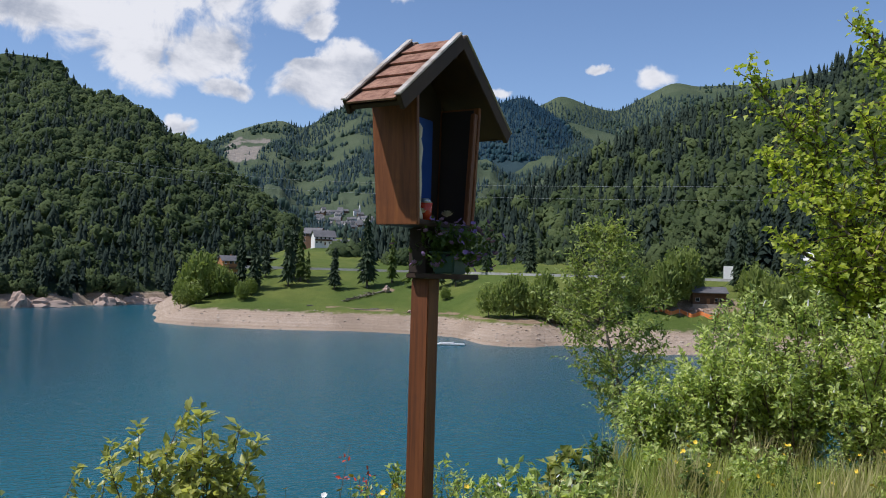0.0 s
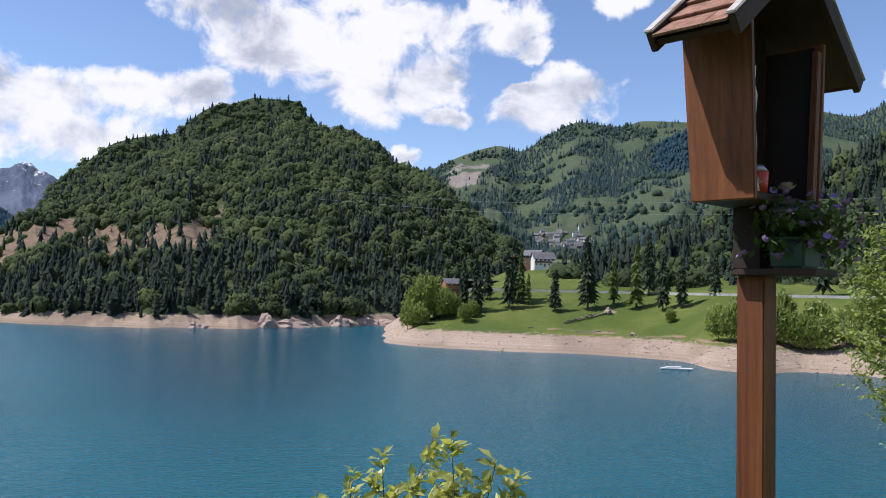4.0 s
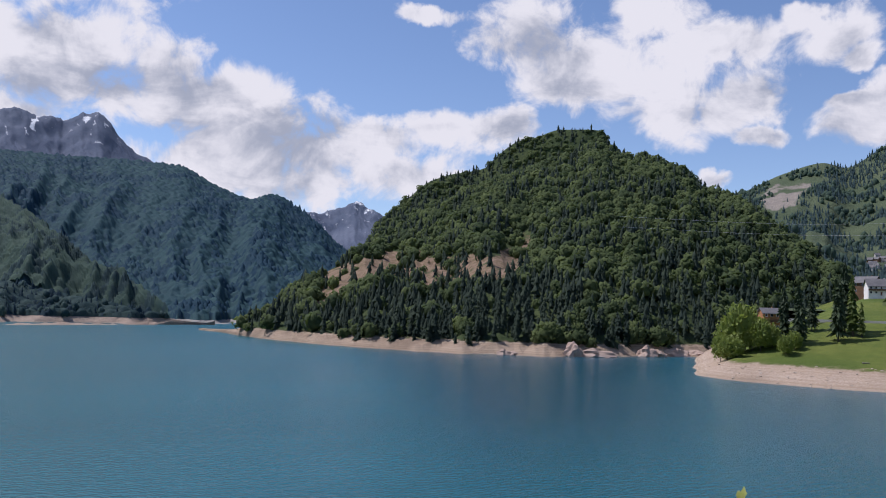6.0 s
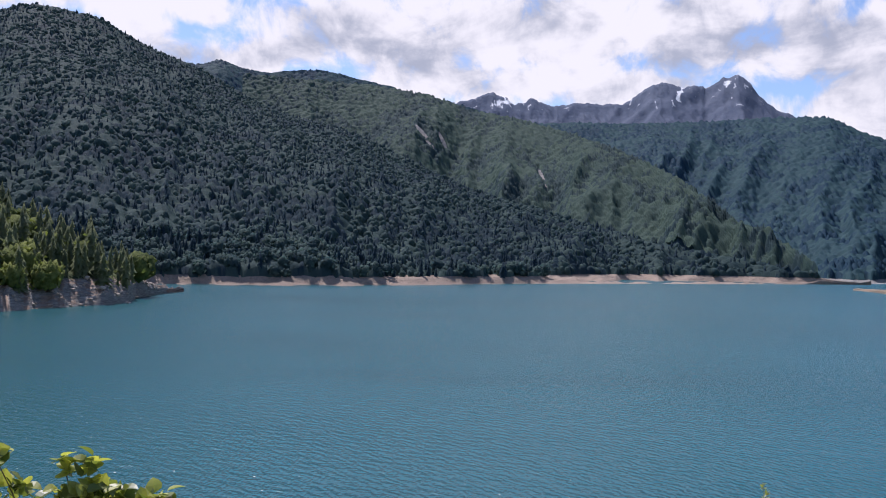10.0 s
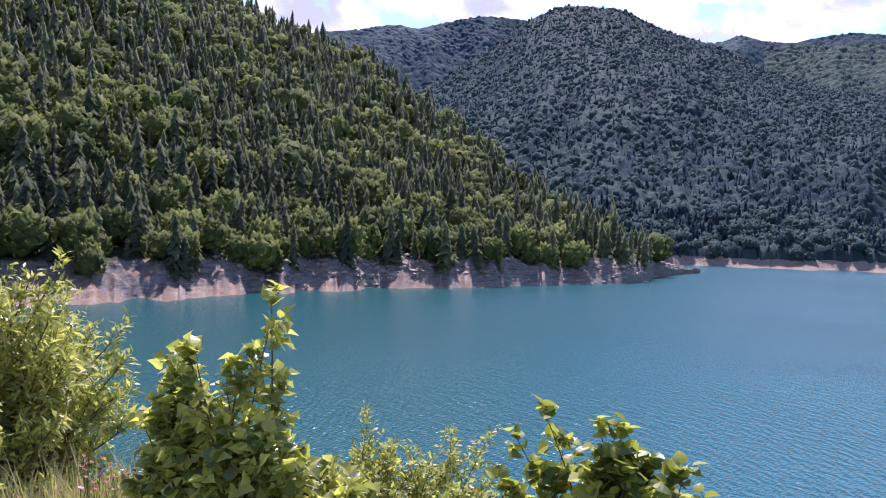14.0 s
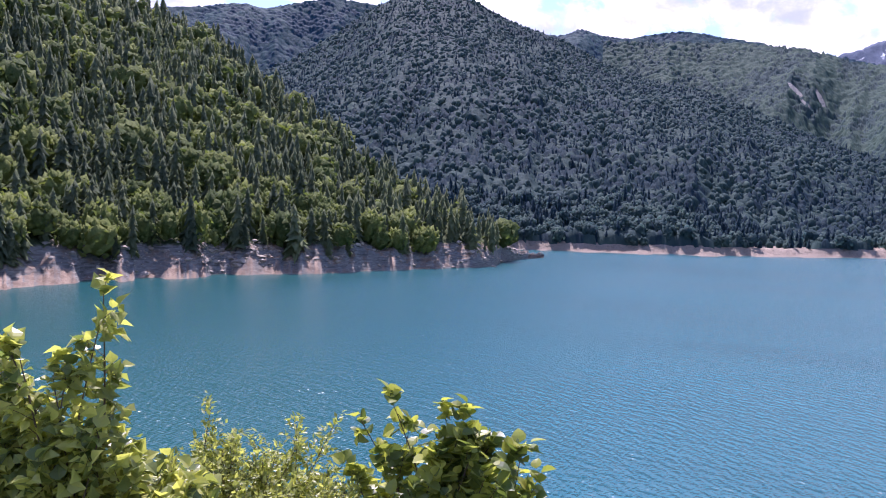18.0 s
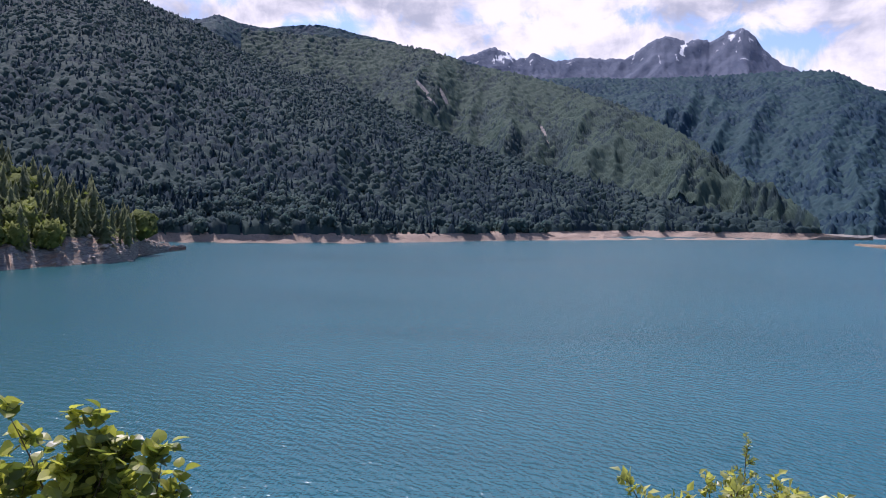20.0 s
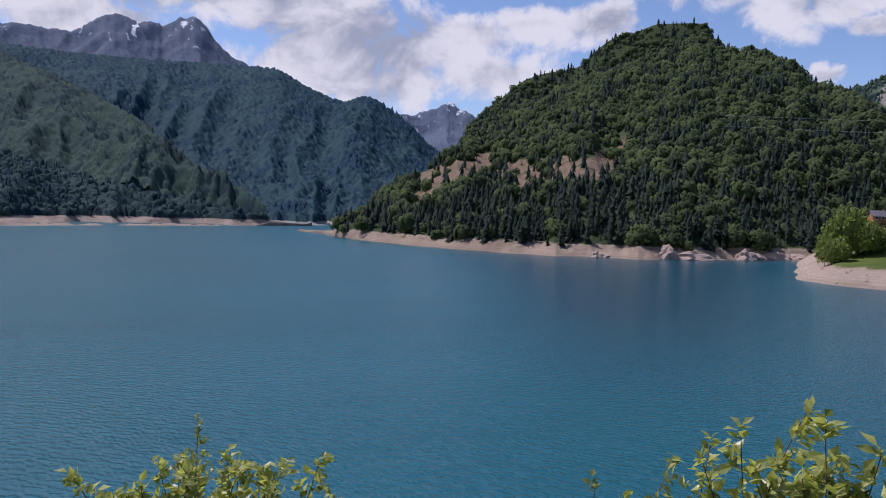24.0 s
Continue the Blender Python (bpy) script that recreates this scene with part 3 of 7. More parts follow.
def canopy_shell(slope, cell, height, share, mat, label, seed, na, nv, bare=None, low=6.0, patch=50.0, a=None, v=(0.0, 1.0), lean=None):
    """A far, closed forest seen from outside: the crowns, touching one another, as one uneven roof over the slope."""
    A, V = np.meshgrid(np.linspace(*(a or (slope.a0, slope.a1)), na), np.linspace(*v, nv), indexing="ij")
    x, y, z = slope.at(A, V)
    gx, gy = np.floor(x / cell).astype(np.int64), np.floor(y / cell).astype(np.int64)
    top, tint, broad = np.full(x.shape, 0.0), np.full(x.shape, 0.3), np.zeros(x.shape)
    for dx in (-1, 0, 1):
        for dy in (-1, 0, 1):
            i, j = gx + dx, gy + dy
            cx, cy = (i + 0.1 + 0.8 * hash2(i, j, seed)) * cell, (j + 0.1 + 0.8 * hash2(i, j, seed + 1)) * cell
            kind = fbm(cx / patch, cy / patch, 3, seed + 4) + 0.5 * (hash2(i, j, seed + 2) - 0.5) + (lean(A, V) if lean else 0.0)
            leafy = kind < 0.5 + (share - 0.5) * 0.6
            d = np.hypot(x - cx, y - cy) / cell
            h = height * (0.65 + 0.7 * hash2(i, j, seed + 3)) * np.where(leafy, np.sqrt(np.clip(1 - (d / 0.85) ** 2, 0, 1)), 1.55 * np.clip(1 - d / 0.8, 0, 1))
            up = h > top
            top, broad = np.where(up, h, top), np.where(up, leafy * 1.0, broad)
            tint = np.where(up, hash2(i, j, seed + 5), tint)
    top = top + height * 0.35 * (fbm(x / (0.3 * cell), y / (0.3 * cell), 2, seed + 6) - 0.5)
    gone = z < low
    if bare is not None:
        gone = gone | (bare(A, np.degrees(np.arctan2(z - H, np.hypot(x, y))), x, y) > 0.4)
    z = np.where(gone, z - 3.0, z + top)
    tint = np.clip(0.2 + 0.6 * tint + 0.5 * (fbm(x / 60, y / 60, 2, seed + 9) - 0.5), 0, 1)
    me = tri_mesh("forest", np.stack([x, y, z], 2).reshape(-1, 3), grid_tris(na, nv), [mat], {"tint": tint.ravel(), "broad": broad.ravel()}, True)
    me.flip_normals()
    tagged(new("forest", me), label, "forest", kind="stuff")


# ---- the lake ----
def build_lake():
    m, n = material("lake_water")
    p = spot(n)
    mp = n.add("ShaderNodeMapping", 0, Vector=p, Scale=(1.0, 1.0, 1.0), Rotation=(0, 0, radians(-75)))
    gust = n.noise(n.add("ShaderNodeMapping", 0, Vector=mp, Scale=(0.30, 1.0, 1.0)), 0.013, 4.0, 0.6)
    lee_dark = n.math("ADD", rel_attr(n, "lee_dark"), n.math("MULTIPLY_ADD", gust, 1.1, -0.55), clamp=True)
    # low ripples of two trains crossing, over a slow unevenness
    h = n.math("MULTIPLY", n.noise(n.add("ShaderNodeMapping", 0, Vector=mp, Scale=(0.42, 1.5, 1.0)), 0.5, 3.0, 0.6), 0.16)
    for turn, length, high in ((-111, 1.05, 0.056), (-74, 0.62, 0.030), (-138, 1.9, 0.050)):
        w = n.tree.nodes.new("ShaderNodeTexWave")
        w.wave_type, w.bands_direction, w.wave_profile = "BANDS", "X", "SIN"
        wave = n.wire(w, 1, Vector=n.add("ShaderNodeMapping", 0, Vector=p, Rotation=(0, 0, radians(turn))), Scale=0.314 / length, Distortion=8.0, Detail=3.0, Detail_Scale=1.3, Detail_Roughness=0.6)
        h = n.math("MULTIPLY_ADD", wave, high, h)
    h = n.math("MULTIPLY", h, n.math("MULTIPLY_ADD", lee_dark, -0.42, 1.0))
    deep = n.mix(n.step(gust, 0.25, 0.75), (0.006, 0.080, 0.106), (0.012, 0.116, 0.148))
    # base colour darkened where still water would mirror the dark hill and banks
    deep = n.mix(n.math("MULTIPLY", lee_dark, 0.8), deep, (0.002, 0.052, 0.086))
    # base colour turns greener and darker towards the steep bank
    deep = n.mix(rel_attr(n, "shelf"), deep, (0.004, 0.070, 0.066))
    rough = n.math("MULTIPLY_ADD", lee_dark, -0.09, n.math("MULTIPLY_ADD", gust, 0.08, 0.20))
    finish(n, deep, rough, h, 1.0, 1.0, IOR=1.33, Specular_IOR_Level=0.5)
    az = np.linspace(-180, 180, 241)
    r = np.concatenate([[0.5], np.geomspace(20, 1250, 60)])
    A, R = np.meshgrid(az, r, indexing="ij")
    x, y = polar(A, R)
    # sheltered water under the steep bank and in the bay by the meadow, also coloured darker
    lee_dark = 0.5 * np.clip((A - 92) / 25, 0, 1) * np.clip((R - 60) / 120, 0, 1) + 0.5 * np.clip((24 - A) / 12, 0, 1) * (A > -90) * np.clip((R - 60) / 120, 0, 1)
    # a lane of stiller water off the hill's foot, darkened for the hill's reflection
    lee_dark = lee_dark + np.clip((A - 18) / 7, 0, 1) * np.clip((41 - A + 0.012 * (R - 300)) / 7, 0, 1) * np.clip((R - 90) / 120, 0, 1)
    me = tri_mesh("water", np.stack([x, y, x * 0], 2).reshape(-1, 3), grid_tris(len(az), len(r)), [m], {"lee_dark": np.clip(lee_dark, 0, 1).ravel(), "shelf": (np.clip((A - 88) / 25, 0, 1) * 0.85).ravel()}, True)
    me.flip_normals()
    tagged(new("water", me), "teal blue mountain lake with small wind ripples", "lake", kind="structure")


build_lake()

# ---- the ground on the near shore ----
EDGE = [(-180, 9), (-100, 12), (-45, 9.5), (-22, 9.0), (-14, 8.4), (-8, 5.8), (0, 4.0), (20, 3.3), (60, 3.0), (95, 3.2), (112, 4.2), (135, 5.4), (155, 7.0), (180, 9)]


def near_ground(x, y):
    """Height of the near bank: a level verge by the road, then a steep slope to the lake."""
    x, y = np.asarray(x, float), np.asarray(y, float)
    az, r = np.degrees(np.arctan2(-x, y)), np.hypot(x, y)
    e = knots(EDGE, az)
    d = r - e
    z = 22.35 + 0.10 * (fbm(x / 1.3, y / 1.3, 3, 5) - 0.5) - 0.02 * r
    s = np.where(d > 0, -0.72 * (np.sqrt(d * d + 1.0) - 1.0) + 0.5 * (fbm(x / 3, y / 3, 3, 8) - 0.5) * np.clip(d / 3, 0, 1), 0.0)
    back = np.clip((np.abs(az - 40) - 130) / 25, 0, 1)
    back = np.where(az < -90, 1.0, back)
    s = np.where(back > 0, s * (1 - back) + back * np.clip(r - 14, 0, 400) * 0.35, s)
    return np.maximum(z + s, -4.0)


def build_ground():
    m, n = material("grassy_verge")
    p = spot(n)
    big, mid, fine_ = n.noise(p, 0.35, 4.0, 0.6), n.noise(p, 2.4, 5.0, 0.6), n.noise(p, 22.0, 4.0, 0.7)
    col = n.mix(n.step(mid, 0.35, 0.65), (0.055, 0.085, 0.02), (0.12, 0.13, 0.035))
    col = n.mix(n.math("MULTIPLY", n.step(big, 0.55, 0.75), 0.5), col, (0.16, 0.12, 0.06))
    finish(n, col, 0.95, fine_, 0.7, 0.03)
    az = np.linspace(-180, 180, 181)
    r = np.concatenate([[0.0, 0.5, 1.0], np.linspace(1.5, 12, 36), np.linspace(13, 60, 40), [80, 120, 200, 400, 900, 1400, 2500, 4800]])
    A, R = np.meshgrid(az, r, indexing="ij")
    x, y = polar(A, R)
    z = near_ground(x, y)
    z = np.where((R > 1000), np.maximum(z * 0 - 4, np.where(np.abs(A - 40) > 130, 140, -4)), z)
    me = tri_mesh("ground", np.stack([x, y, z], 2).reshape(-1, 3), grid_tris(len(az), len(r)), [m], None, True)
    me.flip_normals()
    tagged(new("ground", me), "grassy verge and steep bank above the lake", "ground", kind="structure")


build_ground()

# ---- the mountains ----
rng = np.random.default_rng(11)


def blot(A, E, a, e, wa, we):
    return np.exp(-(((A - a) / wa) ** 2 + ((E - e) / we) ** 2) * 1.2)


def hill_clearings(A, E, x, y):
    """Felled strips half way up the hill."""
    n = fbm(x / 45, y / 30, 4, 31)
    q = fbm(x / 14, y / 9, 3, 33)
    mid = np.interp(A, [25, 29.3, 33, 36.7, 40.3, 42.3, 44.6], [4.6, 4.9, 3.7, 3.5, 3.9, 2.8, 1.7])
    e = E - mid + 0.9 * (n - 0.5)
    strip = np.clip((e + 2.1) / 0.3, 0, 1) * np.clip((0.55 - e) / 0.3, 0, 1) * np.clip((A - 28) / 3, 0, 1) * np.clip((45.2 - A) / 1.0, 0, 1)
    b = strip * np.clip(1.0 + 3.0 * (q - 0.42), 0, 1) + 0.75 * blot(A, E, 43.9, 0.5, 1.5, 1.3) * np.clip((q - 0.3) * 4, 0, 1)
    b = b + 0.9 * blot(A, E, 27.0, 10.3, 0.3, 0.6) + 0.8 * blot(A, E, 29.5, 5.4, 1.8, 0.6) * np.clip((n - 0.35) * 5, 0, 1)
    return np.clip(b, 0, 1)


hill = Slope("wooded_hill", [(8, 700), (12, 640), (18.6, 565), (21.2, 540), (25, 508), (29, 490), (33, 487), (36.5, 495), (40, 518), (43.4, 548), (46.9, 604), (49.6, 690), (50.6, 750), (52, 800)],
             [(8, 1.2, 760), (10, 2.92, 800), (12.2, 4.43, 850), (14.3, 5.95, 900), (16.1, 7.54, 950), (18.5, 8.64, 1000), (20.5, 9.93, 1030), (21.7, 10.43, 1050), (23.2, 10.57, 1060),
              (24.2, 10.85, 1080), (25.4, 11.56, 1090), (27.4, 10.53, 1060), (29.4, 9.81, 1040), (33.2, 8.57, 1020), (36.8, 6.74, 1000), (39.2, 5.32, 970), (41, 4.2, 940),
              (42.1, 3.49, 920), (43.7, 2.48, 890), (45.3, 1.36, 850), (46.9, 0.15, 820), (48.4, -1.07, 790), (49.6, -1.63, 770), (52, -1.75, 805)],
             1.0, MAT_E, 26, 130, "steep forested hill above the far shore of the lake", 300, 90, 3, 0.0, (6.5, 20), 0.0, lambda A, E, x, y: 0.75 * hill_clearings(A, E, x, y), gully=30, gully_size=3.0)
canopy(hill, 6.6, 15, 0.60, CANOPY_NEAR, "dense mountain forest on the hill", 281, lambda A, E, x, y: hill_clearings(A, E, x, y) * 0.86, 5.5, 24, None, 0.0, 2, 6,
       lambda A, V: -0.22 * V + 0.20 * np.exp(-((V - 0.18) / 0.13) ** 2) * (A > 26) + 0.12 * np.exp(-((V - 0.08) / 0.1) ** 2), 1.1, 560.0, 0.24, 0.22)
hill_top = Slope("wooded_hill_crest", [(22, 1110), (26, 1090), (30, 1060), (36, 1020), (41.8, 960)],
                 [(22, 8.2, 1180), (24, 10.28, 1200), (25.2, 12.42, 1210), (26.4, 12.52, 1210), (28, 12.52, 1220), (29.6, 12.02, 1220), (31.1, 11.62, 1220), (32.2, 10.82, 1210), (33.3, 9.82, 1200), (35.5, 9.37, 1190),
                  (37, 8.82, 1180), (38.7, 7.37, 1170), (40.2, 6.02, 1150), (40.9, 4.7, 1130), (41.3, 3.26, 1120), (41.8, 2.02, 1110)],
                 1.0, MAT_E, 20, 90, "dark wooded crest at the top of the hill", 120, 40, 5, 90.0)
canopy(hill_top, 6.2, 11, 0.55, CANOPY_NEAR, "dark spruce forest along the crest of the hill", 287, None, 20.0, 30, (23, 41.6), 0.0, 0, 5, None, 1.25, 0.0, 0.2, 0.34)

cape = Slope("wooded_bank", [(95.4, 512), (96.6, 485), (98.3, 440), (98.8, 404), (102.4, 377), (106.2, 357), (110, 336), (116, 325), (119.8, 308), (123.2, 298), (126.6, 292), (131, 272), (136, 267), (141, 264), (165, 250)],
             [(95.4, -2.55, 520), (97.5, -2.4, 480), (98.8, -2.2, 452), (100.7, -1.6, 455), (102.4, -0.6, 470), (104.5, 1.0, 490), (108.4, 3.5, 545), (110.4, 5.5, 580), (113.9, 7.6, 620), (116.3, 9.5, 650),
              (118.6, 11.0, 680), (121.7, 12.0, 710), (124.7, 13.0, 730), (132, 16.0, 760), (141, 19, 780), (165, 20, 780)],
             1.0, MAT_L, 16, 90, "steep rocky bank covered with spruce and beech", 560, 120, 7, 0.0, (9.5, 19), low_rows=2.1, ribs=20.0)
canopy(cape, 7.1, 18, 0.32, CANOPY_SHORE, "dense lakeside forest on the steep bank", 283, None, 6.2, 16, (98, 152), 0.0, 10, 8,
       lambda A, V: 0.10 * V - 0.14 * np.exp(-(V / 0.05) ** 2), 1.0, 400.0, 0.26)

def landslip(A, E, x, y):
    """A fresh slip of bare earth high on the slope, and grassy banks by the shore."""
    n = fbm(x / 35, y / 35, 3, 101)
    return np.clip(blot(A, E, 96.3, 7.2, 0.75, 0.7) * np.clip((n - 0.36) * 4, 0, 0.75) + 0.6 * blot(A, E, 72, -0.3, 5, 0.25), 0, 1)


def gullies(A, E, x, y):
    """Stony gullies running down the spur."""
    n = fbm(x / 40, y / 40, 4, 103, True)
    g = blot(A - 0.8 * (E - 8.0), E, 79.6, 8.0, 0.32, 1.3) + blot(A - 0.5 * (E - 8.0), E, 78.5, 7.8, 0.2, 0.9) + blot(A - 0.4 * (E - 5), E, 71.4, 5.2, 0.25, 1.0)
    return np.clip(g * np.clip((n - 0.30) * 4, 0, 1), 0, 1)


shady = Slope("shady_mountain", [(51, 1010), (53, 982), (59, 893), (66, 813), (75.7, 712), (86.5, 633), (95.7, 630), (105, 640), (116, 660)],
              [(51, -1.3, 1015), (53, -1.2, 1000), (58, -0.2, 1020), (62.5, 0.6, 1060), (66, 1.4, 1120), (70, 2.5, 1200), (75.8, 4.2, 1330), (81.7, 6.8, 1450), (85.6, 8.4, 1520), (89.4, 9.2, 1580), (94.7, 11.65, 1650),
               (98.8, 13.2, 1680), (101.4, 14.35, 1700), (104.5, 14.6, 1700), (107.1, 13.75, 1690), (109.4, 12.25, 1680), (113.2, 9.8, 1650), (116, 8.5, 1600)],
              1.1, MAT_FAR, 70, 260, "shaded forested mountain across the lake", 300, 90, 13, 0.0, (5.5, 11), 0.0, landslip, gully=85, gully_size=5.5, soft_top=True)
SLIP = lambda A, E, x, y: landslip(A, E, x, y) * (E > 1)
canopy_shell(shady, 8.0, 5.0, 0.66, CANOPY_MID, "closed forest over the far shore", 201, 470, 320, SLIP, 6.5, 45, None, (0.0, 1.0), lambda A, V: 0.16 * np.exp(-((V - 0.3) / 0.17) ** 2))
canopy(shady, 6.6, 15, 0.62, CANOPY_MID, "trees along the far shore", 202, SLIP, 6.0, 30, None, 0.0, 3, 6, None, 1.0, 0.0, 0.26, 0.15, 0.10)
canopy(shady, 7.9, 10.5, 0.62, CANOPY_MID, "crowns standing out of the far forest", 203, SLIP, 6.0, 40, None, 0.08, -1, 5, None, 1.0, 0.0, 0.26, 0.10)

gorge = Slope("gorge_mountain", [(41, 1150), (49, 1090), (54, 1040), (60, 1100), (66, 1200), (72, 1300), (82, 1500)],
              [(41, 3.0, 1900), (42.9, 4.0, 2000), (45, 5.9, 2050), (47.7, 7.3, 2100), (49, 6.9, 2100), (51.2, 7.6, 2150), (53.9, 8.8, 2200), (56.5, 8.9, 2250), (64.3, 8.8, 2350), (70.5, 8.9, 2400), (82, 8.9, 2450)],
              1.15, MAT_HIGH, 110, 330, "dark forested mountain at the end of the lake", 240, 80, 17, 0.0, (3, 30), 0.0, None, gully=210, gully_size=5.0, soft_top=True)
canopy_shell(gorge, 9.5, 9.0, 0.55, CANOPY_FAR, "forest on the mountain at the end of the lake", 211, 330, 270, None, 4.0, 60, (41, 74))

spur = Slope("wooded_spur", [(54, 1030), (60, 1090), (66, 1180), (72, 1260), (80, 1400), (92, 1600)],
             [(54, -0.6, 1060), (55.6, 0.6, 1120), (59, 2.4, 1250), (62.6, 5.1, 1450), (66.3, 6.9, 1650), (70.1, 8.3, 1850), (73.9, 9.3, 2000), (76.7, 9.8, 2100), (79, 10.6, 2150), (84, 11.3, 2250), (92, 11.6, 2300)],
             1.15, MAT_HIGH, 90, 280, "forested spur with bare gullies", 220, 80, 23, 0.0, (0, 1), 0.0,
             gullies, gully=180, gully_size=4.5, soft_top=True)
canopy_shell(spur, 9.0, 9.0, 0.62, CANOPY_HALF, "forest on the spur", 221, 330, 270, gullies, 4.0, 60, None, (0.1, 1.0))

# this ridge's blue is haze put into its forest colour
back_ridge = Slope("haze_blue_back_ridge", [(72, 2300), (100, 2300), (128, 2000)],
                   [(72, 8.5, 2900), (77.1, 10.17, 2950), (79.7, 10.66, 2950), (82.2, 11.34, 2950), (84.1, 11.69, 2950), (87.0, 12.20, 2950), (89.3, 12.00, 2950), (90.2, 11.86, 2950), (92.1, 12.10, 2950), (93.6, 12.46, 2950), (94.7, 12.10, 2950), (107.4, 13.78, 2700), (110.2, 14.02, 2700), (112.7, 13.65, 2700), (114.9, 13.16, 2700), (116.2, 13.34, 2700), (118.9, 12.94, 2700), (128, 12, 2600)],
                   1.0, MAT_HIGH, 90, 400, "distant forested ridge tinted blue for haze", 200, 50, 29, 150.0, (0, 1), 0.0, None, gully=90, gully_size=4.0)
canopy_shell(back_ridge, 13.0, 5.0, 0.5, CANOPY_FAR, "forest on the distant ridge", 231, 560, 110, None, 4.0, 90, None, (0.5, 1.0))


def snow(A, E, x, y):
    n = fbm(x / 60, y / 60, 4, 41, True)
    g = 0.7 * blot(A + 0.5 * (E - 10.8), E, 62.6, 10.8, 0.22, 0.4) + 0.8 * blot(A, E, 59.6, 11.4, 0.4, 0.25) + 0.6 * blot(A, E, 74, 10.5, 0.8, 0.25)
    return np.clip(g * (0.5 + n) + np.where((E > 9.9) & (n > 0.8), 0.45, 0), 0, 1)


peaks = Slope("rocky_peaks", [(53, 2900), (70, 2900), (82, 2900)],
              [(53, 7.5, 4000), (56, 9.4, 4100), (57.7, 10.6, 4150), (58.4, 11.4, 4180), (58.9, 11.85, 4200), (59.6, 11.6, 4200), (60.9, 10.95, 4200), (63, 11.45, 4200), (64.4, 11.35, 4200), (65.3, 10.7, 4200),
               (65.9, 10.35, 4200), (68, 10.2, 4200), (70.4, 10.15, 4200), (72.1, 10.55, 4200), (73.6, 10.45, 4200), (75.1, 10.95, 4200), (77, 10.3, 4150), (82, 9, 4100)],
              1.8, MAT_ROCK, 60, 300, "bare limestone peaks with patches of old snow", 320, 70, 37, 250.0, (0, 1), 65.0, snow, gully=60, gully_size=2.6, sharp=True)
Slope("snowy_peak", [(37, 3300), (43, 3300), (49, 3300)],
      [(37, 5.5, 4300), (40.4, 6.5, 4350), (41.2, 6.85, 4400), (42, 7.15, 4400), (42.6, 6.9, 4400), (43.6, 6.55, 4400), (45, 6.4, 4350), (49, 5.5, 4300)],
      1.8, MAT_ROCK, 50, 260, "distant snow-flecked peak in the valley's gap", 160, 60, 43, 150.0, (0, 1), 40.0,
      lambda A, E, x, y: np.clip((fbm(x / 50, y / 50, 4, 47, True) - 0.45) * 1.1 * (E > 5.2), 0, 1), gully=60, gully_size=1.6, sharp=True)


def alps(A, E, x, y):
    """Slides of bare ground on the far side of the valley."""
    n = fbm(x / 60, y / 60, 4, 107, True)
    return np.clip((1.3 * blot(A, E, 13.8, 7.8, 1.3, 1.0) + 0.6 * blot(A, E, 12.2, 8.6, 0.8, 0.4)) * np.clip((n - 0.2) * 2.2, 0, 1), 0, 1)


def pasture(A, E, x, y):
    """Where the forest gives way to pasture."""
    n = 0.5 * fbm(x / 150, y / 150, 4, 53) + 0.5 * fbm(x / 60, y / 60, 3, 57)
    open_ = np.clip((n - 0.47) * 9, 0, 1) * np.clip((E - 2.5) / 2, 0, 1)
    near = blot(A, E, 6.6, 3.7, 2.0, 0.95) * 2.2
    top = np.clip((E - 9.0) / 1.0, 0, 1) * np.clip((A - 9.5) / 2, 0, 1)
    return np.clip(open_ + near + top + 1.5 * alps(A, E, x, y), 0, 1)


valley = Slope("pasture_mountain", [(-12, 640), (0, 640), (10, 660), (20, 800), (24, 900)],
               [(-12, 9.5, 2600), (-6, 11.0, 2700), (-1.1, 11.4, 2800), (1.6, 11.55, 2800), (3.2, 11.2, 2800), (5.8, 11.55, 2800), (8.1, 10.6, 2800), (10, 9.6, 2750), (11.3, 9.95, 2750), (13.5, 9.4, 2700), (16.2, 8.2, 2650), (20, 7, 2600), (24, 6, 2600)],
               1.75, MAT_ALP, 120, 380, "distant mountain of forest and green pastures", 240, 90, 59, 34.0, (0, 1), 0.0, alps, gully=70, gully_size=4.5)
canopy(valley, 11.5, 16, 0.3, CANOPY_PASTURE, "scattered forest on the distant pasture mountain", 241, pasture, 4.0, 90, (-10, 20), 0.1)
# a cloud's shadow on this peak is given by its dark blue forest colour
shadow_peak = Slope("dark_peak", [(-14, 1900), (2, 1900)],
                    [(-14, 5, 2400), (-9.4, 8.4, 2450), (-8.6, 9.7, 2450), (-6.6, 11.4, 2500), (-5, 12.1, 2500), (-3.5, 11.7, 2500), (-1, 10.8, 2500), (2, 9, 2500)],
                    1.0, MAT_FAR, 90, 260, "dark forested peak behind the valley", 120, 60, 61, 150.0)
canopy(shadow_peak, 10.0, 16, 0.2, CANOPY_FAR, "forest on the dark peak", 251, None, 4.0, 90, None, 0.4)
green_peaks = Slope("green_peaks", [(-34, 2500), (0, 2500)],
                    [(-34, 13, 3500), (-25, 13.2, 3500), (-19.5, 12.7, 3500), (-16.9, 12.7, 3500), (-15.4, 12.95, 3500), (-13.5, 12.2, 3500), (-11.3, 11.25, 3500), (-9.7, 11.6, 3500), (-7.8, 12.2, 3500), (-6.6, 11.7, 3500), (0, 9, 3500)],
                    1.0, MAT_ALP, 130, 300, "distant peaks of open green pasture", 160, 60, 67, 250.0)
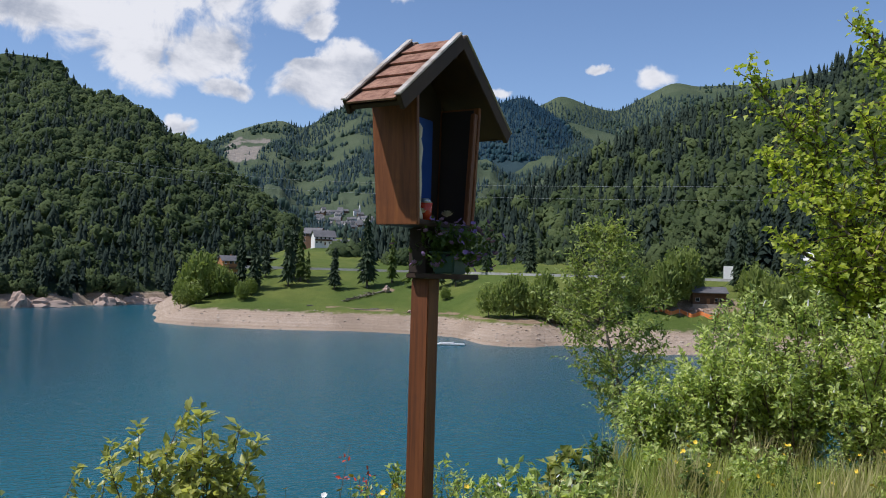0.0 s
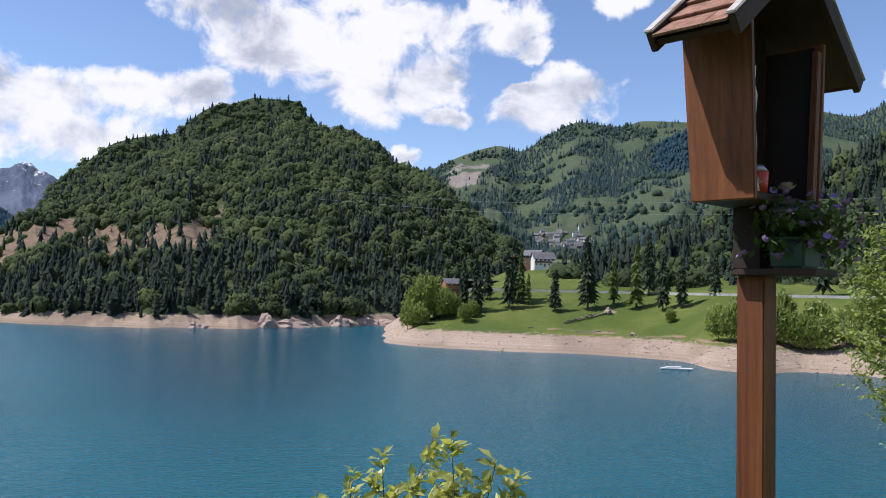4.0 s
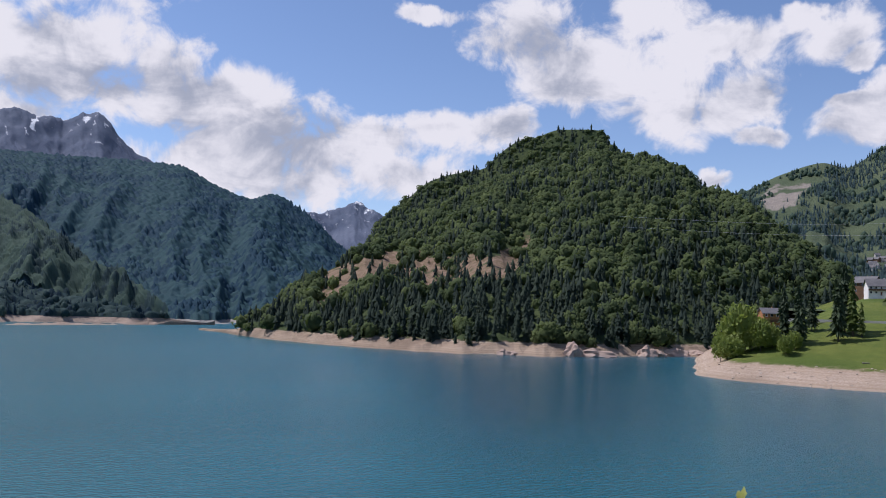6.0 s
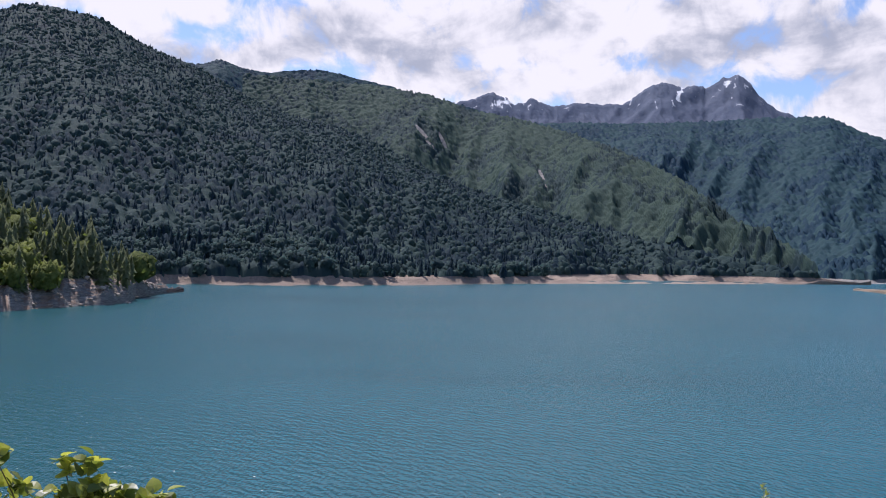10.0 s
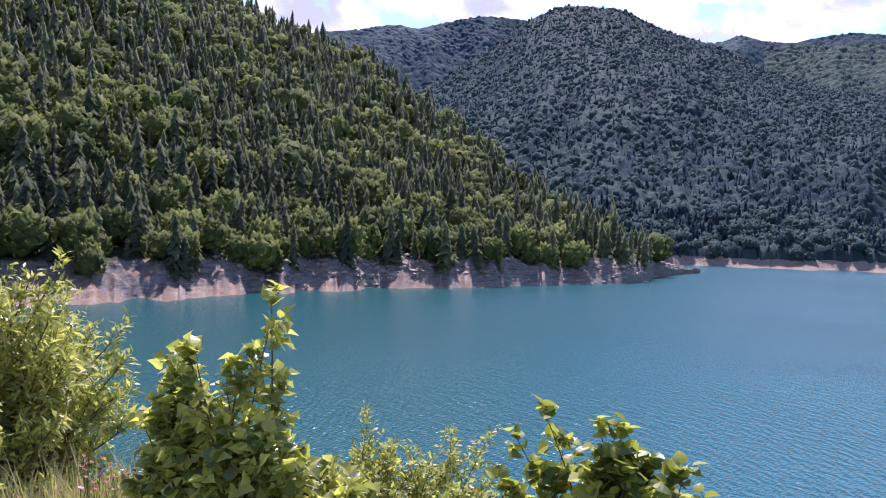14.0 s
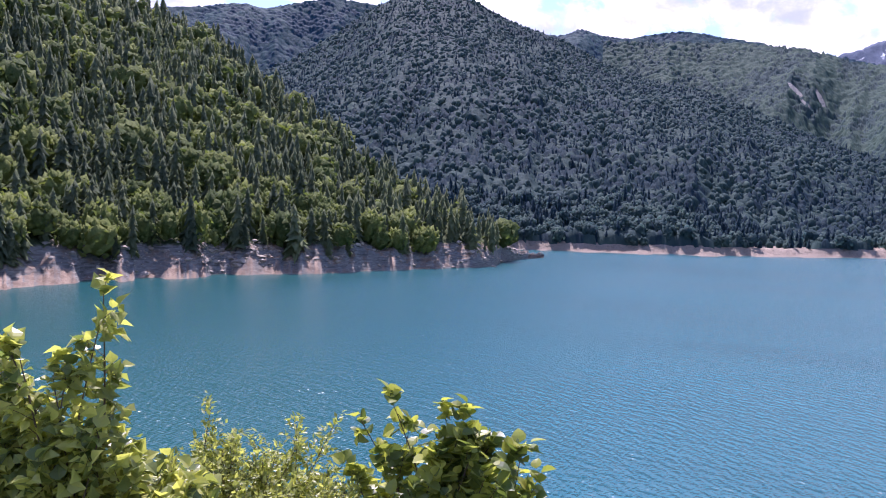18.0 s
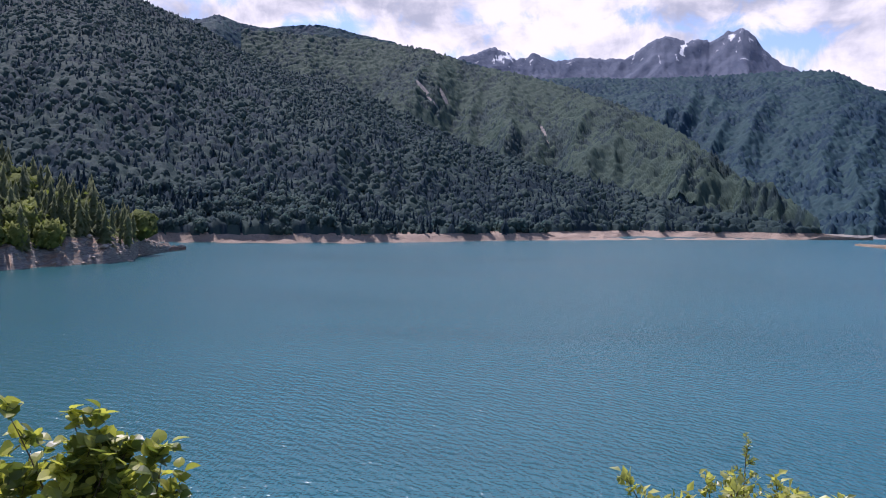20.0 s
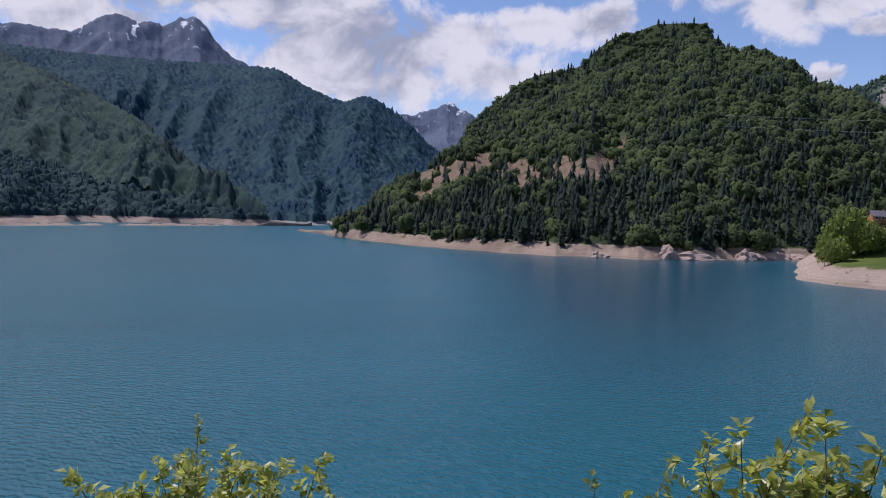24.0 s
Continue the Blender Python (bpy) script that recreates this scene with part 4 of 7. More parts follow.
canopy(green_peaks, 12.0, 16, 0.2, CANOPY_PASTURE, "scattered forest below the green peaks", 261, lambda A, E, x, y: np.clip((E - 11.0) / 2.0 + 2.2 * (fbm(x / 150, y / 150, 4, 113) - 0.42), 0, 1), 4.0, 90, (-30, -5), 0.45)

right_hill = Slope("right_wooded_hill", [(-48, 345), (-35, 366), (-20, 383), (-15, 388), (-10, 425), (-2, 445), (4, 470), (8, 520)],
                   [(-48, 19, 900), (-35, 16.5, 900), (-29, 14.8, 880), (-25.7, 13.3, 850), (-22.3, 12.0, 830), (-19.5, 11.4, 820), (-16.9, 10.7, 800), (-14.7, 10.1, 790), (-12.8, 9.3, 770), (-9.8, 7.9, 730), (-7.9, 6.7, 700),
                    (-5.5, 5.5, 670), (-2.4, 4.6, 630), (1, 3.2, 600), (4, 2.0, 570), (8, 0.9, 540)],
                   1.0, MAT_E, 26, 120, "forested hillside above the lake road", 280, 80, 71, 24.2)
canopy(right_hill, 7.8, 18, 0.40, CANOPY_NEAR, "spruce and beech forest above the road", 285, None, 20.0, 34, (-34, 8), 0.0, 4, 6,
       lambda A, V: 0.28 * V, 1.0, 470.0, 0.24)


# ---- the meadow bank across the bay ----
SHORE = [(20.2, 396), (18.9, 375), (16.9, 354), (14.0, 345), (10.5, 338), (5.8, 335), (2.7, 328), (-0.8, 318), (-3.1, 289), (-6.0, 284), (-8.4, 297), (-12.0, 294), (-13.7, 277), (-19, 286), (-32, 262), (-55, 195)]
INLAND = [(20.2, 400), (18.9, 387), (16.5, 360), (13.8, 343), (8.3, 337), (2.3, 331), (-3, 300), (-8, 282), (-13, 275), (-19, 272), (-32, 252), (-55, 190)]
RISE = ([-12, 0, 10, 24, 40, 95, 104, 190, 330, 420], [-3, 0, 2.4, 6.6, 9.0, 24.3, 24.3, 36.0, 50.0, 54.0])


def bank_z(az, r):
    """Height of the meadow bank: stony beach, grass, road shelf, field."""
    az, r = np.asarray(az, float), np.asarray(r, float)
    x, y = polar(az, r)
    t = r - knots(SHORE, az)
    far = np.clip((t - 25) / 40, 0, 1)
    t = t * (1 - far) + (r - knots(INLAND, az)) * far + 7 * (fbm(x / 22, y / 22, 3, 81) - 0.5) * (1 - 0.9 * far)
    z = np.interp(t, *RISE)
    z = z + 0.5 * (fbm(x / 6, y / 6, 3, 83) - 0.5) * np.clip(t / 8, 0, 1) * (1 - np.exp(-((t - 99) / 8) ** 2))
    side = (19.0 - az) * r * 0.01745 + 4 * (fbm(x / 15, y / 15, 3, 87) - 0.5)
    return np.minimum(z, np.where(side > 0, 0.62 * side ** 0.9 if np.isscalar(side) else 0.62 * np.abs(side) ** 0.9, side * 0.5))


def on_bank(az, r, dz=0.0):
    return bearing(az, r, float(bank_z(az, r)) + dz)


def build_bank():
    az = np.concatenate([np.linspace(-55, -20, 50), np.linspace(-19.6, 20.2, 260)])
    t = np.concatenate([np.linspace(-12, 60, 60), np.linspace(62, 120, 34), np.linspace(126, 420, 40)])
    A, Tt = np.meshgrid(az, t, indexing="ij")
    R = knots(SHORE, A) + Tt
    x, y = polar(A, R)
    z = bank_z(A, R)
    n = fbm(x / 12, y / 12, 4, 91)
    bare = np.clip(np.exp(-((Tt - 30) / 7) ** 2) * (n - 0.25) * 1.6 * (A < 8) + 0.9 * np.exp(-((A - 3.7) / 0.5) ** 2 - ((Tt - 66) / 4) ** 2), 0, 0.9)
    bare = np.maximum(bare, np.clip(np.exp(-((A + 17.5) / 2.6) ** 2 - ((Tt - 52) / 9) ** 2) * 1.2, 0, 1) * (A < -13))
    me = tri_mesh("meadow_bank", np.stack([x, y, z], 2).reshape(-1, 3), grid_tris(len(az), len(t)), [MAT_B], {"bare": bare.ravel()}, True)
    me.flip_normals()
    tagged(new("meadow_bank", me), "green mown meadow above a stony drawn-down beach", "meadow", kind="structure")


build_bank()
ASPHALT = plain_material("grey_asphalt", (0.16, 0.16, 0.16), (0.24, 0.24, 0.235), 1.5, 0.9, 0.3)
STEEL = plain_material("galvanised_steel", (0.42, 0.43, 0.44), (0.55, 0.56, 0.57), 3.0, 0.45, 0.1, 0.002, None, 0.6)
PLASTER = plain_material("white_render", (0.72, 0.70, 0.66), (0.82, 0.81, 0.78), 1.2, 0.85, 0.2)
OLD_PLASTER = plain_material("weathered_render", (0.36, 0.35, 0.34), (0.50, 0.49, 0.47), 1.0, 0.9, 0.2)
SLATE = plain_material("grey_roof_sheet", (0.085, 0.082, 0.085), (0.15, 0.145, 0.145), 1.1, 0.7, 0.2)
TIMBER = plain_material("dark_timber", (0.10, 0.055, 0.03), (0.19, 0.10, 0.05), 2.0, 0.8, 0.3, 0.01, (1, 1, 6))
TIMBER_WARM = plain_material("warm_timber", (0.30, 0.13, 0.05), (0.42, 0.20, 0.08), 2.0, 0.75, 0.3, 0.01, (1, 1, 6))
GLASS = plain_material("window_glass", (0.02, 0.025, 0.03), (0.035, 0.04, 0.05), 0.7, 0.12, 0.02)
STONE = plain_material("pale_lake_stone", (0.30, 0.23, 0.17), (0.44, 0.37, 0.30), 0.9, 0.9, 0.8, 0.08)
PINK_ROCK = plain_material("pinkish_shore_rock", (0.33, 0.235, 0.185), (0.47, 0.355, 0.285), 0.9, 0.9, 0.8, 0.08)
ORANGE = plain_material("orange_mesh", (0.75, 0.20, 0.05), (0.85, 0.28, 0.08), 3.0, 0.7, 0.2)
WHITE = plain_material("white_paint", (0.70, 0.71, 0.70), (0.82, 0.82, 0.80), 2.0, 0.5, 0.1)
DEADWOOD = plain_material("dead_wood", (0.20, 0.17, 0.12), (0.33, 0.29, 0.23), 1.6, 0.95, 0.5, 0.03, (1, 1, 4))
BARK = plain_material("grey_bark", (0.09, 0.075, 0.06), (0.17, 0.145, 0.12), 14.0, 0.95, 0.7, 0.01, (1, 1, 0.3))


def build_road():
    az = np.linspace(13.5, -30, 160)
    mid = knots(INLAND, az) + 99.5
    for off, wide, lift, name, mat, label in ((0, 3.1, 0.05, "road", ASPHALT, "narrow grey asphalt road along the lake"),):
        rows = []
        for q in (-wide, -wide, wide, wide):
            rows.append((mid + off + q, q))
        z0 = 24.36 + lift
        vs = []
        for k, (r, q) in enumerate(rows):
            x, y = polar(az, r)
            vs.append(np.stack([x, y, np.full_like(x, z0 - (0.5 if k in (0, 3) else 0))], 1))
        v = np.stack(vs, 1).reshape(-1, 3)
        tagged(new(name, tri_mesh(name, v, grid_tris(len(az), 4)[:, ::-1], [mat])), label, "road", kind="structure")
    rail = tagged(new("road_parapet"), "pale concrete parapet with posts beside the lake road", "parapet")
    rail.location = bearing(0, float(knots(INLAND, 0)) + 96, 24.35)
    inv = Matrix.Translation(-rail.location)
    r = mid - 3.6
    x, y = polar(az, r)
    v = np.stack([np.stack([x, y, np.full_like(x, 24.36 + h)], 1) for h in (-0.3, 1.05)], 1)
    x2, y2 = polar(az, r - 0.12)
    w = np.stack([np.stack([x2, y2, np.full_like(x, 24.36 + h)], 1) for h in (1.05, -0.3, -0.3)], 1)
    w[:, 2, 0], w[:, 2, 1] = x, y
    v = np.concatenate([v, w], 1).reshape(-1, 3) - np.array(rail.location)
    part("beam", tri_mesh("beam", v, grid_tris(len(az), 5), [OLD_PLASTER]), rail)
    bm = bmesh.new()
    bmesh.ops.create_cube(bm, size=1.0, matrix=Matrix.Diagonal((0.14, 0.14, 1.0, 1)))
    post = bm_mesh("rail_post", bm, STEEL)
    for a in np.linspace(13, -29, 60):
        p = bearing(a, float(knots(INLAND, a)) + 99.5 - 3.4, 24.6) - rail.location
        part("post", post, rail, "", Matrix.Translation(p))


build_road()


def box(bm, x0, x1, y0, y1, z0, z1, bev=0.0):
    got = bmesh.ops.create_cube(bm, size=1.0, matrix=Matrix.Translation(((x0 + x1) / 2, (y0 + y1) / 2, (z0 + z1) / 2)) @ Matrix.Diagonal((x1 - x0, y1 - y0, z1 - z0, 1)))
    if bev:
        bmesh.ops.bevel(bm, geom=list({e for v in got["verts"] for e in v.link_edges}), offset=bev, segments=1, affect="EDGES")


def box_mesh(name, mat, *b, bev=0.0):
    bm = bmesh.new()
    box(bm, *b, bev=bev)
    return bm_mesh(name, bm, mat)


def gable(bm, w, d, z, rise, over, thick):
    """A saddle roof with its ridge along x."""
    for s in (-1, 1):
        y0, y1 = 0.0, s * (d / 2 + over)
        drop = rise * (d / 2 + over) / (d / 2)
        pts = [(-w / 2 - over, y0, z + rise), (w / 2 + over, y0, z + rise), (w / 2 + over, y1, z + rise - drop), (-w / 2 - over, y1, z + rise - drop)]
        lo = [bm.verts.new(p) for p in pts]
        hi = [bm.verts.new((p[0], p[1], p[2] + thick)) for p in pts]
        bm.faces.new(lo)
        bm.faces.new(hi[::-1])
        for i in range(4):
            j = (i + 1) % 4
            bm.faces.new((lo[i], hi[i], hi[j], lo[j]))


def house(name, label, place, turn, w, d, h, rise, wall_mat, roof_mat, storeys=2, cols=3, group="", balcony=False, sink=2.0, panes=True):
    """A house with gabled walls, a saddle roof, windows and a door in its front (-y)."""
    root = tagged(new(name), label, "house", group)
    root.matrix_basis = Matrix.Translation(place) @ pose(0, 0, 0, 0, 0, turn)
    bm = bmesh.new()
    prof = [(-d / 2, -sink), (d / 2, -sink), (d / 2, h), (0, h + rise), (-d / 2, h)]
    a = [bm.verts.new((-w / 2, y, z)) for y, z in prof]
    b = [bm.verts.new((w / 2, y, z)) for y, z in prof]
    bm.faces.new(a)
    bm.faces.new(b[::-1])
    for i in range(5):
        j = (i + 1) % 5
        bm.faces.new((a[i], b[i], b[j], a[j]))
    part("wall", bm_mesh("wall", bm, wall_mat), root)
    bm = bmesh.new()
    gable(bm, w, d, h + 0.02, rise, 0.7, 0.25)
    roof = part("roof", bm_mesh("roof", bm, roof_mat), root)
    part("chimney", box_mesh("chimney", wall_mat, w * 0.2, w * 0.2 + 0.6, 0.4, 1.0, h + rise * 0.5, h + rise + 0.9), roof)
    if panes:
        sh = h / storeys
        for s in range(storeys):
            for c in range(cols):
                x = (c + 0.5) / cols * w - w / 2
                z = s * sh + sh * 0.38
                if s == 0 and c == cols // 2:
                    part("door", box_mesh("door", TIMBER, x - 0.5, x + 0.5, -d / 2 - 0.07, -d / 2 - 0.002, 0, 2.1), root)
                    continue
                fr = part("window", box_mesh("window", WHITE, x - 0.6, x + 0.6, -d / 2 - 0.06, -d / 2 - 0.003, z, z + sh * 0.48), root)
                part("pane", box_mesh("pane", GLASS, x - 0.5, x + 0.5, -d / 2 - 0.075, -d / 2 - 0.062, z + 0.1, z + sh * 0.48 - 0.1), fr)
    if balcony:
        part("balcony", box_mesh("balcony", TIMBER, -w / 2, w / 2, -d / 2 - 1.2, -d / 2 - 0.08, h * 0.5, h * 0.5 + 1.0), root)
    return root


z_h = 24 + 560 * math.tan(radians(1.72))
house("guest_house", "white guest house with dark timber upper floor on the hill meadow", bearing(8.25, 560, z_h), 8 + 14, 14, 11, 5.6, 4.2, PLASTER, SLATE, 2, 5, "houses above the meadow", True, 6)
house("annexe", "low white annexe with grey roof beside the guest house", bearing(6.95, 552, z_h - 0.8), 7 + 4, 12, 7, 3.6, 1.0, PLASTER, SLATE, 1, 5, "houses above the meadow", False, 6)
house("farm_building", "grey roofed dark timber building behind the guest house", bearing(8.9, 578, z_h + 1.0), 8 - 25, 13, 10, 7.5, 3.6, TIMBER, SLATE, 2, 3, "houses above the meadow", False, 6)
house("chalet", "warm timber chalet on a white base among trees", bearing(14.5, 440, 19.5), 14.5 + 20, 8, 8, 8.2, 2.4, TIMBER_WARM, SLATE, 3, 3, "", True, 4)
part_base = tagged(new("garage", box_mesh("garage", PLASTER, -5, 3, -3, 3, -3, 4.6, bev=0.05)), "low white concrete garage beside the timber chalet", "garage")
part_base.matrix_basis = Matrix.Translation(bearing(15.0, 432, 19.5)) @ pose(0, 0, 0, 0, 0, 15)
house("villa", "white villa with a pale roof behind trees", bearing(-23.6, 392, 27.0), -23.6, 14, 9, 7.5, 3.2, PLASTER, PLASTER, 2, 4, "", False, 4)


def build_hut():
    az, r = -17.7, 338
    root = tagged(new("lakeside_hut"), "dark timber lakeside hut with a grey roof under repair", "hut")
    root.matrix_basis = Matrix.Translation(on_bank(az, r)) @ pose(0, 0, 0, 0, 0, az + 12)
    bm = bmesh.new()
    box(bm, -6.2, 6.2, -1.5, 4.5, -3, 4.6)
    part("wall", bm_mesh("wall", bm, TIMBER), root)
    bm = bmesh.new()
    gable(bm, 12.4, 8.6, 4.7, 2.0, 0.6, 0.3)
    bmesh.ops.translate(bm, verts=bm.verts, vec=(0, 1.2, 0))
    part("roof", bm_mesh("roof", bm, SLATE), root, "pale grey sheet roof")
    for x in (-5.9, -2.2, 1.6, 5.9):
        part("porch_post", box_mesh("porch_post", TIMBER, x - 0.14, x + 0.14, -3.0, -2.72, -2, 4.6), root)
    part("porch_floor", box_mesh("porch_floor", STONE, -6.4, 6.4, -3.4, -1.5, -2.5, 0.25), root)
    part("door", box_mesh("door", TIMBER_WARM, -1.0, 0.2, -1.58, -1.502, 0.25, 2.4), root)
    for x in (-4.4, 2.6, 4.4):
        w = part("window", box_mesh("window", WHITE, x - 0.7, x + 0.7, -1.57, -1.503, 1.2, 2.6), root)
        part("pane", box_mesh("pane", GLASS, x - 0.6, x + 0.6, -1.585, -1.572, 1.3, 2.5), w)
    # building rubble in front
    r0 = random.Random(5)
    for k in range(9):
        a = az + r0.uniform(-0.9, 1.6)
        boulder("rubble_stone", on_bank(a, 330 + r0.uniform(-2, 3), 0.2), (r0.uniform(0.5, 1.3), r0.uniform(0.5, 1.1), r0.uniform(0.4, 0.8)), r0.randint(0, 99), "pale rubble stone beside the lakeside hut", "rubble by the hut")
    # orange fence
    fence = tagged(new("safety_fence"), "bright orange plastic safety fence above the beach", "fence")
    fence.location = on_bank(-16.4, 326)
    n = 40
    az_f = np.linspace(-14.3, -18.4, n)
    rr = 326 + 1.5 * np.sin(np.arange(n) * 0.5)
    x, y = polar(az_f, rr)
    z = bank_z(az_f, rr)
    loc = np.array(fence.location)
    x2, y2 = polar(az_f, rr + 0.06)
    v = np.stack([np.stack([x, y, z - 0.2], 1), np.stack([x, y, z + 1.45 + 0.1 * np.sin(np.arange(n))], 1), np.stack([x2, y2, z + 1.45 + 0.1 * np.sin(np.arange(n))], 1), np.stack([x2, y2, z - 0.2], 1)], 1).reshape(-1, 3) - loc
    part("mesh_panel", tri_mesh("mesh_panel", v, grid_tris(n, 4), [ORANGE]), fence)
    stake = box_mesh("stake", STEEL, -0.06, 0.06, -0.06, 0.06, -0.4, 1.7)
    for k in range(0, n, 5):
        part("stake", stake, fence, "", Matrix.Translation((float(x[k]) - loc[0], float(y[k]) - loc[1], float(z[k]) - loc[2])))
    # concrete portal on the slope behind
    pt = tagged(new("concrete_shed", box_mesh("concrete_shed", PLASTER, -2.0, 2.0, -1.5, 1.5, -4, 6.0, bev=0.05)), "tall white concrete shed on the slope by the road", "shed")
    pt.matrix_basis = Matrix.Translation(bearing(-18.9, 384, 25)) @ pose(0, 0, 0, 0, 0, -18)


def rock_mesh(seed, rough=0.28):
    bm = bmesh.new()
    bmesh.ops.create_icosphere(bm, subdivisions=3, radius=1.0)
    for v in bm.verts:
        p = v.co.copy()
        k = 1 + rough * 2 * (noise.noise(p * 1.3 + Vector((seed, 0, 0)))) + rough * noise.noise(p * 3.7 + Vector((0, seed, 0)))
        v.co = p * k
        v.co = Vector([round(c * 5) / 5 * 0.35 + c * 0.65 for c in v.co])
    return bm_mesh("boulder", bm, PINK_ROCK)


ROCKS = [rock_mesh(k) for k in range(5)]


def boulder(name, place, size, seed, label, group="", category="boulder"):
    ob = tagged(new(name, ROCKS[seed % 5]), label, category, group)
    r0 = random.Random(seed)
    ob.matrix_basis = Matrix.Translation(place) @ pose(0, 0, 0, 0, 0, r0.uniform(0, 360)) @ Matrix.Diagonal((*size, 1))
    return ob


build_hut()
# pale rocks at the foot of the hill
for az, r, s in ((26.9, 493, (5, 4, 6.6)), (25.6, 497, (12, 4, 4.0)), (24.8, 500, (7, 3, 2.6)), (22.1, 526, (6, 4, 5.4)), (21.4, 530, (5, 4, 3.4)), (20.0, 546, (9, 4, 4.2)), (18.9, 556, (7, 4, 3.2)), (31.6, 484, (4, 3, 2.6)), (30.9, 485, (3, 3, 1.8))):
    b = boulder("shore_rock", bearing(az, r, s[2] * 0.1), s, int(az * 10), "pale pinkish rock standing in the lake shore", "rocks at the foot of the hill")
    b.rotation_euler[2] = radians(az)
boulder("meadow_boulder", on_bank(2.2, 354, 0.2), (1.2, 1.0, 0.9), 3, "grey boulder at the edge of the meadow")


def build_pontoon():
    root = tagged(new("swimming_pontoon"), "white floating pontoon with a small boat moored on the lake", "pontoon")
    root.matrix_basis = Matrix.Translation(bearing(-0.6, 283, 0.0)) @ pose(0, 0, 0, 0, 0, 6)
    part("deck", box_mesh("deck", WHITE, -5.0, 5.0, -1.3, 1.3, 0.25, 0.5, bev=0.04), root)
    for x in (-4.2, -1.4, 1.4, 4.2):
        part("float", box_mesh("float", STEEL, x - 0.9, x + 0.9, -1.1, 1.1, -0.25, 0.25, bev=0.08), root)
    bm = bmesh.new()
    ring = []
    for x, w, z in ((-2.4, 0.75, 0.9), (0, 0.85, 0.85), (1.6, 0.6, 0.95), (2.6, 0.05, 1.15)):
        ring.append([bm.verts.new((x, -w, z)), bm.verts.new((x, -w * 0.6, 0.5)), bm.verts.new((x, w * 0.6, 0.5)), bm.verts.new((x, w, z))])
    for a, b in zip(ring, ring[1:]):
        for i in range(3):
            bm.faces.new((a[i], b[i], b[i + 1], a[i + 1]))
        bm.faces.new((a[3], b[3], b[0], a[0]))
    bm.faces.new(ring[0])
    bm.faces.new(ring[-1][::-1])
    me = bm_mesh("hull", bm, WHITE)
    boat = tagged(new("rowing_boat", me), "small white rowing boat pulled onto the pontoon", "boat")
    boat.matrix_basis = root.matrix_basis @ Matrix.Translation((-1.2, 0.1, 0.02))


build_pontoon()


# ---- single trees on the meadow bank ----
def spread_shape(v, f, mat, tint, name):
    return tri_mesh(name, v, f, [mat], {"tint": np.full(len(v), tint)})


rs = np.random.default_rng(5)
SPRUCES = [spread_shape(*spruce_shape(rs, 30, 12, 0.30, 0.125, 0.55), SPRUCE, 0.12, "crown") for _ in range(4)]
THIN = [spread_shape(*spruce_shape(rs, 22, 7, 0.4, 0.095, 0.6), BROAD, 0.25, "crown") for _ in range(2)]
CROWNS = [spread_shape(*leafy_crown(rs, 420, 190), BANK_LEAF, 0.5, "crown") for _ in range(4)]
STEM = tri_mesh("trunk", *trunk_shape(0.5, 0.016), [BARK])


def bank_tree(kind, label, az, r, h, k, wide=1.0, group=""):
    name = {"spruce": "spruce_tree", "larch": "larch_tree", "broad": "broadleaf_tree"}[kind]
    root = tagged(new(name), label, "tree", group)
    r0 = random.Random(int(az * 100) + k)
    root.matrix_basis = Matrix.Translation(on_bank(az, r, -0.3)) @ pose(0, 0, 0, 0, 0, r0.uniform(0, 360)) @ Matrix.Diagonal((h * wide, h * wide, h, 1))
    part("trunk", STEM, root)
    pool, nm = {"spruce": (SPRUCES, "crown"), "larch": (THIN, "crown"), "broad": (CROWNS, "crown")}[kind]
    part(nm, pool[k % len(pool)], root)


for k, (az, r, h, wd) in enumerate(((10.5, 404, 27, 1.0), (7.4, 398, 20, 1.1), (5.2, 401, 34, 0.95), (13.6, 403, 24, 0.95), (12.7, 399, 26, 1.0), (10.15, 416, 31, 0.9), (0.3, 390, 27, 0.85), (-0.9, 387, 23, 0.95), (1.2, 420, 30, 0.9), (12.0, 420, 19, 1.0))):
    bank_tree("spruce", "tall dark spruce standing on the mown meadow", az, r, h * 1.12, k, wd, "spruces on the meadow")
for k, (az, r, h) in enumerate(((9.7, 412, 29), (3.5, 408, 27), (2.0, 400, 33), (9.2, 410, 17))):
    bank_tree("larch", "slender light green larch on the meadow", az, r, h, k, 1.15, "larches on the meadow")
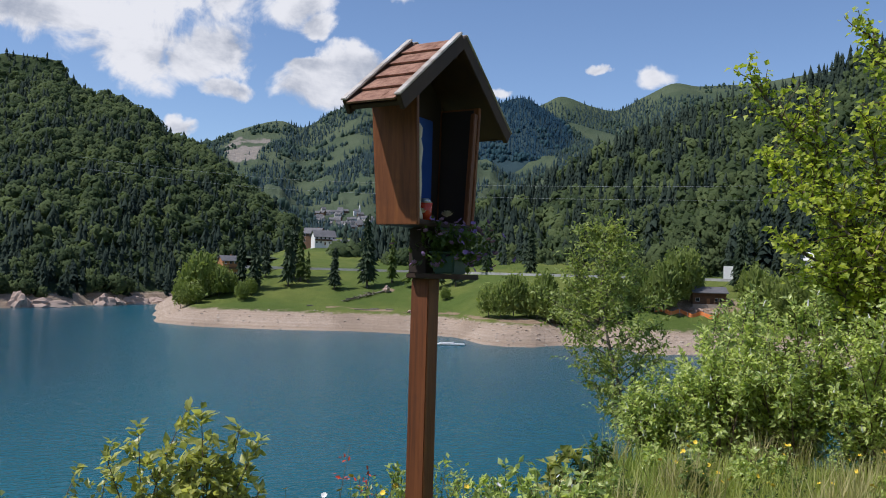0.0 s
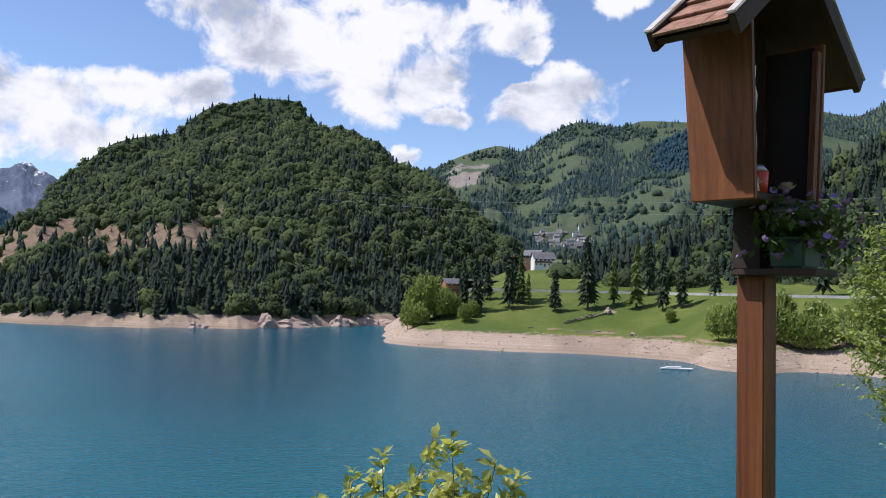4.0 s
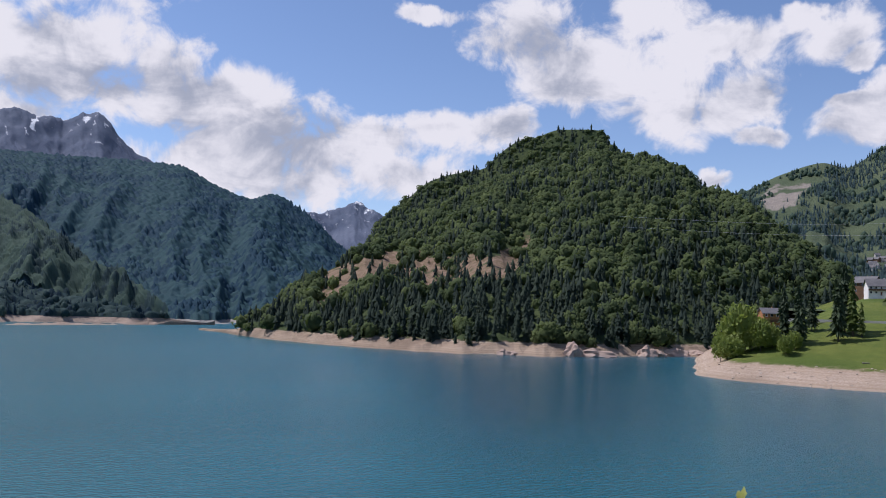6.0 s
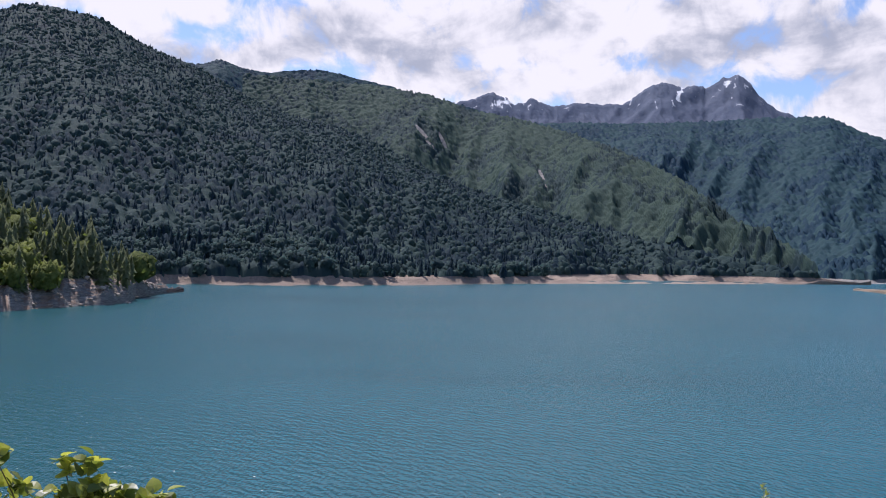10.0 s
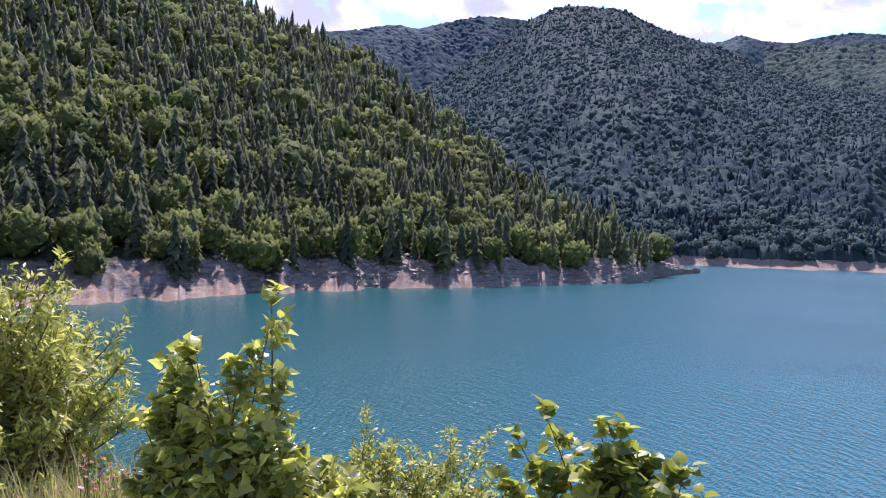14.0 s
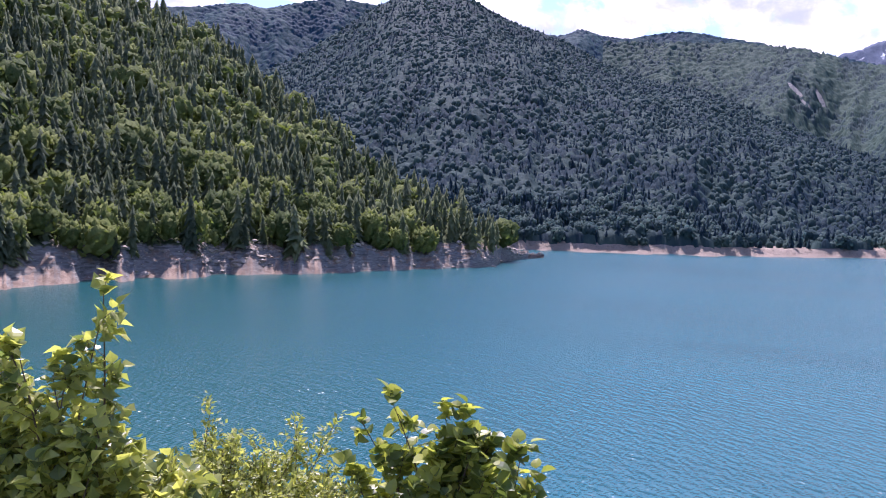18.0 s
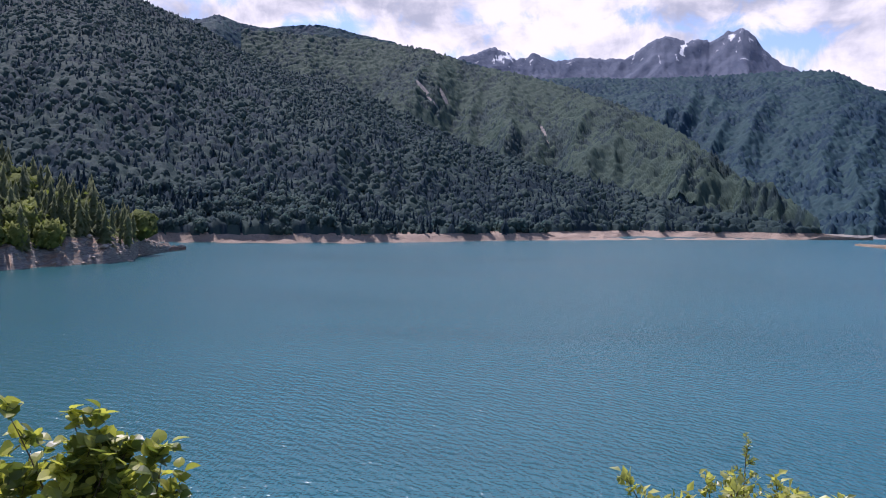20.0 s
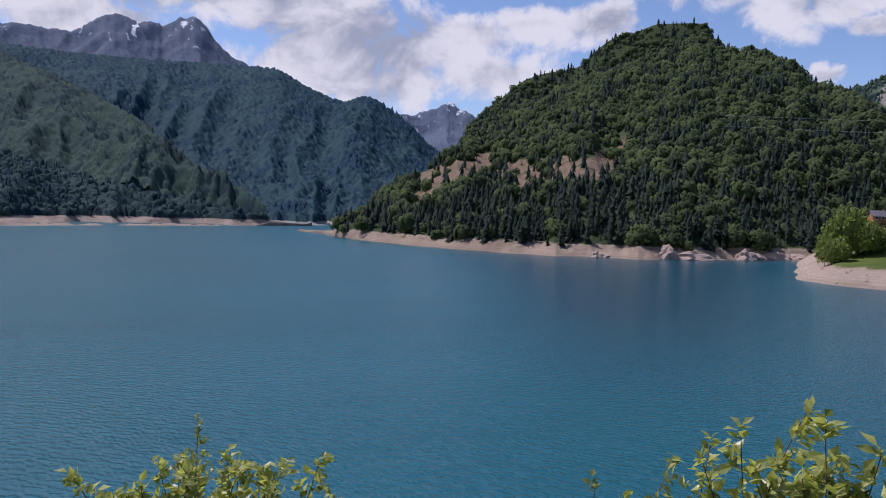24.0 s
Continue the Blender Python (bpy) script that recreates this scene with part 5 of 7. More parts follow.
for k, (az, r, h, wd) in enumerate(((17.4, 392, 15, 1.0), (16.8, 400, 20, 1.1), (16.1, 398, 21, 1.1), (15.5, 396, 16, 1.2), (15.0, 394, 13, 1.3), (14.3, 396, 12, 1.2), (13.5, 385, 9, 1.3), (17.0, 388, 10, 1.3), (16.4, 386, 9, 1.4), (15.9, 408, 18, 1.0), (14.9, 404, 15, 1.0), (13.0, 392, 8, 1.4),
                                    (-3.2, 322, 12, 1.2), (-4.0, 318, 15, 1.1), (-4.9, 319, 17, 1.0), (-5.8, 321, 13, 1.2), (-6.5, 318, 15, 1.05), (-7.4, 319, 12, 1.3), (-8.3, 318, 15, 1.1), (-9.1, 318, 12, 1.3), (-9.8, 320, 14, 1.0),
                                    (-10.7, 324, 14, 1.2), (-11.6, 323, 17, 1.0), (-12.4, 326, 15, 1.2), (-13.2, 330, 17, 1.0), (-14.1, 326, 16, 1.1), (-14.9, 326, 21, 1.0), (-15.7, 334, 20, 1.0), (-16.4, 340, 22, 1.0), (-20.5, 326, 19, 1.1), (-21.6, 322, 20, 1.1), (-22.6, 318, 19, 1.1), (-24, 318, 20, 1.2), (-26, 316, 20, 1.2), (-28, 316, 19, 1.2),
                                    (-0.2, 372, 7, 1.3), (-5.4, 330, 14, 1.1), (-7.0, 332, 15, 1.1), (-9.0, 332, 16, 1.1))):
    bank_tree("broad", "light green leafy tree on the lake bank", az, r, h * (0.9 + 0.05 * (k * 7 % 5)), k, wd * 0.76, "leafy trees on the lake bank")
for k, (az, r, h) in enumerate(((-9.4, 388, 31), (-19.7, 352, 34), (-17.0, 352, 24), (-12.0, 376, 28), (-6.0, 392, 26), (-3.0, 398, 24))):
    bank_tree("spruce", "tall dark spruce beside the lake road", az, r, h, k, 0.95, "spruces beside the road")


def build_log():
    """A felled spruce with its dry boughs on the meadow."""
    root = tagged(new("fallen_tree"), "fallen dead spruce with dry grey boughs on the meadow", "fallen tree")
    a, b = on_bank(6.8, 378, 0.3), on_bank(3.9, 394, 0.6)
    root.location = b
    d = a - b
    bm = bmesh.new()
    n = 10
    rings = []
    up, side = Vector((0, 0, 1)), d.normalized().cross(Vector((0, 0, 1)))
    for i in range(n + 1):
        t = i / n
        p, r = d * t, 0.45 * (1 - t) + 0.06
        rings.append([bm.verts.new(p + (side * math.cos(q / 7 * 6.283) + up * math.sin(q / 7 * 6.283)) * r) for q in range(7)])
    for p, q in zip(rings, rings[1:]):
        for i in range(7):
            bm.faces.new((p[i], p[(i + 1) % 7], q[(i + 1) % 7], q[i]))
    bm.faces.new(rings[0][::-1])
    bm.faces.new(rings[-1])
    part("trunk", bm_mesh("trunk", bm, DEADWOOD), root)
    r0 = np.random.default_rng(3)
    vs, fs = [], []
    for k in range(220):
        t = r0.uniform(0.25, 0.98)
        p = np.array(d * t)
        q = r0.normal(0, 1, 3) * np.array([1, 1, 0.6]) * (1.9 - t) + np.array(d.normalized()) * 1.2
        q[2] = abs(q[2]) * 0.8
        m = len(vs)
        s = r0.normal(0, 0.16, 3)
        vs += [p - s, p + s, p + q]
        fs.append((m, m + 1, m + 2))
    part("dry_boughs", tri_mesh("dry_boughs", vs, fs, [DEADWOOD]), root)
    rootplate = part("root_plate", ROCKS[2], root, "upturned earthy root plate")
    rootplate.matrix_basis = Matrix.Translation((0.3, 0, 0.8)) @ Matrix.Diagonal((1.3, 2.4, 1.9, 1))
    for k, (az, r, ln) in enumerate(((5.6, 363, 5), (5.0, 362, 6), (4.6, 364, 4), (3.6, 362, 3.5), (9.0, 372, 3))):
        lg = tagged(new("cut_log", box_mesh("cut_log", DEADWOOD, -ln / 2, ln / 2, -0.25, 0.25, -0.1, 0.4, bev=0.12)), "weathered cut log lying on the grass", "log", "cut logs on the meadow")
        lg.matrix_basis = Matrix.Translation(on_bank(az, r, 0.1)) @ pose(0, 0, 0, 0, 0, az + (-12, 8, 15, -5, 20)[k])


build_log()

# ---- the village on the mountain, and its church ----
rv = random.Random(8)


def on_valley(az, el):
    """A place on the far valley side, seen el degrees up."""
    V = np.linspace(0.02, 0.95, 400)
    x, y, z = valley.at(np.full(400, az), V)
    i = int(np.argmin(np.abs(np.degrees(np.arctan2(z - H, np.hypot(x, y))) - el)))
    return Vector((x[i], y[i], z[i]))


for k in range(36):
    az = 4.9 + rv.uniform(0, 3.9)
    w = rv.uniform(8, 13)
    house("village_house", "small white alpine house with a grey roof", on_valley(az, rv.uniform(2.9, 4.1)), az + rv.uniform(-40, 40), w, 8, rv.uniform(3, 5), 3.4, OLD_PLASTER if k % 3 else TIMBER, SLATE, 2, 3, "houses of the far village", False, 4, True)


def build_church():
    root = tagged(new("church"), "small white church with a pointed steeple in the village", "church")
    root.matrix_basis = Matrix.Translation(on_valley(6.05, 3.85)) @ pose(0, 0, 0, 0, 0, 20) @ Matrix.Diagonal((0.7, 0.7, 0.8, 1))
    part("nave", box_mesh("nave", PLASTER, -8, 6, -4, 4, -5, 8), root)
    bm = bmesh.new()
    gable(bm, 14, 8, 8.02, 4, 0.5, 0.3)
    bmesh.ops.translate(bm, verts=bm.verts, vec=(-1, 0, 0))
    part("roof", bm_mesh("roof", bm, SLATE), root)
    part("tower", box_mesh("tower", PLASTER, 6.01, 10, -2, 2, -5, 15), root)
    bm = bmesh.new()
    bmesh.ops.create_cone(bm, cap_ends=True, segments=8, radius1=2.7, radius2=0.05, depth=11, matrix=Matrix.Translation((8, 0, 20.5)))
    part("steeple", bm_mesh("steeple", bm, PLASTER), root)


build_church()


# ---- power lines across the bay ----
def wire(el_a, el_b, el_c):
    n = 60
    az = np.linspace(24, -36, n)
    e = knots([(24, el_a), (10, el_b), (-8, (el_b + el_c) / 2), (-36, el_c)], az)
    r = np.full(n, 420.0)
    x, y = polar(az, r)
    z = H + r * np.tan(np.radians(e))
    base = np.array([x[0], y[0], z[0]])
    ring = []
    for q in range(4):
        a = q * math.pi / 2
        xo, yo = polar(az, r + 0.035 * math.cos(a))
        ring.append(np.stack([xo, yo, z + 0.035 * math.sin(a)], 1))
    ring.append(ring[0])
    v = np.stack(ring, 1).reshape(-1, 3) - base
    ob = tagged(new("power_line", tri_mesh("power_line", v, grid_tris(n, 5), [STEEL])), "thin power cable strung high across the bay", "cable", "power cables across the bay")
    ob.location = base


wire(6.7, 6.1, 6.3)
wire(6.0, 5.4, 5.3)

# ---- loose stones along the shores: too many to count ----
def shore_stones(name, label, places, rng_, small, large):
    shapes = []
    for k in range(4):
        v = ICO_V * rng_.uniform(0.6, 1.25, (12, 1)) * np.array([1, 1, 0.6])
        shapes.append((v, ICO_F))
    n = len(places)
    size = small + (large - small) * rng_.uniform(0, 1, n) ** 4
    v, f, _ = spread(shapes, places, rng_.integers(0, 4, n), size, rng_.uniform(0, 6.28, n), rng_.uniform(0.8, 1.5, n))
    tagged(new(name, tri_mesh(name, v, f, [STONE])), label, "stones", kind="stuff")


rr = np.random.default_rng(21)
a = np.concatenate([rr.uniform(-24, 3, 1250), rr.uniform(3, 18.5, 250)])
t = rr.uniform(0, 24, 1500)
r = knots(SHORE, a) + t
x, y = polar(a, r)
shore_stones("beach_stones", "loose pale stones on the drawn-down beach", np.stack([x, y, bank_z(a, r)], 1), rr, 0.08, 0.7)
a = np.concatenate([rr.uniform(97, 128, 700), rr.uniform(114, 119, 260)])
r = knots(cape.foot, a) + rr.uniform(-1, 15, len(a))
dd = np.maximum(knots([(k[0], k[2]) for k in cape.crest], a), knots(cape.foot, a) + 2)
x, y, z = cape.at(a, (r - knots(cape.foot, a)) / (dd - knots(cape.foot, a)))
shore_stones("bank_rocks", "pale broken rocks along the steep shore", np.stack([x, y, np.maximum(z, 0) - 0.25], 1), rr, 0.25, 1.7)


# ---- the wayside shrine on its post ----
# dark stain; on the verge boards it stands for shade
WOOD_DARK = plain_material("dark_stain_and_shade_wood", (0.030, 0.015, 0.008), (0.065, 0.031, 0.015), 10.0, 0.7, 0.35, 0.003, (1.0, 1.0, 0.1))


def grain_material(name, dark, mid_, light, rough=0.6):
    """Stained boards: fine grain along z, broader streaks, and weather marks."""
    m, n = material(name)
    co = n.add("ShaderNodeTexCoord", 3)
    fine_ = n.noise(n.add("ShaderNodeMapping", 0, Vector=co, Scale=(60.0, 60.0, 2.2)), 1.0, 5.0, 0.65, 0.5)
    broad = n.noise(n.add("ShaderNodeMapping", 0, Vector=co, Scale=(11.0, 11.0, 0.8)), 1.0, 3.0, 0.55, 0.8)
    wear = n.noise(co, 5.0, 5.0, 0.65)
    col = n.ramp(n.math("MULTIPLY_ADD", fine_, 0.55, n.math("MULTIPLY", broad, 0.45)), [(0.34, dark), (0.50, mid_), (0.66, light)])
    col = n.mix(n.math("MULTIPLY", n.step(wear, 0.52, 0.72), 0.55), col, dark)
    finish(n, col, n.math("MULTIPLY_ADD", wear, 0.3, rough - 0.15), fine_, 0.5, 0.003)
    return m


# near-black brown that stands for the shade inside and below the box
BOX_SHADE = plain_material("box_shade_brown", (0.020, 0.012, 0.008), (0.035, 0.02, 0.012), 10.0, 0.8, 0.3, 0.003)
WOOD = grain_material("stained_larch", (0.085, 0.025, 0.006), (0.165, 0.050, 0.012), (0.23, 0.078, 0.020))
WOOD_FLAT = grain_material("stained_larch_board", (0.100, 0.030, 0.007), (0.195, 0.062, 0.014), (0.275, 0.096, 0.023))
WEATHERED = plain_material("weathered_grey_wood", (0.26, 0.22, 0.18), (0.62, 0.59, 0.55), 26.0, 0.85, 0.6, 0.004, (0.3, 0.3, 1.0))
SHINGLE = plain_material("brown_shingle", (0.16, 0.070, 0.042), (0.42, 0.235, 0.16), 150.0, 0.95, 1.0, 0.004)
BLUE = plain_material("blue_painted_panel", (0.015, 0.06, 0.30), (0.03, 0.10, 0.42), 6.0, 0.55, 0.2)
GREEN = plain_material("green_planter_plastic", (0.035, 0.080, 0.062), (0.06, 0.12, 0.095), 8.0, 0.5, 0.1)
RED = plain_material("red_candle_glass", (0.55, 0.05, 0.02), (0.7, 0.09, 0.03), 12.0, 0.25, 0.05)
CREAM = plain_material("cream_wax", (0.65, 0.55, 0.42), (0.75, 0.66, 0.52), 18.0, 0.6, 0.2)
PURPLE = plain_material("purple_petals", (0.20, 0.10, 0.30), (0.38, 0.24, 0.48), 40.0, 0.7, 0.2)
YELLOW = plain_material("yellow_petals", (0.75, 0.50, 0.02), (0.85, 0.62, 0.05), 40.0, 0.6, 0.2)
PINK = plain_material("pink_petals", (0.50, 0.16, 0.28), (0.62, 0.26, 0.38), 40.0, 0.6, 0.2)
SORREL = plain_material("sorrel_red", (0.26, 0.085, 0.06), (0.40, 0.16, 0.11), 40.0, 0.8, 0.2)
PALE = plain_material("white_petals", (0.72, 0.70, 0.66), (0.82, 0.80, 0.76), 40.0, 0.6, 0.2)


def taper(bm, lo, hi, z0, z1):
    """A block between two rectangles (x0, x1, y0, y1)."""
    a = [bm.verts.new((x, y, z0)) for x, y in ((lo[0], lo[2]), (lo[1], lo[2]), (lo[1], lo[3]), (lo[0], lo[3]))]
    b = [bm.verts.new((x, y, z1)) for x, y in ((hi[0], hi[2]), (hi[1], hi[2]), (hi[1], hi[3]), (hi[0], hi[3]))]
    bm.faces.new(a[::-1])
    bm.faces.new(b)
    for i in range(4):
        j = (i + 1) % 4
        bm.faces.new((a[i], a[j], b[j], b[i]))


def soften(bm, w=0.003):
    bmesh.ops.recalc_face_normals(bm, faces=bm.faces)
    bmesh.ops.bevel(bm, geom=list(bm.edges), offset=w, segments=2, affect="EDGES")


def board(name, mat, parent, lo, hi, z0, z1, label="", w=0.003):
    bm = bmesh.new()
    taper(bm, lo, hi, z0, z1)
    soften(bm, w)
    return part(name, bm_mesh(name, bm, mat), parent, label)


def build_shrine():
    X, Y = -0.075, 3.6
    zg = float(near_ground(X, Y))
    root = tagged(new("wayside_shrine"), "brown wooden wayside shrine with a shingled gable roof on a post", "shrine")
    root.matrix_basis = Matrix.Translation((X, Y, zg)) @ pose(0, 0, 0, 0, 0, -30.7)
    k = 24.0 - zg  # height of the flower shelf over the ground
    # local x looks out of the opening, y to its left-hand side seen from inside
    board("post", WOOD, root, (-0.0445, 0.0445, -0.0445, 0.0445), (-0.0445, 0.0445, -0.0445, 0.0445), -0.5, k - 0.022, "square stained larch post", 0.004)
    # shadow of the box above is put into this part's colour
    board("back_post", BOX_SHADE, root, (-0.052, 0.036, -0.058, 0.058), (-0.052, 0.036, -0.058, 0.058), k + 0.0005, k + 0.1945, "boxed back of the flower shelf, coloured dark for the box's shade")
    board("flower_shelf", WOOD_DARK, root, (-0.046, 0.215, -0.085, 0.085), (-0.046, 0.215, -0.085, 0.085), k - 0.021, k)
    b0, b1 = k + 0.195, k + 0.752
    x0, x1 = -0.085, 0.115     # floor of the box, front to back
    X0, X1 = -0.10, 0.12       # its top
    yl, yr, Yl, Yr = -0.26, 0.21, -0.30, 0.245
    t = 0.022
    board("box_floor", WOOD_DARK, root, (x0 + 0.002, x1 - 0.002, yl + t, yr - t), (x0 + 0.002, x1 - 0.002, yl + t, yr - t), b0 + 0.002, b0 + 0.024)
    for s, lo, hi in ((-1, (yl, yl + t), (Yl, Yl + t)), (1, (yr - t, yr), (Yr - t, Yr))):
        board("side_wall", WOOD_FLAT, root, (x0, x1, *lo), (X0, X1, *hi), b0, b1 - (0.03 if s < 0 else 0), "broad stained larch side board")
        a0, a1 = (lo[1] + 0.0015, hi[1] + 0.0015) if s < 0 else (lo[0] - 0.0065, hi[0] - 0.0065)
        # thin boards added to darken the inner walls as deep shade would
        board("shade_lining", BOX_SHADE, root, (x0 + 0.03, x1 - 0.026, a0, a0 + 0.005), (X0 + 0.03, X1 - 0.026, a1, a1 + 0.005), b0 + 0.026, b1 - 0.01, "", 0.001)
        a0, a1 = (lo[1] + 0.001, hi[1] + 0.001) if s < 0 else (lo[0] - 0.036, hi[0] - 0.036)
        if s > 0:
            board("door_jamb", WOOD_FLAT, root, (x1 - 0.024, x1 - 0.004, a0, a0 + 0.035), (X1 - 0.024, X1 - 0.004, a1, a1 + 0.035), b0 + 0.024, b1 - 0.03)
    # back wall up into the gable
    bm = bmesh.new()
    pts = [(yl + t, b0 + 0.025), (yr - t, b0 + 0.025), (Yr - t, k + 0.785), (0, k + 0.972), (Yl + t, k + 0.745)]
    a = [bm.verts.new((x0 + 0.002 if i < 2 else X0 + 0.002, y, z)) for i, (y, z) in enumerate(pts)]
    b = [bm.verts.new((x0 + 0.018 if i < 2 else X0 + 0.018, y, z)) for i, (y, z) in enumerate(pts)]
    bm.faces.new(a)
    bm.faces.new(b[::-1])
    for i in range(5):
        j = (i + 1) % 5
        bm.faces.new((a[i], b[i], b[j], a[j]))
    # back wall takes the painted shade colour too
    part("back_wall", bm_mesh("back_wall", bm, BOX_SHADE), root)
    # painted panel: a plain blue board with a pale upright shape
    pa = board("painted_panel", BLUE, root, (x0 + 0.0185, x0 + 0.026, yl + 0.05, yr - 0.085), (X0 + 0.0185, X0 + 0.026, Yl + 0.06, Yr - 0.10), b0 + 0.05, b1 - 0.06, "blue painted panel")
    # a plain carved figure before the panel
    bm = bmesh.new()
    rings = []
    for z, r in ((0.0, 0.030), (0.02, 0.028), (0.05, 0.019), (0.14, 0.022), (0.22, 0.017), (0.29, 0.023), (0.33, 0.013), (0.345, 0.017), (0.375, 0.018), (0.395, 0.006)):
        rings.append([bm.verts.new((math.cos(q * 0.5236) * r, math.sin(q * 0.5236) * r * 0.85, z)) for q in range(12)])
    for p, q in zip(rings, rings[1:]):
        for i in range(12):
            bm.faces.new((p[i], p[(i + 1) % 12], q[(i + 1) % 12], q[i]))
    bm.faces.new(rings[0][::-1])
    bm.faces.new(rings[-1])
    fig_mesh = bm_mesh("statuette", bm, CREAM, True)
    fig = tagged(new("statuette", fig_mesh), "slender pale carved statuette before the blue panel", "statuette")
    fig.matrix_basis = root.matrix_basis @ Matrix.Translation((0.072, yl + 0.056, b0 + 0.0245))
    # roof: two slopes of boards, shingles in courses, shade-coloured verge boards with weathered caps
    ridge, eave_y, eave_z = k + 1.0, 0.45, k + 0.655
    xa, xb = -0.106, 0.15
    sl = math.hypot(eave_y, ridge - eave_z)
    ang_ = math.atan2(ridge - eave_z, eave_y)
    for s in (-1, 1):
        # frame of a slope: u runs from the ridge to the eave, n stands off it
        u = Vector((0, s * math.cos(ang_), -math.sin(ang_)))
        nn = Vector((0, s * math.sin(ang_), math.cos(ang_)))
        m = Matrix((Vector((1, 0, 0)), u, nn)).transposed().to_4x4()
        m.translation = (0, 0, ridge)

        def slab(name, mat, ux0, ux1, uy0, uy1, n0, n1, label="", w=0.003):
            bm = bmesh.new()
            taper(bm, (ux0, ux1, uy0, uy1), (ux0, ux1, uy0, uy1), n0, n1)
            soften(bm, w)
            bmesh.ops.transform(bm, matrix=m, verts=bm.verts)
            return part(name, bm_mesh(name, bm, mat), root, label)

        slab("roof_board", WOOD_DARK, xa + 0.012, xb - 0.012, 0.006 if s > 0 else 0.0, sl - 0.01, -0.022, 0.0, "", 0.002)
        rows = 5
        step = (sl + 0.02) / rows
        rsh = random.Random(3 + s)
        for q in range(rows):
            cuts = [xa + 0.014, xa + 0.014 + (xb - xa - 0.028) * (0.36 if q % 2 else 0.68), xb - 0.014]
            for c0, c1 in zip(cuts, cuts[1:]):
                bm = bmesh.new()
                y0_, y1_ = q * step - (0.03 if q else 0.0), (q + 1) * step + rsh.uniform(-0.004, 0.004)
                lift = 0.002 + 0.008 * (q % 1)
                vs = []
                for yy, n0, n1 in ((y0_, 0.002, 0.008), (y1_, 0.014, 0.022)):
                    vs += [bm.verts.new((c0 + 0.0015, yy, n0)), bm.verts.new((c1 - 0.0015, yy, n0)), bm.verts.new((c1 - 0.0015, yy, n1)), bm.verts.new((c0 + 0.0015, yy, n1))]
                for f in ((0, 1, 2, 3), (7, 6, 5, 4), (0, 4, 5, 1), (1, 5, 6, 2), (2, 6, 7, 3), (3, 7, 4, 0)):
                    bm.faces.new([vs[i] for i in f])
                bmesh.ops.transform(bm, matrix=m, verts=bm.verts)
                part("shingle", bm_mesh("shingle", bm, SHINGLE), root)
        for c0, c1 in ((xb - 0.013, xb + 0.009), (xa - 0.009, xa + 0.013)):
            # same wood as the box, its shaded look put into a darker colour
            slab("verge_board", WOOD_DARK, c0, c1, -0.004 if s > 0 else 0.0, sl + 0.012, -0.034, 0.026, "larch verge board coloured dark for its shade", 0.003)
            slab("verge_cap", WEATHERED, c0 - 0.004, c1 + 0.004, 0.0, sl + 0.014, 0.0265, 0.036, "silvery weathered capping strip", 0.003)
        slab("eave_batten", WOOD_DARK, xa + 0.014, xb - 0.014, sl - 0.008, sl + 0.004, -0.02, 0.0, "", 0.002)
    slab_b = board("ridge_beam", WOOD_DARK, root, (xa + 0.02, xb - 0.03, -0.02, 0.02), (xa + 0.02, xb - 0.03, -0.012, 0.012), ridge - 0.075, ridge - 0.029)
    # planter with flowers, and things inside the box
    M = root.matrix_basis
    bm = bmesh.new()
    taper(bm, (0.072, 0.172, -0.062, 0.062), (0.064, 0.180, -0.072, 0.072), k + 0.001, k + 0.085)
    soften(bm, 0.008)
    planter = tagged(new("flower_planter"), "green plastic planter full of purple flowers on the shelf", "planter")
    planter.matrix_basis = M
    part("pot", bm_mesh("pot", bm, GREEN), planter)
    part("rim", box_mesh("rim", GREEN, 0.058, 0.186, -0.078, 0.078, k + 0.0855, k + 0.096, bev=0.004), planter)
    r0 = np.random.default_rng(12)
    vs, fs, fl = [], [], []
    for q in range(190):
        a0 = np.array([r0.uniform(0.062, 0.18), r0.uniform(-0.07, 0.07), k + 0.09])
        tip = a0 + np.array([r0.normal(0.06, 0.085) if q % 4 else r0.normal(-0.03, 0.04), r0.normal(-0.01, 0.085), r0.uniform(-0.07, 0.14)])
        for w_ in (np.array([0.0015, 0, 0]), np.array([0, 0.0015, 0])):
            n = len(vs)
            vs += [a0 - w_, a0 + w_, tip]
            fs.append((n, n + 1, n + 2))
        for e in range(7):
            p = a0 + (tip - a0) * r0.uniform(0.2, 1.0)
            d = r0.normal(0, 1, 3)
            d /= np.linalg.norm(d)
            sd = np.cross(d, [0, 0, 1])
            sd /= np.linalg.norm(sd) + 1e-6
            ln = r0.uniform(0.02, 0.04)
            n = len(vs)
            vs += [p, p + d * ln * 0.5 + sd * ln * 0.25, p + d * ln, p + d * ln * 0.5 - sd * ln * 0.25]
            fs += [(n, n + 1, n + 2), (n, n + 2, n + 3)]
        if q % 5 < 3:
            fl.append(tip)
    part("foliage", tri_mesh("foliage", vs, fs, [HERB], {"tint": np.full(len(vs), 0.45)}), planter)
    bloom = bloom_mesh("blossom", PURPLE, 0.0125, 6)
    for p in fl:
        part("blossom", bloom, planter, "", Matrix.Translation(p) @ pose(0, 0, 0, r0.uniform(-60, 60), r0.uniform(-60, 60), 0))
    # candle lamp, roses and a cream pot in the box
    zf = b0 + 0.024
    c = tagged(new("grave_candle"), "red glass candle lamp standing inside the shrine", "candle")
    c.matrix_basis = M @ Matrix.Translation((0.05, -0.10, zf))
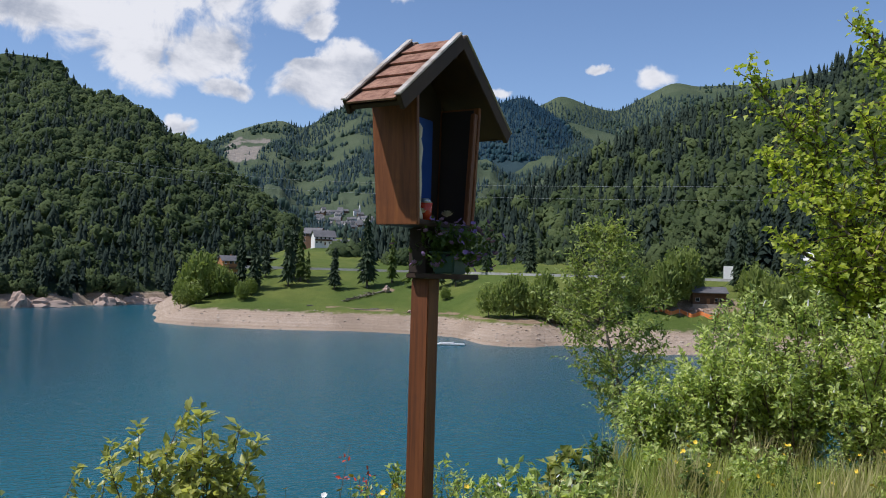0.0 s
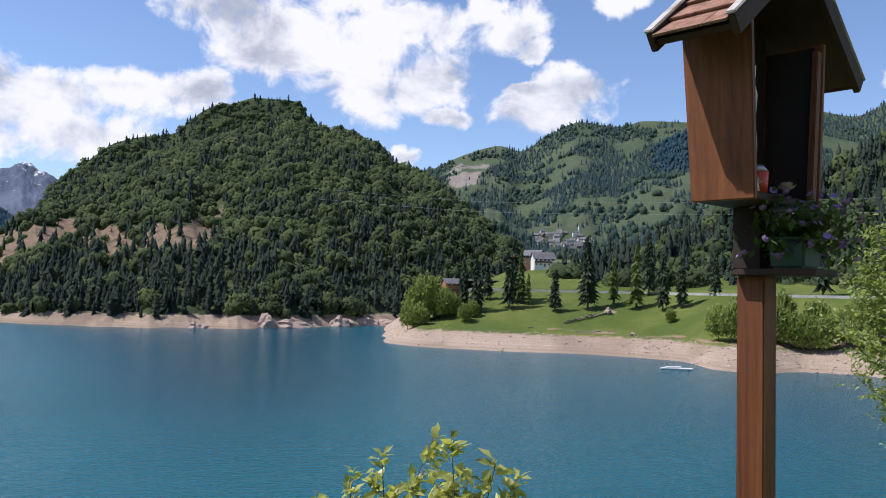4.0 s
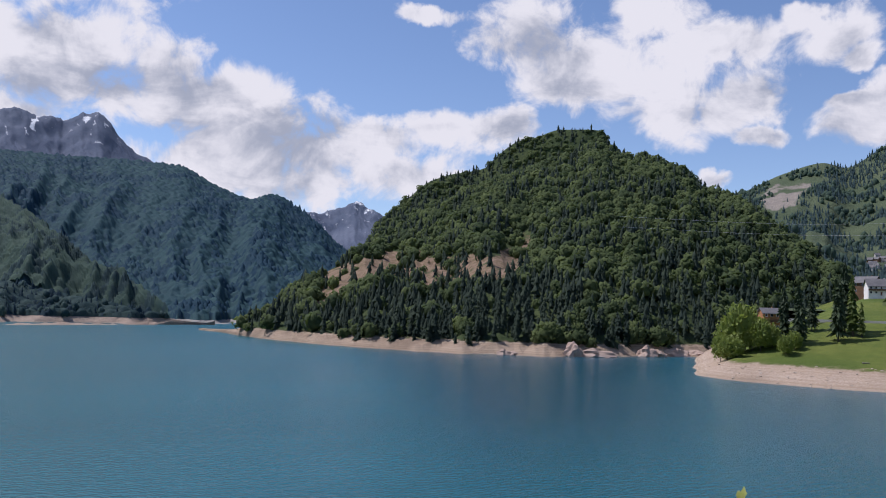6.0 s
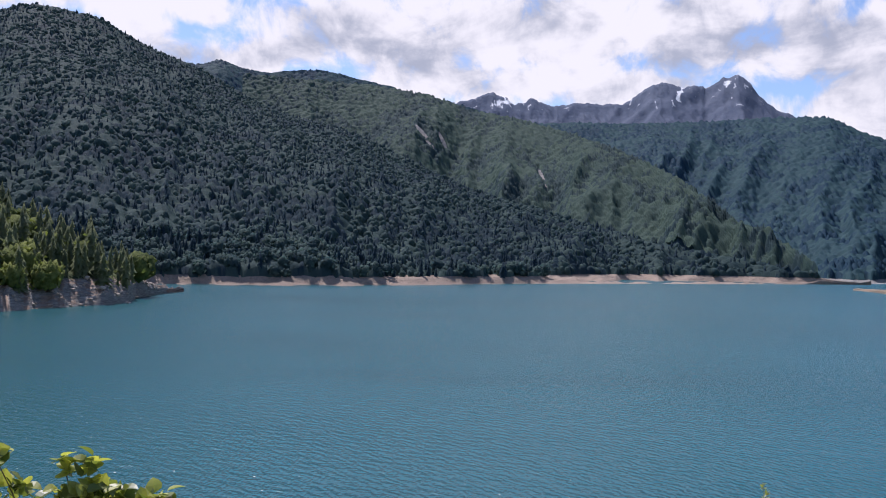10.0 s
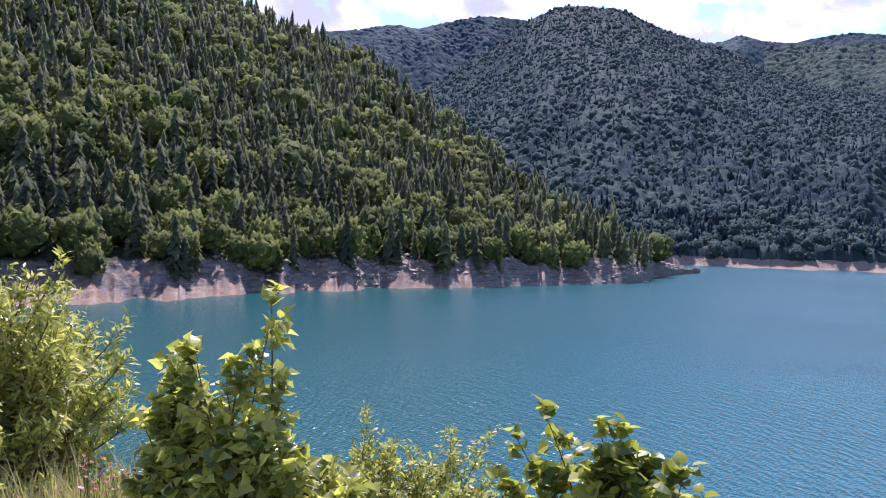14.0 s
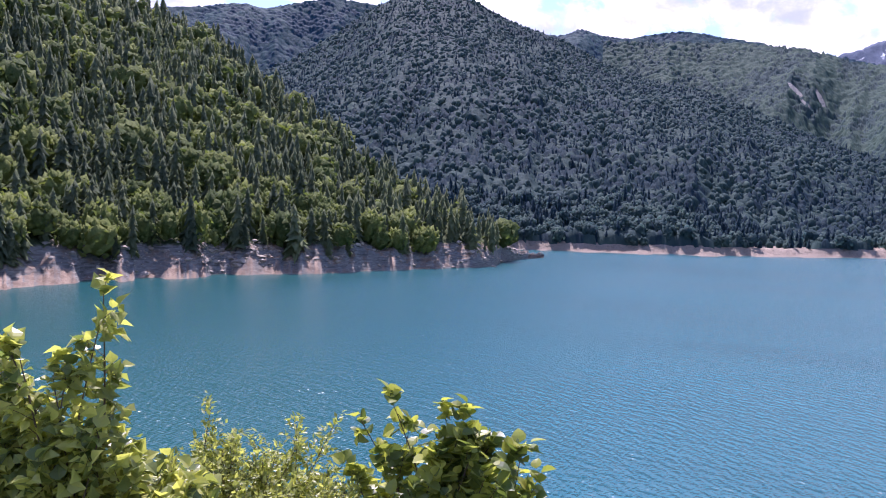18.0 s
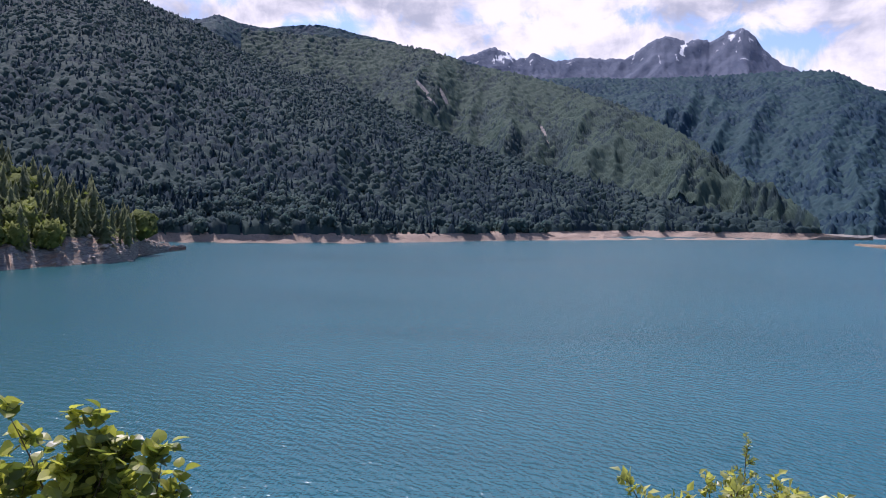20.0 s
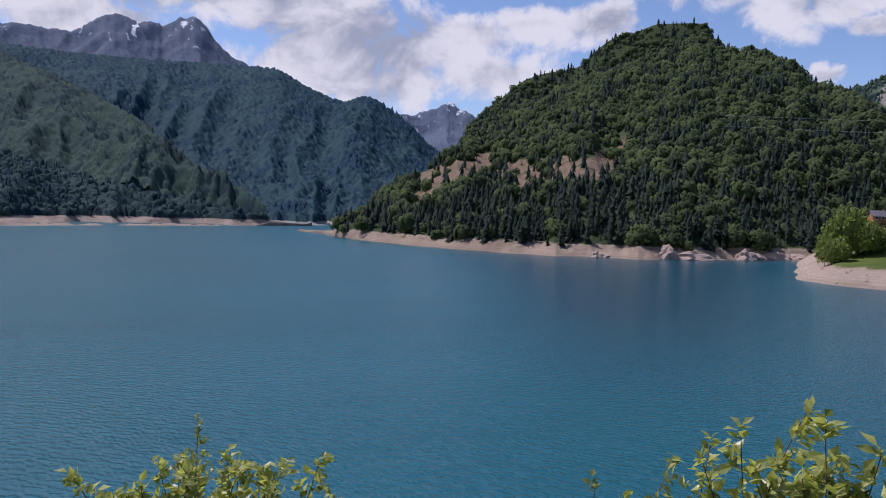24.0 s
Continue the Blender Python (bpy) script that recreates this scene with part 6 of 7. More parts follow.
    bm = bmesh.new()
    bmesh.ops.create_cone(bm, cap_ends=True, segments=20, radius1=0.026, radius2=0.032, depth=0.075, matrix=Matrix.Translation((0, 0, 0.038)))
    part("glass", bm_mesh("glass", bm, RED, True), c)
    bm = bmesh.new()
    bmesh.ops.create_cone(bm, cap_ends=True, segments=20, radius1=0.031, radius2=0.014, depth=0.02, matrix=Matrix.Translation((0, 0, 0.086)))
    part("lid", bm_mesh("lid", bm, STEEL, True), c)
    for (x, y, s, mt, lb) in ((0.07, -0.17, 0.024, CREAM, "faded cream silk rose inside the shrine"), (0.085, 0.02, 0.026, CREAM, "dried cream silk rose inside the shrine")):
        ob = tagged(new("silk_rose"), lb, "flower", "silk roses in the shrine")
        ob.matrix_basis = M @ Matrix.Translation((x, y, zf + s))
        for q in range(3):
            part("petals", bloom_mesh("petals", mt, s * (1.1 - 0.25 * q), 7, 0.7), ob, "", Matrix.Translation((0, 0, s * 0.35 * q)) @ pose(0, 0, 0, 0, 0, q * 25))


def bloom_mesh(name, mat, r, petals, cup=0.35):
    """An open flower of overlapping petals."""
    vs, fs = [], []
    for i in range(petals):
        a = i / petals * 6.283
        n = len(vs)
        for q, w, z in ((0.05, 0.0, 0.0), (0.6, 0.5, cup * 0.5), (1.0, 0.25, cup), (0.6, -0.5, cup * 0.5)):
            vs.append(((q * math.cos(a) - w * math.sin(a)) * r, (q * math.sin(a) + w * math.cos(a)) * r, z * r))
        fs += [(n, n + 1, n + 2), (n, n + 2, n + 3)]
    return tri_mesh(name, vs, fs, [mat])


HERB = leaf_material("herb_leaves", (0.05, 0.085, 0.02), (0.13, 0.19, 0.04), 0.35, 0.55, 20.0)
build_shrine()


# ---- shrubs, young trees, grass and flowers on the near bank ----
WILLOW = leaf_material("willow_leaves", (0.17, 0.20, 0.06), (0.50, 0.50, 0.15), 0.45, 0.36, 6.0, 0.5)
HAZEL = leaf_material("hazel_leaves", (0.14, 0.18, 0.055), (0.54, 0.53, 0.15), 0.46, 0.36, 6.0, 0.5)
MAPLE = leaf_material("maple_leaves", (0.26, 0.33, 0.045), (0.52, 0.55, 0.085), 0.5, 0.5, 3.0, 0.4)
ALDER = leaf_material("alder_leaves", (0.16, 0.21, 0.06), (0.38, 0.43, 0.13), 0.45, 0.45, 6.0, 0.45)
GRASS = leaf_material("grass_blades", (0.19, 0.25, 0.055), (0.46, 0.47, 0.13), 0.42, 0.6, 3.0, 0.3)
SALLOW = leaf_material("sallow_leaves", (0.194, 0.268, 0.085), (0.593, 0.650, 0.228), 0.48, 0.36, 6.0, 0.5)
STRAW = leaf_material("straw_grass", (0.26, 0.25, 0.09), (0.52, 0.46, 0.22), 0.35, 0.6, 3.0, 0.3)
FRESH = leaf_material("fresh_grass", (0.17, 0.25, 0.045), (0.36, 0.44, 0.09), 0.4, 0.6, 3.0, 0.3)
ROUND_LEAF = leaf_material("round_hazel_leaves", (0.120, 0.162, 0.042), (0.504, 0.504, 0.108), 0.42, 0.42, 6.0, 0.5)
TWIG = plain_material("brown_twigs", (0.08, 0.055, 0.035), (0.16, 0.11, 0.07), 30.0, 0.85, 0.4, 0.002)


def leaf_shape(length, width, belly=0.45, fold=0.25, droop=0.2):
    """A leaf along +x, folded on its midrib, with its tip drooping."""
    z = -droop * belly * belly * length
    w = width / 2
    v = [(0, 0, 0), (belly * length, 0, z), (belly * length * 0.9, w, z + fold * w), (belly * length * 0.9, -w, z + fold * w), (length, 0, -droop * length)]
    return np.array(v), np.array([(0, 1, 2), (0, 3, 1), (1, 4, 2), (1, 3, 4)])


def wide_leaf(length, width, outline, fold=0.25, droop=0.25):
    """A broad leaf along +x: outline gives its half widths from base to tip."""
    n = len(outline)
    v, f = [(0, 0, 0)], []
    for i, q in enumerate(outline):
        x = (i + 0.7) / (n + 0.7) * length
        z, w = -droop * length * (x / length) ** 2, q * width / 2
        v += [(x, 0, z), (x, w, z + fold * w), (x, -w, z + fold * w)]
    v.append((length, 0, -droop * length))
    e = len(v) - 1
    f += [(0, 1, 2), (0, 3, 1), (e - 3, e, e - 2), (e - 3, e - 1, e)]
    for i in range(n - 1):
        a, b = 1 + 3 * i, 4 + 3 * i
        f += [(a, b, b + 1), (a, b + 1, a + 1), (a, a + 2, b + 2), (a, b + 2, b)]
    return np.array(v), np.array(f)


def tube(vs, fs, pts, r0, r1, sides=5):
    base = len(vs)
    pts = [np.asarray(p, float) for p in pts]
    for i, p in enumerate(pts):
        d = pts[min(i + 1, len(pts) - 1)] - pts[max(i - 1, 0)]
        d = d / (np.linalg.norm(d) + 1e-9)
        a = np.cross(d, [0.3, 0.9, 0.1])
        a /= np.linalg.norm(a) + 1e-9
        b = np.cross(d, a)
        r = r0 + (r1 - r0) * i / (len(pts) - 1)
        for q in range(sides):
            t = q / sides * 6.283
            vs.append(p + (a * math.cos(t) + b * math.sin(t)) * r)
    for i in range(len(pts) - 1):
        for q in range(sides):
            a, b = base + i * sides + q, base + i * sides + (q + 1) % sides
            fs.extend([(a, b, b + sides), (a, b + sides, a + sides)])


def place_leaves(shape, pos, along, up, size):
    """Leaves at pos, pointing along, with their faces towards up."""
    v, f = shape
    x = along / (np.linalg.norm(along, axis=1, keepdims=True) + 1e-9)
    y = np.cross(up, x)
    y /= np.linalg.norm(y, axis=1, keepdims=True) + 1e-9
    z = np.cross(x, y)
    P = pos[:, None, :] + size[:, None, None] * (v[None, :, 0:1] * x[:, None] + v[None, :, 1:2] * y[:, None] + v[None, :, 2:3] * z[:, None])
    F = f[None] + (np.arange(len(pos)) * len(v))[:, None, None]
    return P.reshape(-1, 3), F.reshape(-1, 3)


def bend(p, d, length, n, rng_, lift=0.0, wander=0.15):
    """A path of n steps from p along d."""
    pts, d = [np.array(p, float)], np.array(d, float) / np.linalg.norm(d)
    for i in range(n):
        d = d + rng_.normal(0, wander, 3) + np.array([0, 0, lift])
        d /= np.linalg.norm(d)
        pts.append(pts[-1] + d * length / n)
    return pts


def shrub(name, label, base, targets, shape, mat, seed, twigs=10, leaves=9, twig_len=0.35, thick=0.012, wander=0.12, up=0.25, category="shrub", bark=None, start=0.25, spread_out=0.9, tint=0.5, trunk=False, loose=0.12, single=False, catkins=0):
    """A shrub whose stems rise from base to each of targets and branch into leafy twigs."""
    r0 = np.random.default_rng(seed)
    base = np.array(base, float)
    root = tagged(new(name), label, category)
    root.location = base
    stems = []
    tvs, tfs = [], []
    lp, la, lu, lt = [], [], [], []
    for tg in targets:
        tg = np.array(tg, float) - base
        s = r0.normal(0, 0.05, 3) * np.array([1, 1, 0]) * (0 if trunk else 1.5)
        n = 9
        pts = []
        bow = r0.normal(0, 0.06, 3) * np.linalg.norm(tg)
        for i in range(n + 1):
            t = i / n
            p = s * (1 - t) + tg * t + bow * math.sin(math.pi * t)
            p[2] = s[2] + (tg[2] - s[2]) * (t ** (0.85))
            pts.append(p)
        vs, fs = [], []
        tube(vs, fs, pts, thick, thick * 0.25)
        stems.append((vs, fs))
        for k in range(twigs):
            t = start + (1 - start) * (k + r0.uniform(0, 1)) / twigs
            i = min(int(t * n), n - 1)
            p = pts[i] + (pts[i + 1] - pts[i]) * (t * n - i)
            ax = (pts[i + 1] - pts[i]) / np.linalg.norm(pts[i + 1] - pts[i])
            d = r0.normal(0, 1, 3)
            d -= ax * d.dot(ax)
            d /= np.linalg.norm(d)
            d = d * spread_out + ax * 0.55 + np.array([0, 0, up])
            ln = twig_len * r0.uniform(0.5, 1.15) * (1.1 - 0.75 * t)
            if t > 0.93:
                d, ln = ax + d * 0.3, twig_len * 0.35
            tw = bend(p, d, ln, 5, r0, 0.03, wander)
            tube(tvs, tfs, tw, thick * 0.22, thick * 0.08, 3)
            c = leaves
            for q in range(c):
                u = (q + 0.7) / c
                j = min(int(u * 5), 4)
                pp = tw[j] + (tw[j + 1] - tw[j]) * (u * 5 - j)
                td = (tw[j + 1] - tw[j]) / (np.linalg.norm(tw[j + 1] - tw[j]) + 1e-9)
                sd = np.cross(td, r0.normal(0, 1, 3))
                sd /= np.linalg.norm(sd) + 1e-9
                lp.append(pp + r0.normal(0, loose * 0.1, 3))
                la.append(td * 0.6 + sd * 0.9 + np.array([0, 0, r0.uniform(-0.25, 0.35)]))
                lu.append(np.array([0, 0, 1.0]) + r0.normal(0, 0.55, 3))
                lt.append(tint + r0.normal(0, 0.45))
    lp, la, lu = np.array(lp), np.array(la), np.array(lu)
    P, F = place_leaves(shape, lp, la, lu, r0.uniform(0.65, 1.2, len(lp)))
    for sv, sf in stems:
        part("limb" if trunk else "stem", tri_mesh("stem", sv, sf, [bark or TWIG], None, True), root)
    part("fine_branching", tri_mesh("fine_branching", tvs, tfs, [TWIG], None, True), root)["kind"] = "stuff"
    tints = np.clip(np.repeat(lt, len(shape[0])), 0, 1)
    if catkins:
        cv, cf = [], []
        for q in r0.choice(len(lp), catkins, replace=False):
            tip = lp[q] + np.array([r0.normal(0, 0.015), r0.normal(0, 0.015), r0.uniform(0.05, 0.085)])
            tube(cv, cf, [lp[q], lp[q] * 0.5 + tip * 0.5, tip], 0.010, 0.003, 5)
        part("catkins", tri_mesh("catkins", cv, cf, [PALE], None, True), root, "fluffy white seed catkins")["kind"] = "stuff"
    own = 300 if single else 0
    nv, nf = len(shape[0]), len(shape[1])
    if len(lp) > own:
        part("foliage", tri_mesh("foliage", P[own * nv:], F[own * nf:] - own * nv, [mat], {"tint": tints[own * nv:]}), root)["kind"] = "stuff"
    for q in range(min(own, len(lp))):
        mid_ = P[q * nv]
        part("leaf", tri_mesh("leaf", P[q * nv:(q + 1) * nv] - mid_, shape[1], [mat], {"tint": tints[q * nv:(q + 1) * nv]}), root, "", Matrix.Translation(mid_))
    return root


LANCE = leaf_shape(0.062, 0.021, 0.45, 0.2, 0.15)
OVAL = leaf_shape(0.055, 0.034, 0.5, 0.3, 0.2)
ROUND = wide_leaf(0.070, 0.066, (0.85, 1.0, 0.7))
LOBED = leaf_shape(0.075, 0.065, 0.42, 0.35, 0.3)
LEAF5 = wide_leaf(0.052, 0.052, (0.75, 1.0, 0.45), 0.35, 0.35)
SMALL = leaf_shape(0.028, 0.013, 0.5, 0.2, 0.1)
OVAL_LARGE = leaf_shape(0.078, 0.044, 0.5, 0.3, 0.2)
SALLOW_LEAF = leaf_shape(0.062, 0.030, 0.48, 0.3, 0.2)
NEAT = leaf_shape(0.038, 0.018, 0.5, 0.2, 0.1)


def young_tree(name, label, leader, reach, shape, mat, seed, limbs=26, twigs=9, leaves=9, thick=0.022, low=0.18, rise=0.45, twig_len=0.28, tint=0.5):
    """A slender tree: a leader through the given points, limbs all the way up it, and leafy twigs on the limbs. reach: (share of the height, limb length)."""
    r0 = np.random.default_rng(seed)
    base = np.array(leader[0], float)
    pts = [np.array(p, float) - base for p in leader]
    root = tagged(new(name), label, "tree")
    root.location = base
    vs, fs = [], []
    tube(vs, fs, pts, thick, thick * 0.2, 7)
    part("trunk", tri_mesh("trunk", vs, fs, [BARK], None, True), root)
    tvs, tfs, lp, la, lu, lt = [], [], [], [], [], []
    n = len(pts) - 1
    for k in range(limbs):
        t = low + (1 - low) * (k + r0.uniform(0, 1)) / limbs
        i = min(int(t * n), n - 1)
        p = pts[i] + (pts[i + 1] - pts[i]) * (t * n - i)
        a = k * 2.4 + r0.uniform(-0.5, 0.5)
        ln = float(np.interp(t, *zip(*reach))) * r0.uniform(0.6, 1.15)
        limb = bend(p, (math.cos(a), math.sin(a), rise + 0.9 * max(0, t - 0.75) * 3), ln, 6, r0, 0.03, 0.12)
        lv, lf = [], []
        tube(lv, lf, limb, thick * 0.32 * (1.1 - 0.7 * t), thick * 0.07, 4)
        part("limb", tri_mesh("limb", lv, lf, [BARK], None, True), root)
        for q in range(twigs):
            u = 0.2 + 0.8 * (q + r0.uniform(0, 1)) / twigs
            j = min(int(u * 6), 5)
            pp = limb[j] + (limb[j + 1] - limb[j]) * (u * 6 - j)
            ax = limb[j + 1] - limb[j]
            d = ax / np.linalg.norm(ax) * 0.8 + r0.normal(0, 0.6, 3) + np.array([0, 0, 0.1])
            tw = bend(pp, d, twig_len * r0.uniform(0.5, 1.1), 4, r0, -0.02, 0.15)
            tube(tvs, tfs, tw, thick * 0.07, thick * 0.03, 3)
            for w in range(leaves):
                e = (w + 0.7) / leaves
                j2 = min(int(e * 4), 3)
                lp.append(tw[j2] + (tw[j2 + 1] - tw[j2]) * (e * 4 - j2) + r0.normal(0, 0.008, 3))
                td = tw[j2 + 1] - tw[j2]
                la.append(td / (np.linalg.norm(td) + 1e-9) * 0.6 + r0.normal(0, 0.6, 3))
                lu.append(np.array([0, 0, 1.0]) + r0.normal(0, 0.6, 3))
                lt.append(tint + r0.normal(0, 0.35))
    P, F = place_leaves(shape, np.array(lp), np.array(la), np.array(lu), r0.uniform(0.65, 1.2, len(lp)))
    part("fine_branching", tri_mesh("fine_branching", tvs, tfs, [TWIG], None, True), root)["kind"] = "stuff"
    part("foliage", tri_mesh("foliage", P, F, [mat], {"tint": np.clip(np.repeat(lt, len(shape[0])), 0, 1)}), root)["kind"] = "stuff"
    return root


def fan(rng_, cx, cy, wx, wy, z0, z1, n, round_=0.6):
    """Tips of stems over an oval, lower at the rim."""
    out = []
    for k in range(n):
        a, q = rng_.uniform(0, 6.283), math.sqrt(rng_.uniform(0, 1))
        out.append((cx + wx * q * math.cos(a), cy + wy * q * math.sin(a), z1 - (z1 - z0) * round_ * q * q - rng_.uniform(0, 0.18) * (z1 - z0)))
    return out


def foot(x, y, dz=-0.03):
    return (x, y, float(near_ground(x, y)) + dz)


rg = np.random.default_rng(77)
# beside the shrine, low towards the lake
shrub("young_willow", "young willow shrub with pale grey-green leaves on the bank", foot(-1.45, 4.95),
      fan(rg, -1.45, 4.88, 0.52, 0.35, 22.4, 23.0, 24) + [(-1.36, 4.79, 23.18), (-1.52, 5.1, 23.17), (-1.7, 4.75, 23.05), (-1.15, 4.85, 23.07), (-1.05, 4.9, 23.0), (-1.85, 4.7, 22.9)],
      OVAL_LARGE, WILLOW, 1, 14, 9, 0.19, 0.008, tint=0.7)
shrub("low_willow", "low willow shrub on the steep bank", foot(-3.5, 3.2), fan(rg, -3.5, 3.2, 0.45, 0.62, 22.4, 22.86, 40) + [(-3.24, 3.61, 22.82), (-3.8, 2.7, 22.8), (-3.3, 3.45, 22.78)],
      OVAL, WILLOW, 2, 15, 12, 0.20, 0.008, tint=0.65)
shrub("low_willow", "low willow shrub on the steep bank", foot(-2.4, 4.6), fan(rg, -2.3, 4.7, 0.45, 0.4, 22.0, 22.75, 10) + [(-2.13, 4.97, 22.78), (-1.95, 5.0, 22.9)],
      OVAL, WILLOW, 3, 13, 10, 0.22, 0.008, tint=0.6)
shrub("round_leaved_shrub", "hazel shrub with large round yellow-green leaves", foot(-4.0, 0.25),
      fan(rg, -4.02, 0.26, 0.22, 0.52, 22.6, 23.05, 30) + [(-3.96, 0.01, 23.18), (-4.04, 0.36, 23.13), (-4.1, 0.62, 22.95), (-3.95, -0.12, 23.05), (-4.05, 0.25, 23.1)],
      ROUND, ROUND_LEAF, 4, 13, 6, 0.20, 0.007, tint=0.45, start=0.25, single=True)
shrub("fine_leaved_shrub", "bushy shrub with very small leaves", foot(-4.1, -0.75), fan(rg, -4.0, -0.66, 0.36, 0.62, 22.35, 22.92, 46, 0.45) + [(-4.02, -0.92, 23.02), (-4.1, -0.5, 22.95), (-4.2, -0.35, 22.93)],
      NEAT, WILLOW, 5, 22, 14, 0.22, 0.006, tint=0.45)
shrub("young_sycamore", "young sycamore sapling with lobed yellow-green leaves", foot(-2.7, -0.75),
      fan(rg, -2.68, -0.74, 0.16, 0.28, 22.75, 23.45, 24, 0.5) + fan(rg, -2.72, -1.0, 0.14, 0.18, 22.9, 23.5, 16) + fan(rg, -2.78, -0.46, 0.18, 0.22, 22.65, 23.25, 18) + fan(rg, -2.7, -0.28, 0.14, 0.14, 22.5, 22.95, 10) + [(-2.77, -0.66, 23.72), (-2.76, -0.67, 23.6), (-2.6, -0.9, 23.56), (-2.62, -0.86, 23.5), (-2.7, -0.74, 23.5)],
      LEAF5, HAZEL, 6, 16, 10, 0.20, 0.008, tint=0.5)
shrub("willow_bush", "large dense willow bush with narrow shining leaves", foot(-3.5, -2.9),
      fan(rg, -3.45, -2.95, 0.75, 0.75, 22.7, 23.75, 46, 0.75) + fan(rg, -3.3, -2.55, 0.5, 0.45, 22.3, 23.0, 22) + [(-3.05, -3.18, 23.85), (-3.7, -2.68, 23.73), (-3.3, -3.0, 23.75), (-3.9, -2.45, 23.35), (-3.75, -2.3, 23.2)],
      LANCE, WILLOW, 7, 28, 15, 0.36, 0.012, tint=0.6)
shrub("willow_bush", "tall dense willow bush at the verge", foot(-2.9, -3.9), fan(rg, -2.9, -3.9, 0.7, 0.7, 22.9, 23.95, 36, 0.7) + fan(rg, -2.8, -3.4, 0.6, 0.45, 22.35, 23.2, 26) + [(-3.0, -3.8, 24.1)],
      LANCE, WILLOW, 8, 26, 15, 0.40, 0.012, tint=0.6)
shrub("willow_bush", "dense willow bush behind the verge", foot(-4.3, -4.2), fan(rg, -4.3, -4.2, 0.9, 0.8, 22.6, 23.9, 24, 0.6), LANCE, WILLOW, 10, 20, 12, 0.42, 0.012, tint=0.55)
shrub("rowan_seedling", "rowan seedling with feathered leaves among the low willows", foot(-3.5, 3.12), [(-3.56, 3.16, 22.99)], SMALL, HAZEL, 11, 14, 20, 0.26, 0.007, 0.06, 0.35, start=0.55, tint=0.35, loose=0.02)
# right of the shrine
young_tree("young_alder", "slender young alder tree leaning over the bank", [(2.28, 9.7, 21.5), (2.2, 9.7, 22.2), (2.07, 9.72, 22.8), (1.92, 9.75, 23.4), (1.86, 9.78, 23.9), (1.9, 9.8, 24.5)],
           [(0.0, 0.5), (0.3, 0.85), (0.55, 0.8), (0.75, 0.5), (0.9, 0.34), (1.0, 0.2)], SALLOW_LEAF, ALDER, 9, 48, 15, 12, 0.030, 0.22, 0.35, 0.30, 0.5)
for k, (x, y, z0, z1, wx, wy, n) in enumerate(((2.75, 8.1, 22.5, 23.55, 0.5, 0.5, 26), (3.35, 7.9, 22.6, 23.85, 0.6, 0.6, 30), (3.95, 7.5, 22.6, 23.85, 0.6, 0.6, 30), (4.5, 7.0, 22.5, 23.6, 0.7, 0.6, 26), (3.2, 8.9, 22.3, 23.9, 0.7, 0.6, 22), (5.2, 6.6, 22.5, 23.7, 0.7, 0.7, 22), (2.2, 8.6, 22.0, 22.95, 0.45, 0.4, 16))):
    shrub("willow_bush", "leafy willow bush with silvery leaf undersides on the verge", foot(x, y), fan(rg, x, y, wx, wy, z0, z1 + 0.15, n, 0.65), SALLOW_LEAF, SALLOW, 20 + k, 25, 15, 0.42, 0.012, tint=0.55, start=0.1, catkins=45)
shrub("field_maple", "broad maple tree with bright yellow-green foliage", (5.6, 8.6, 22.2),
      [(4.3, 8.5, 26.6), (3.3, 8.9, 26.15), (3.5, 8.8, 25.2), (3.7, 8.75, 24.4), (4.9, 8.1, 26.9), (4.4, 8.6, 25.6), (4.6, 8.3, 24.9), (5.2, 8.0, 26.0), (4.1, 8.7, 24.0), (5.6, 8.2, 27.4), (5.0, 8.6, 25.3), (3.9, 8.8, 25.8), (5.4, 7.9, 25.0), (4.6, 8.4, 26.2), (4.9, 8.0, 24.2), (6.2, 8.0, 26.4), (5.9, 7.7, 25.2)],
      LOBED, MAPLE, 40, 60, 18, 0.95, 0.05, 0.14, 0.05, "tree", BARK, 0.3, 1.1, 0.55, True, 0.5)
shrub("leafy_herb", "leafy herb clump at the edge of the bank", foot(0.95, 5.9), fan(rg, 0.95, 5.9, 0.18, 0.15, 22.4, 22.85, 9), LOBED, HAZEL, 60, 6, 5, 0.16, 0.006, tint=0.4)


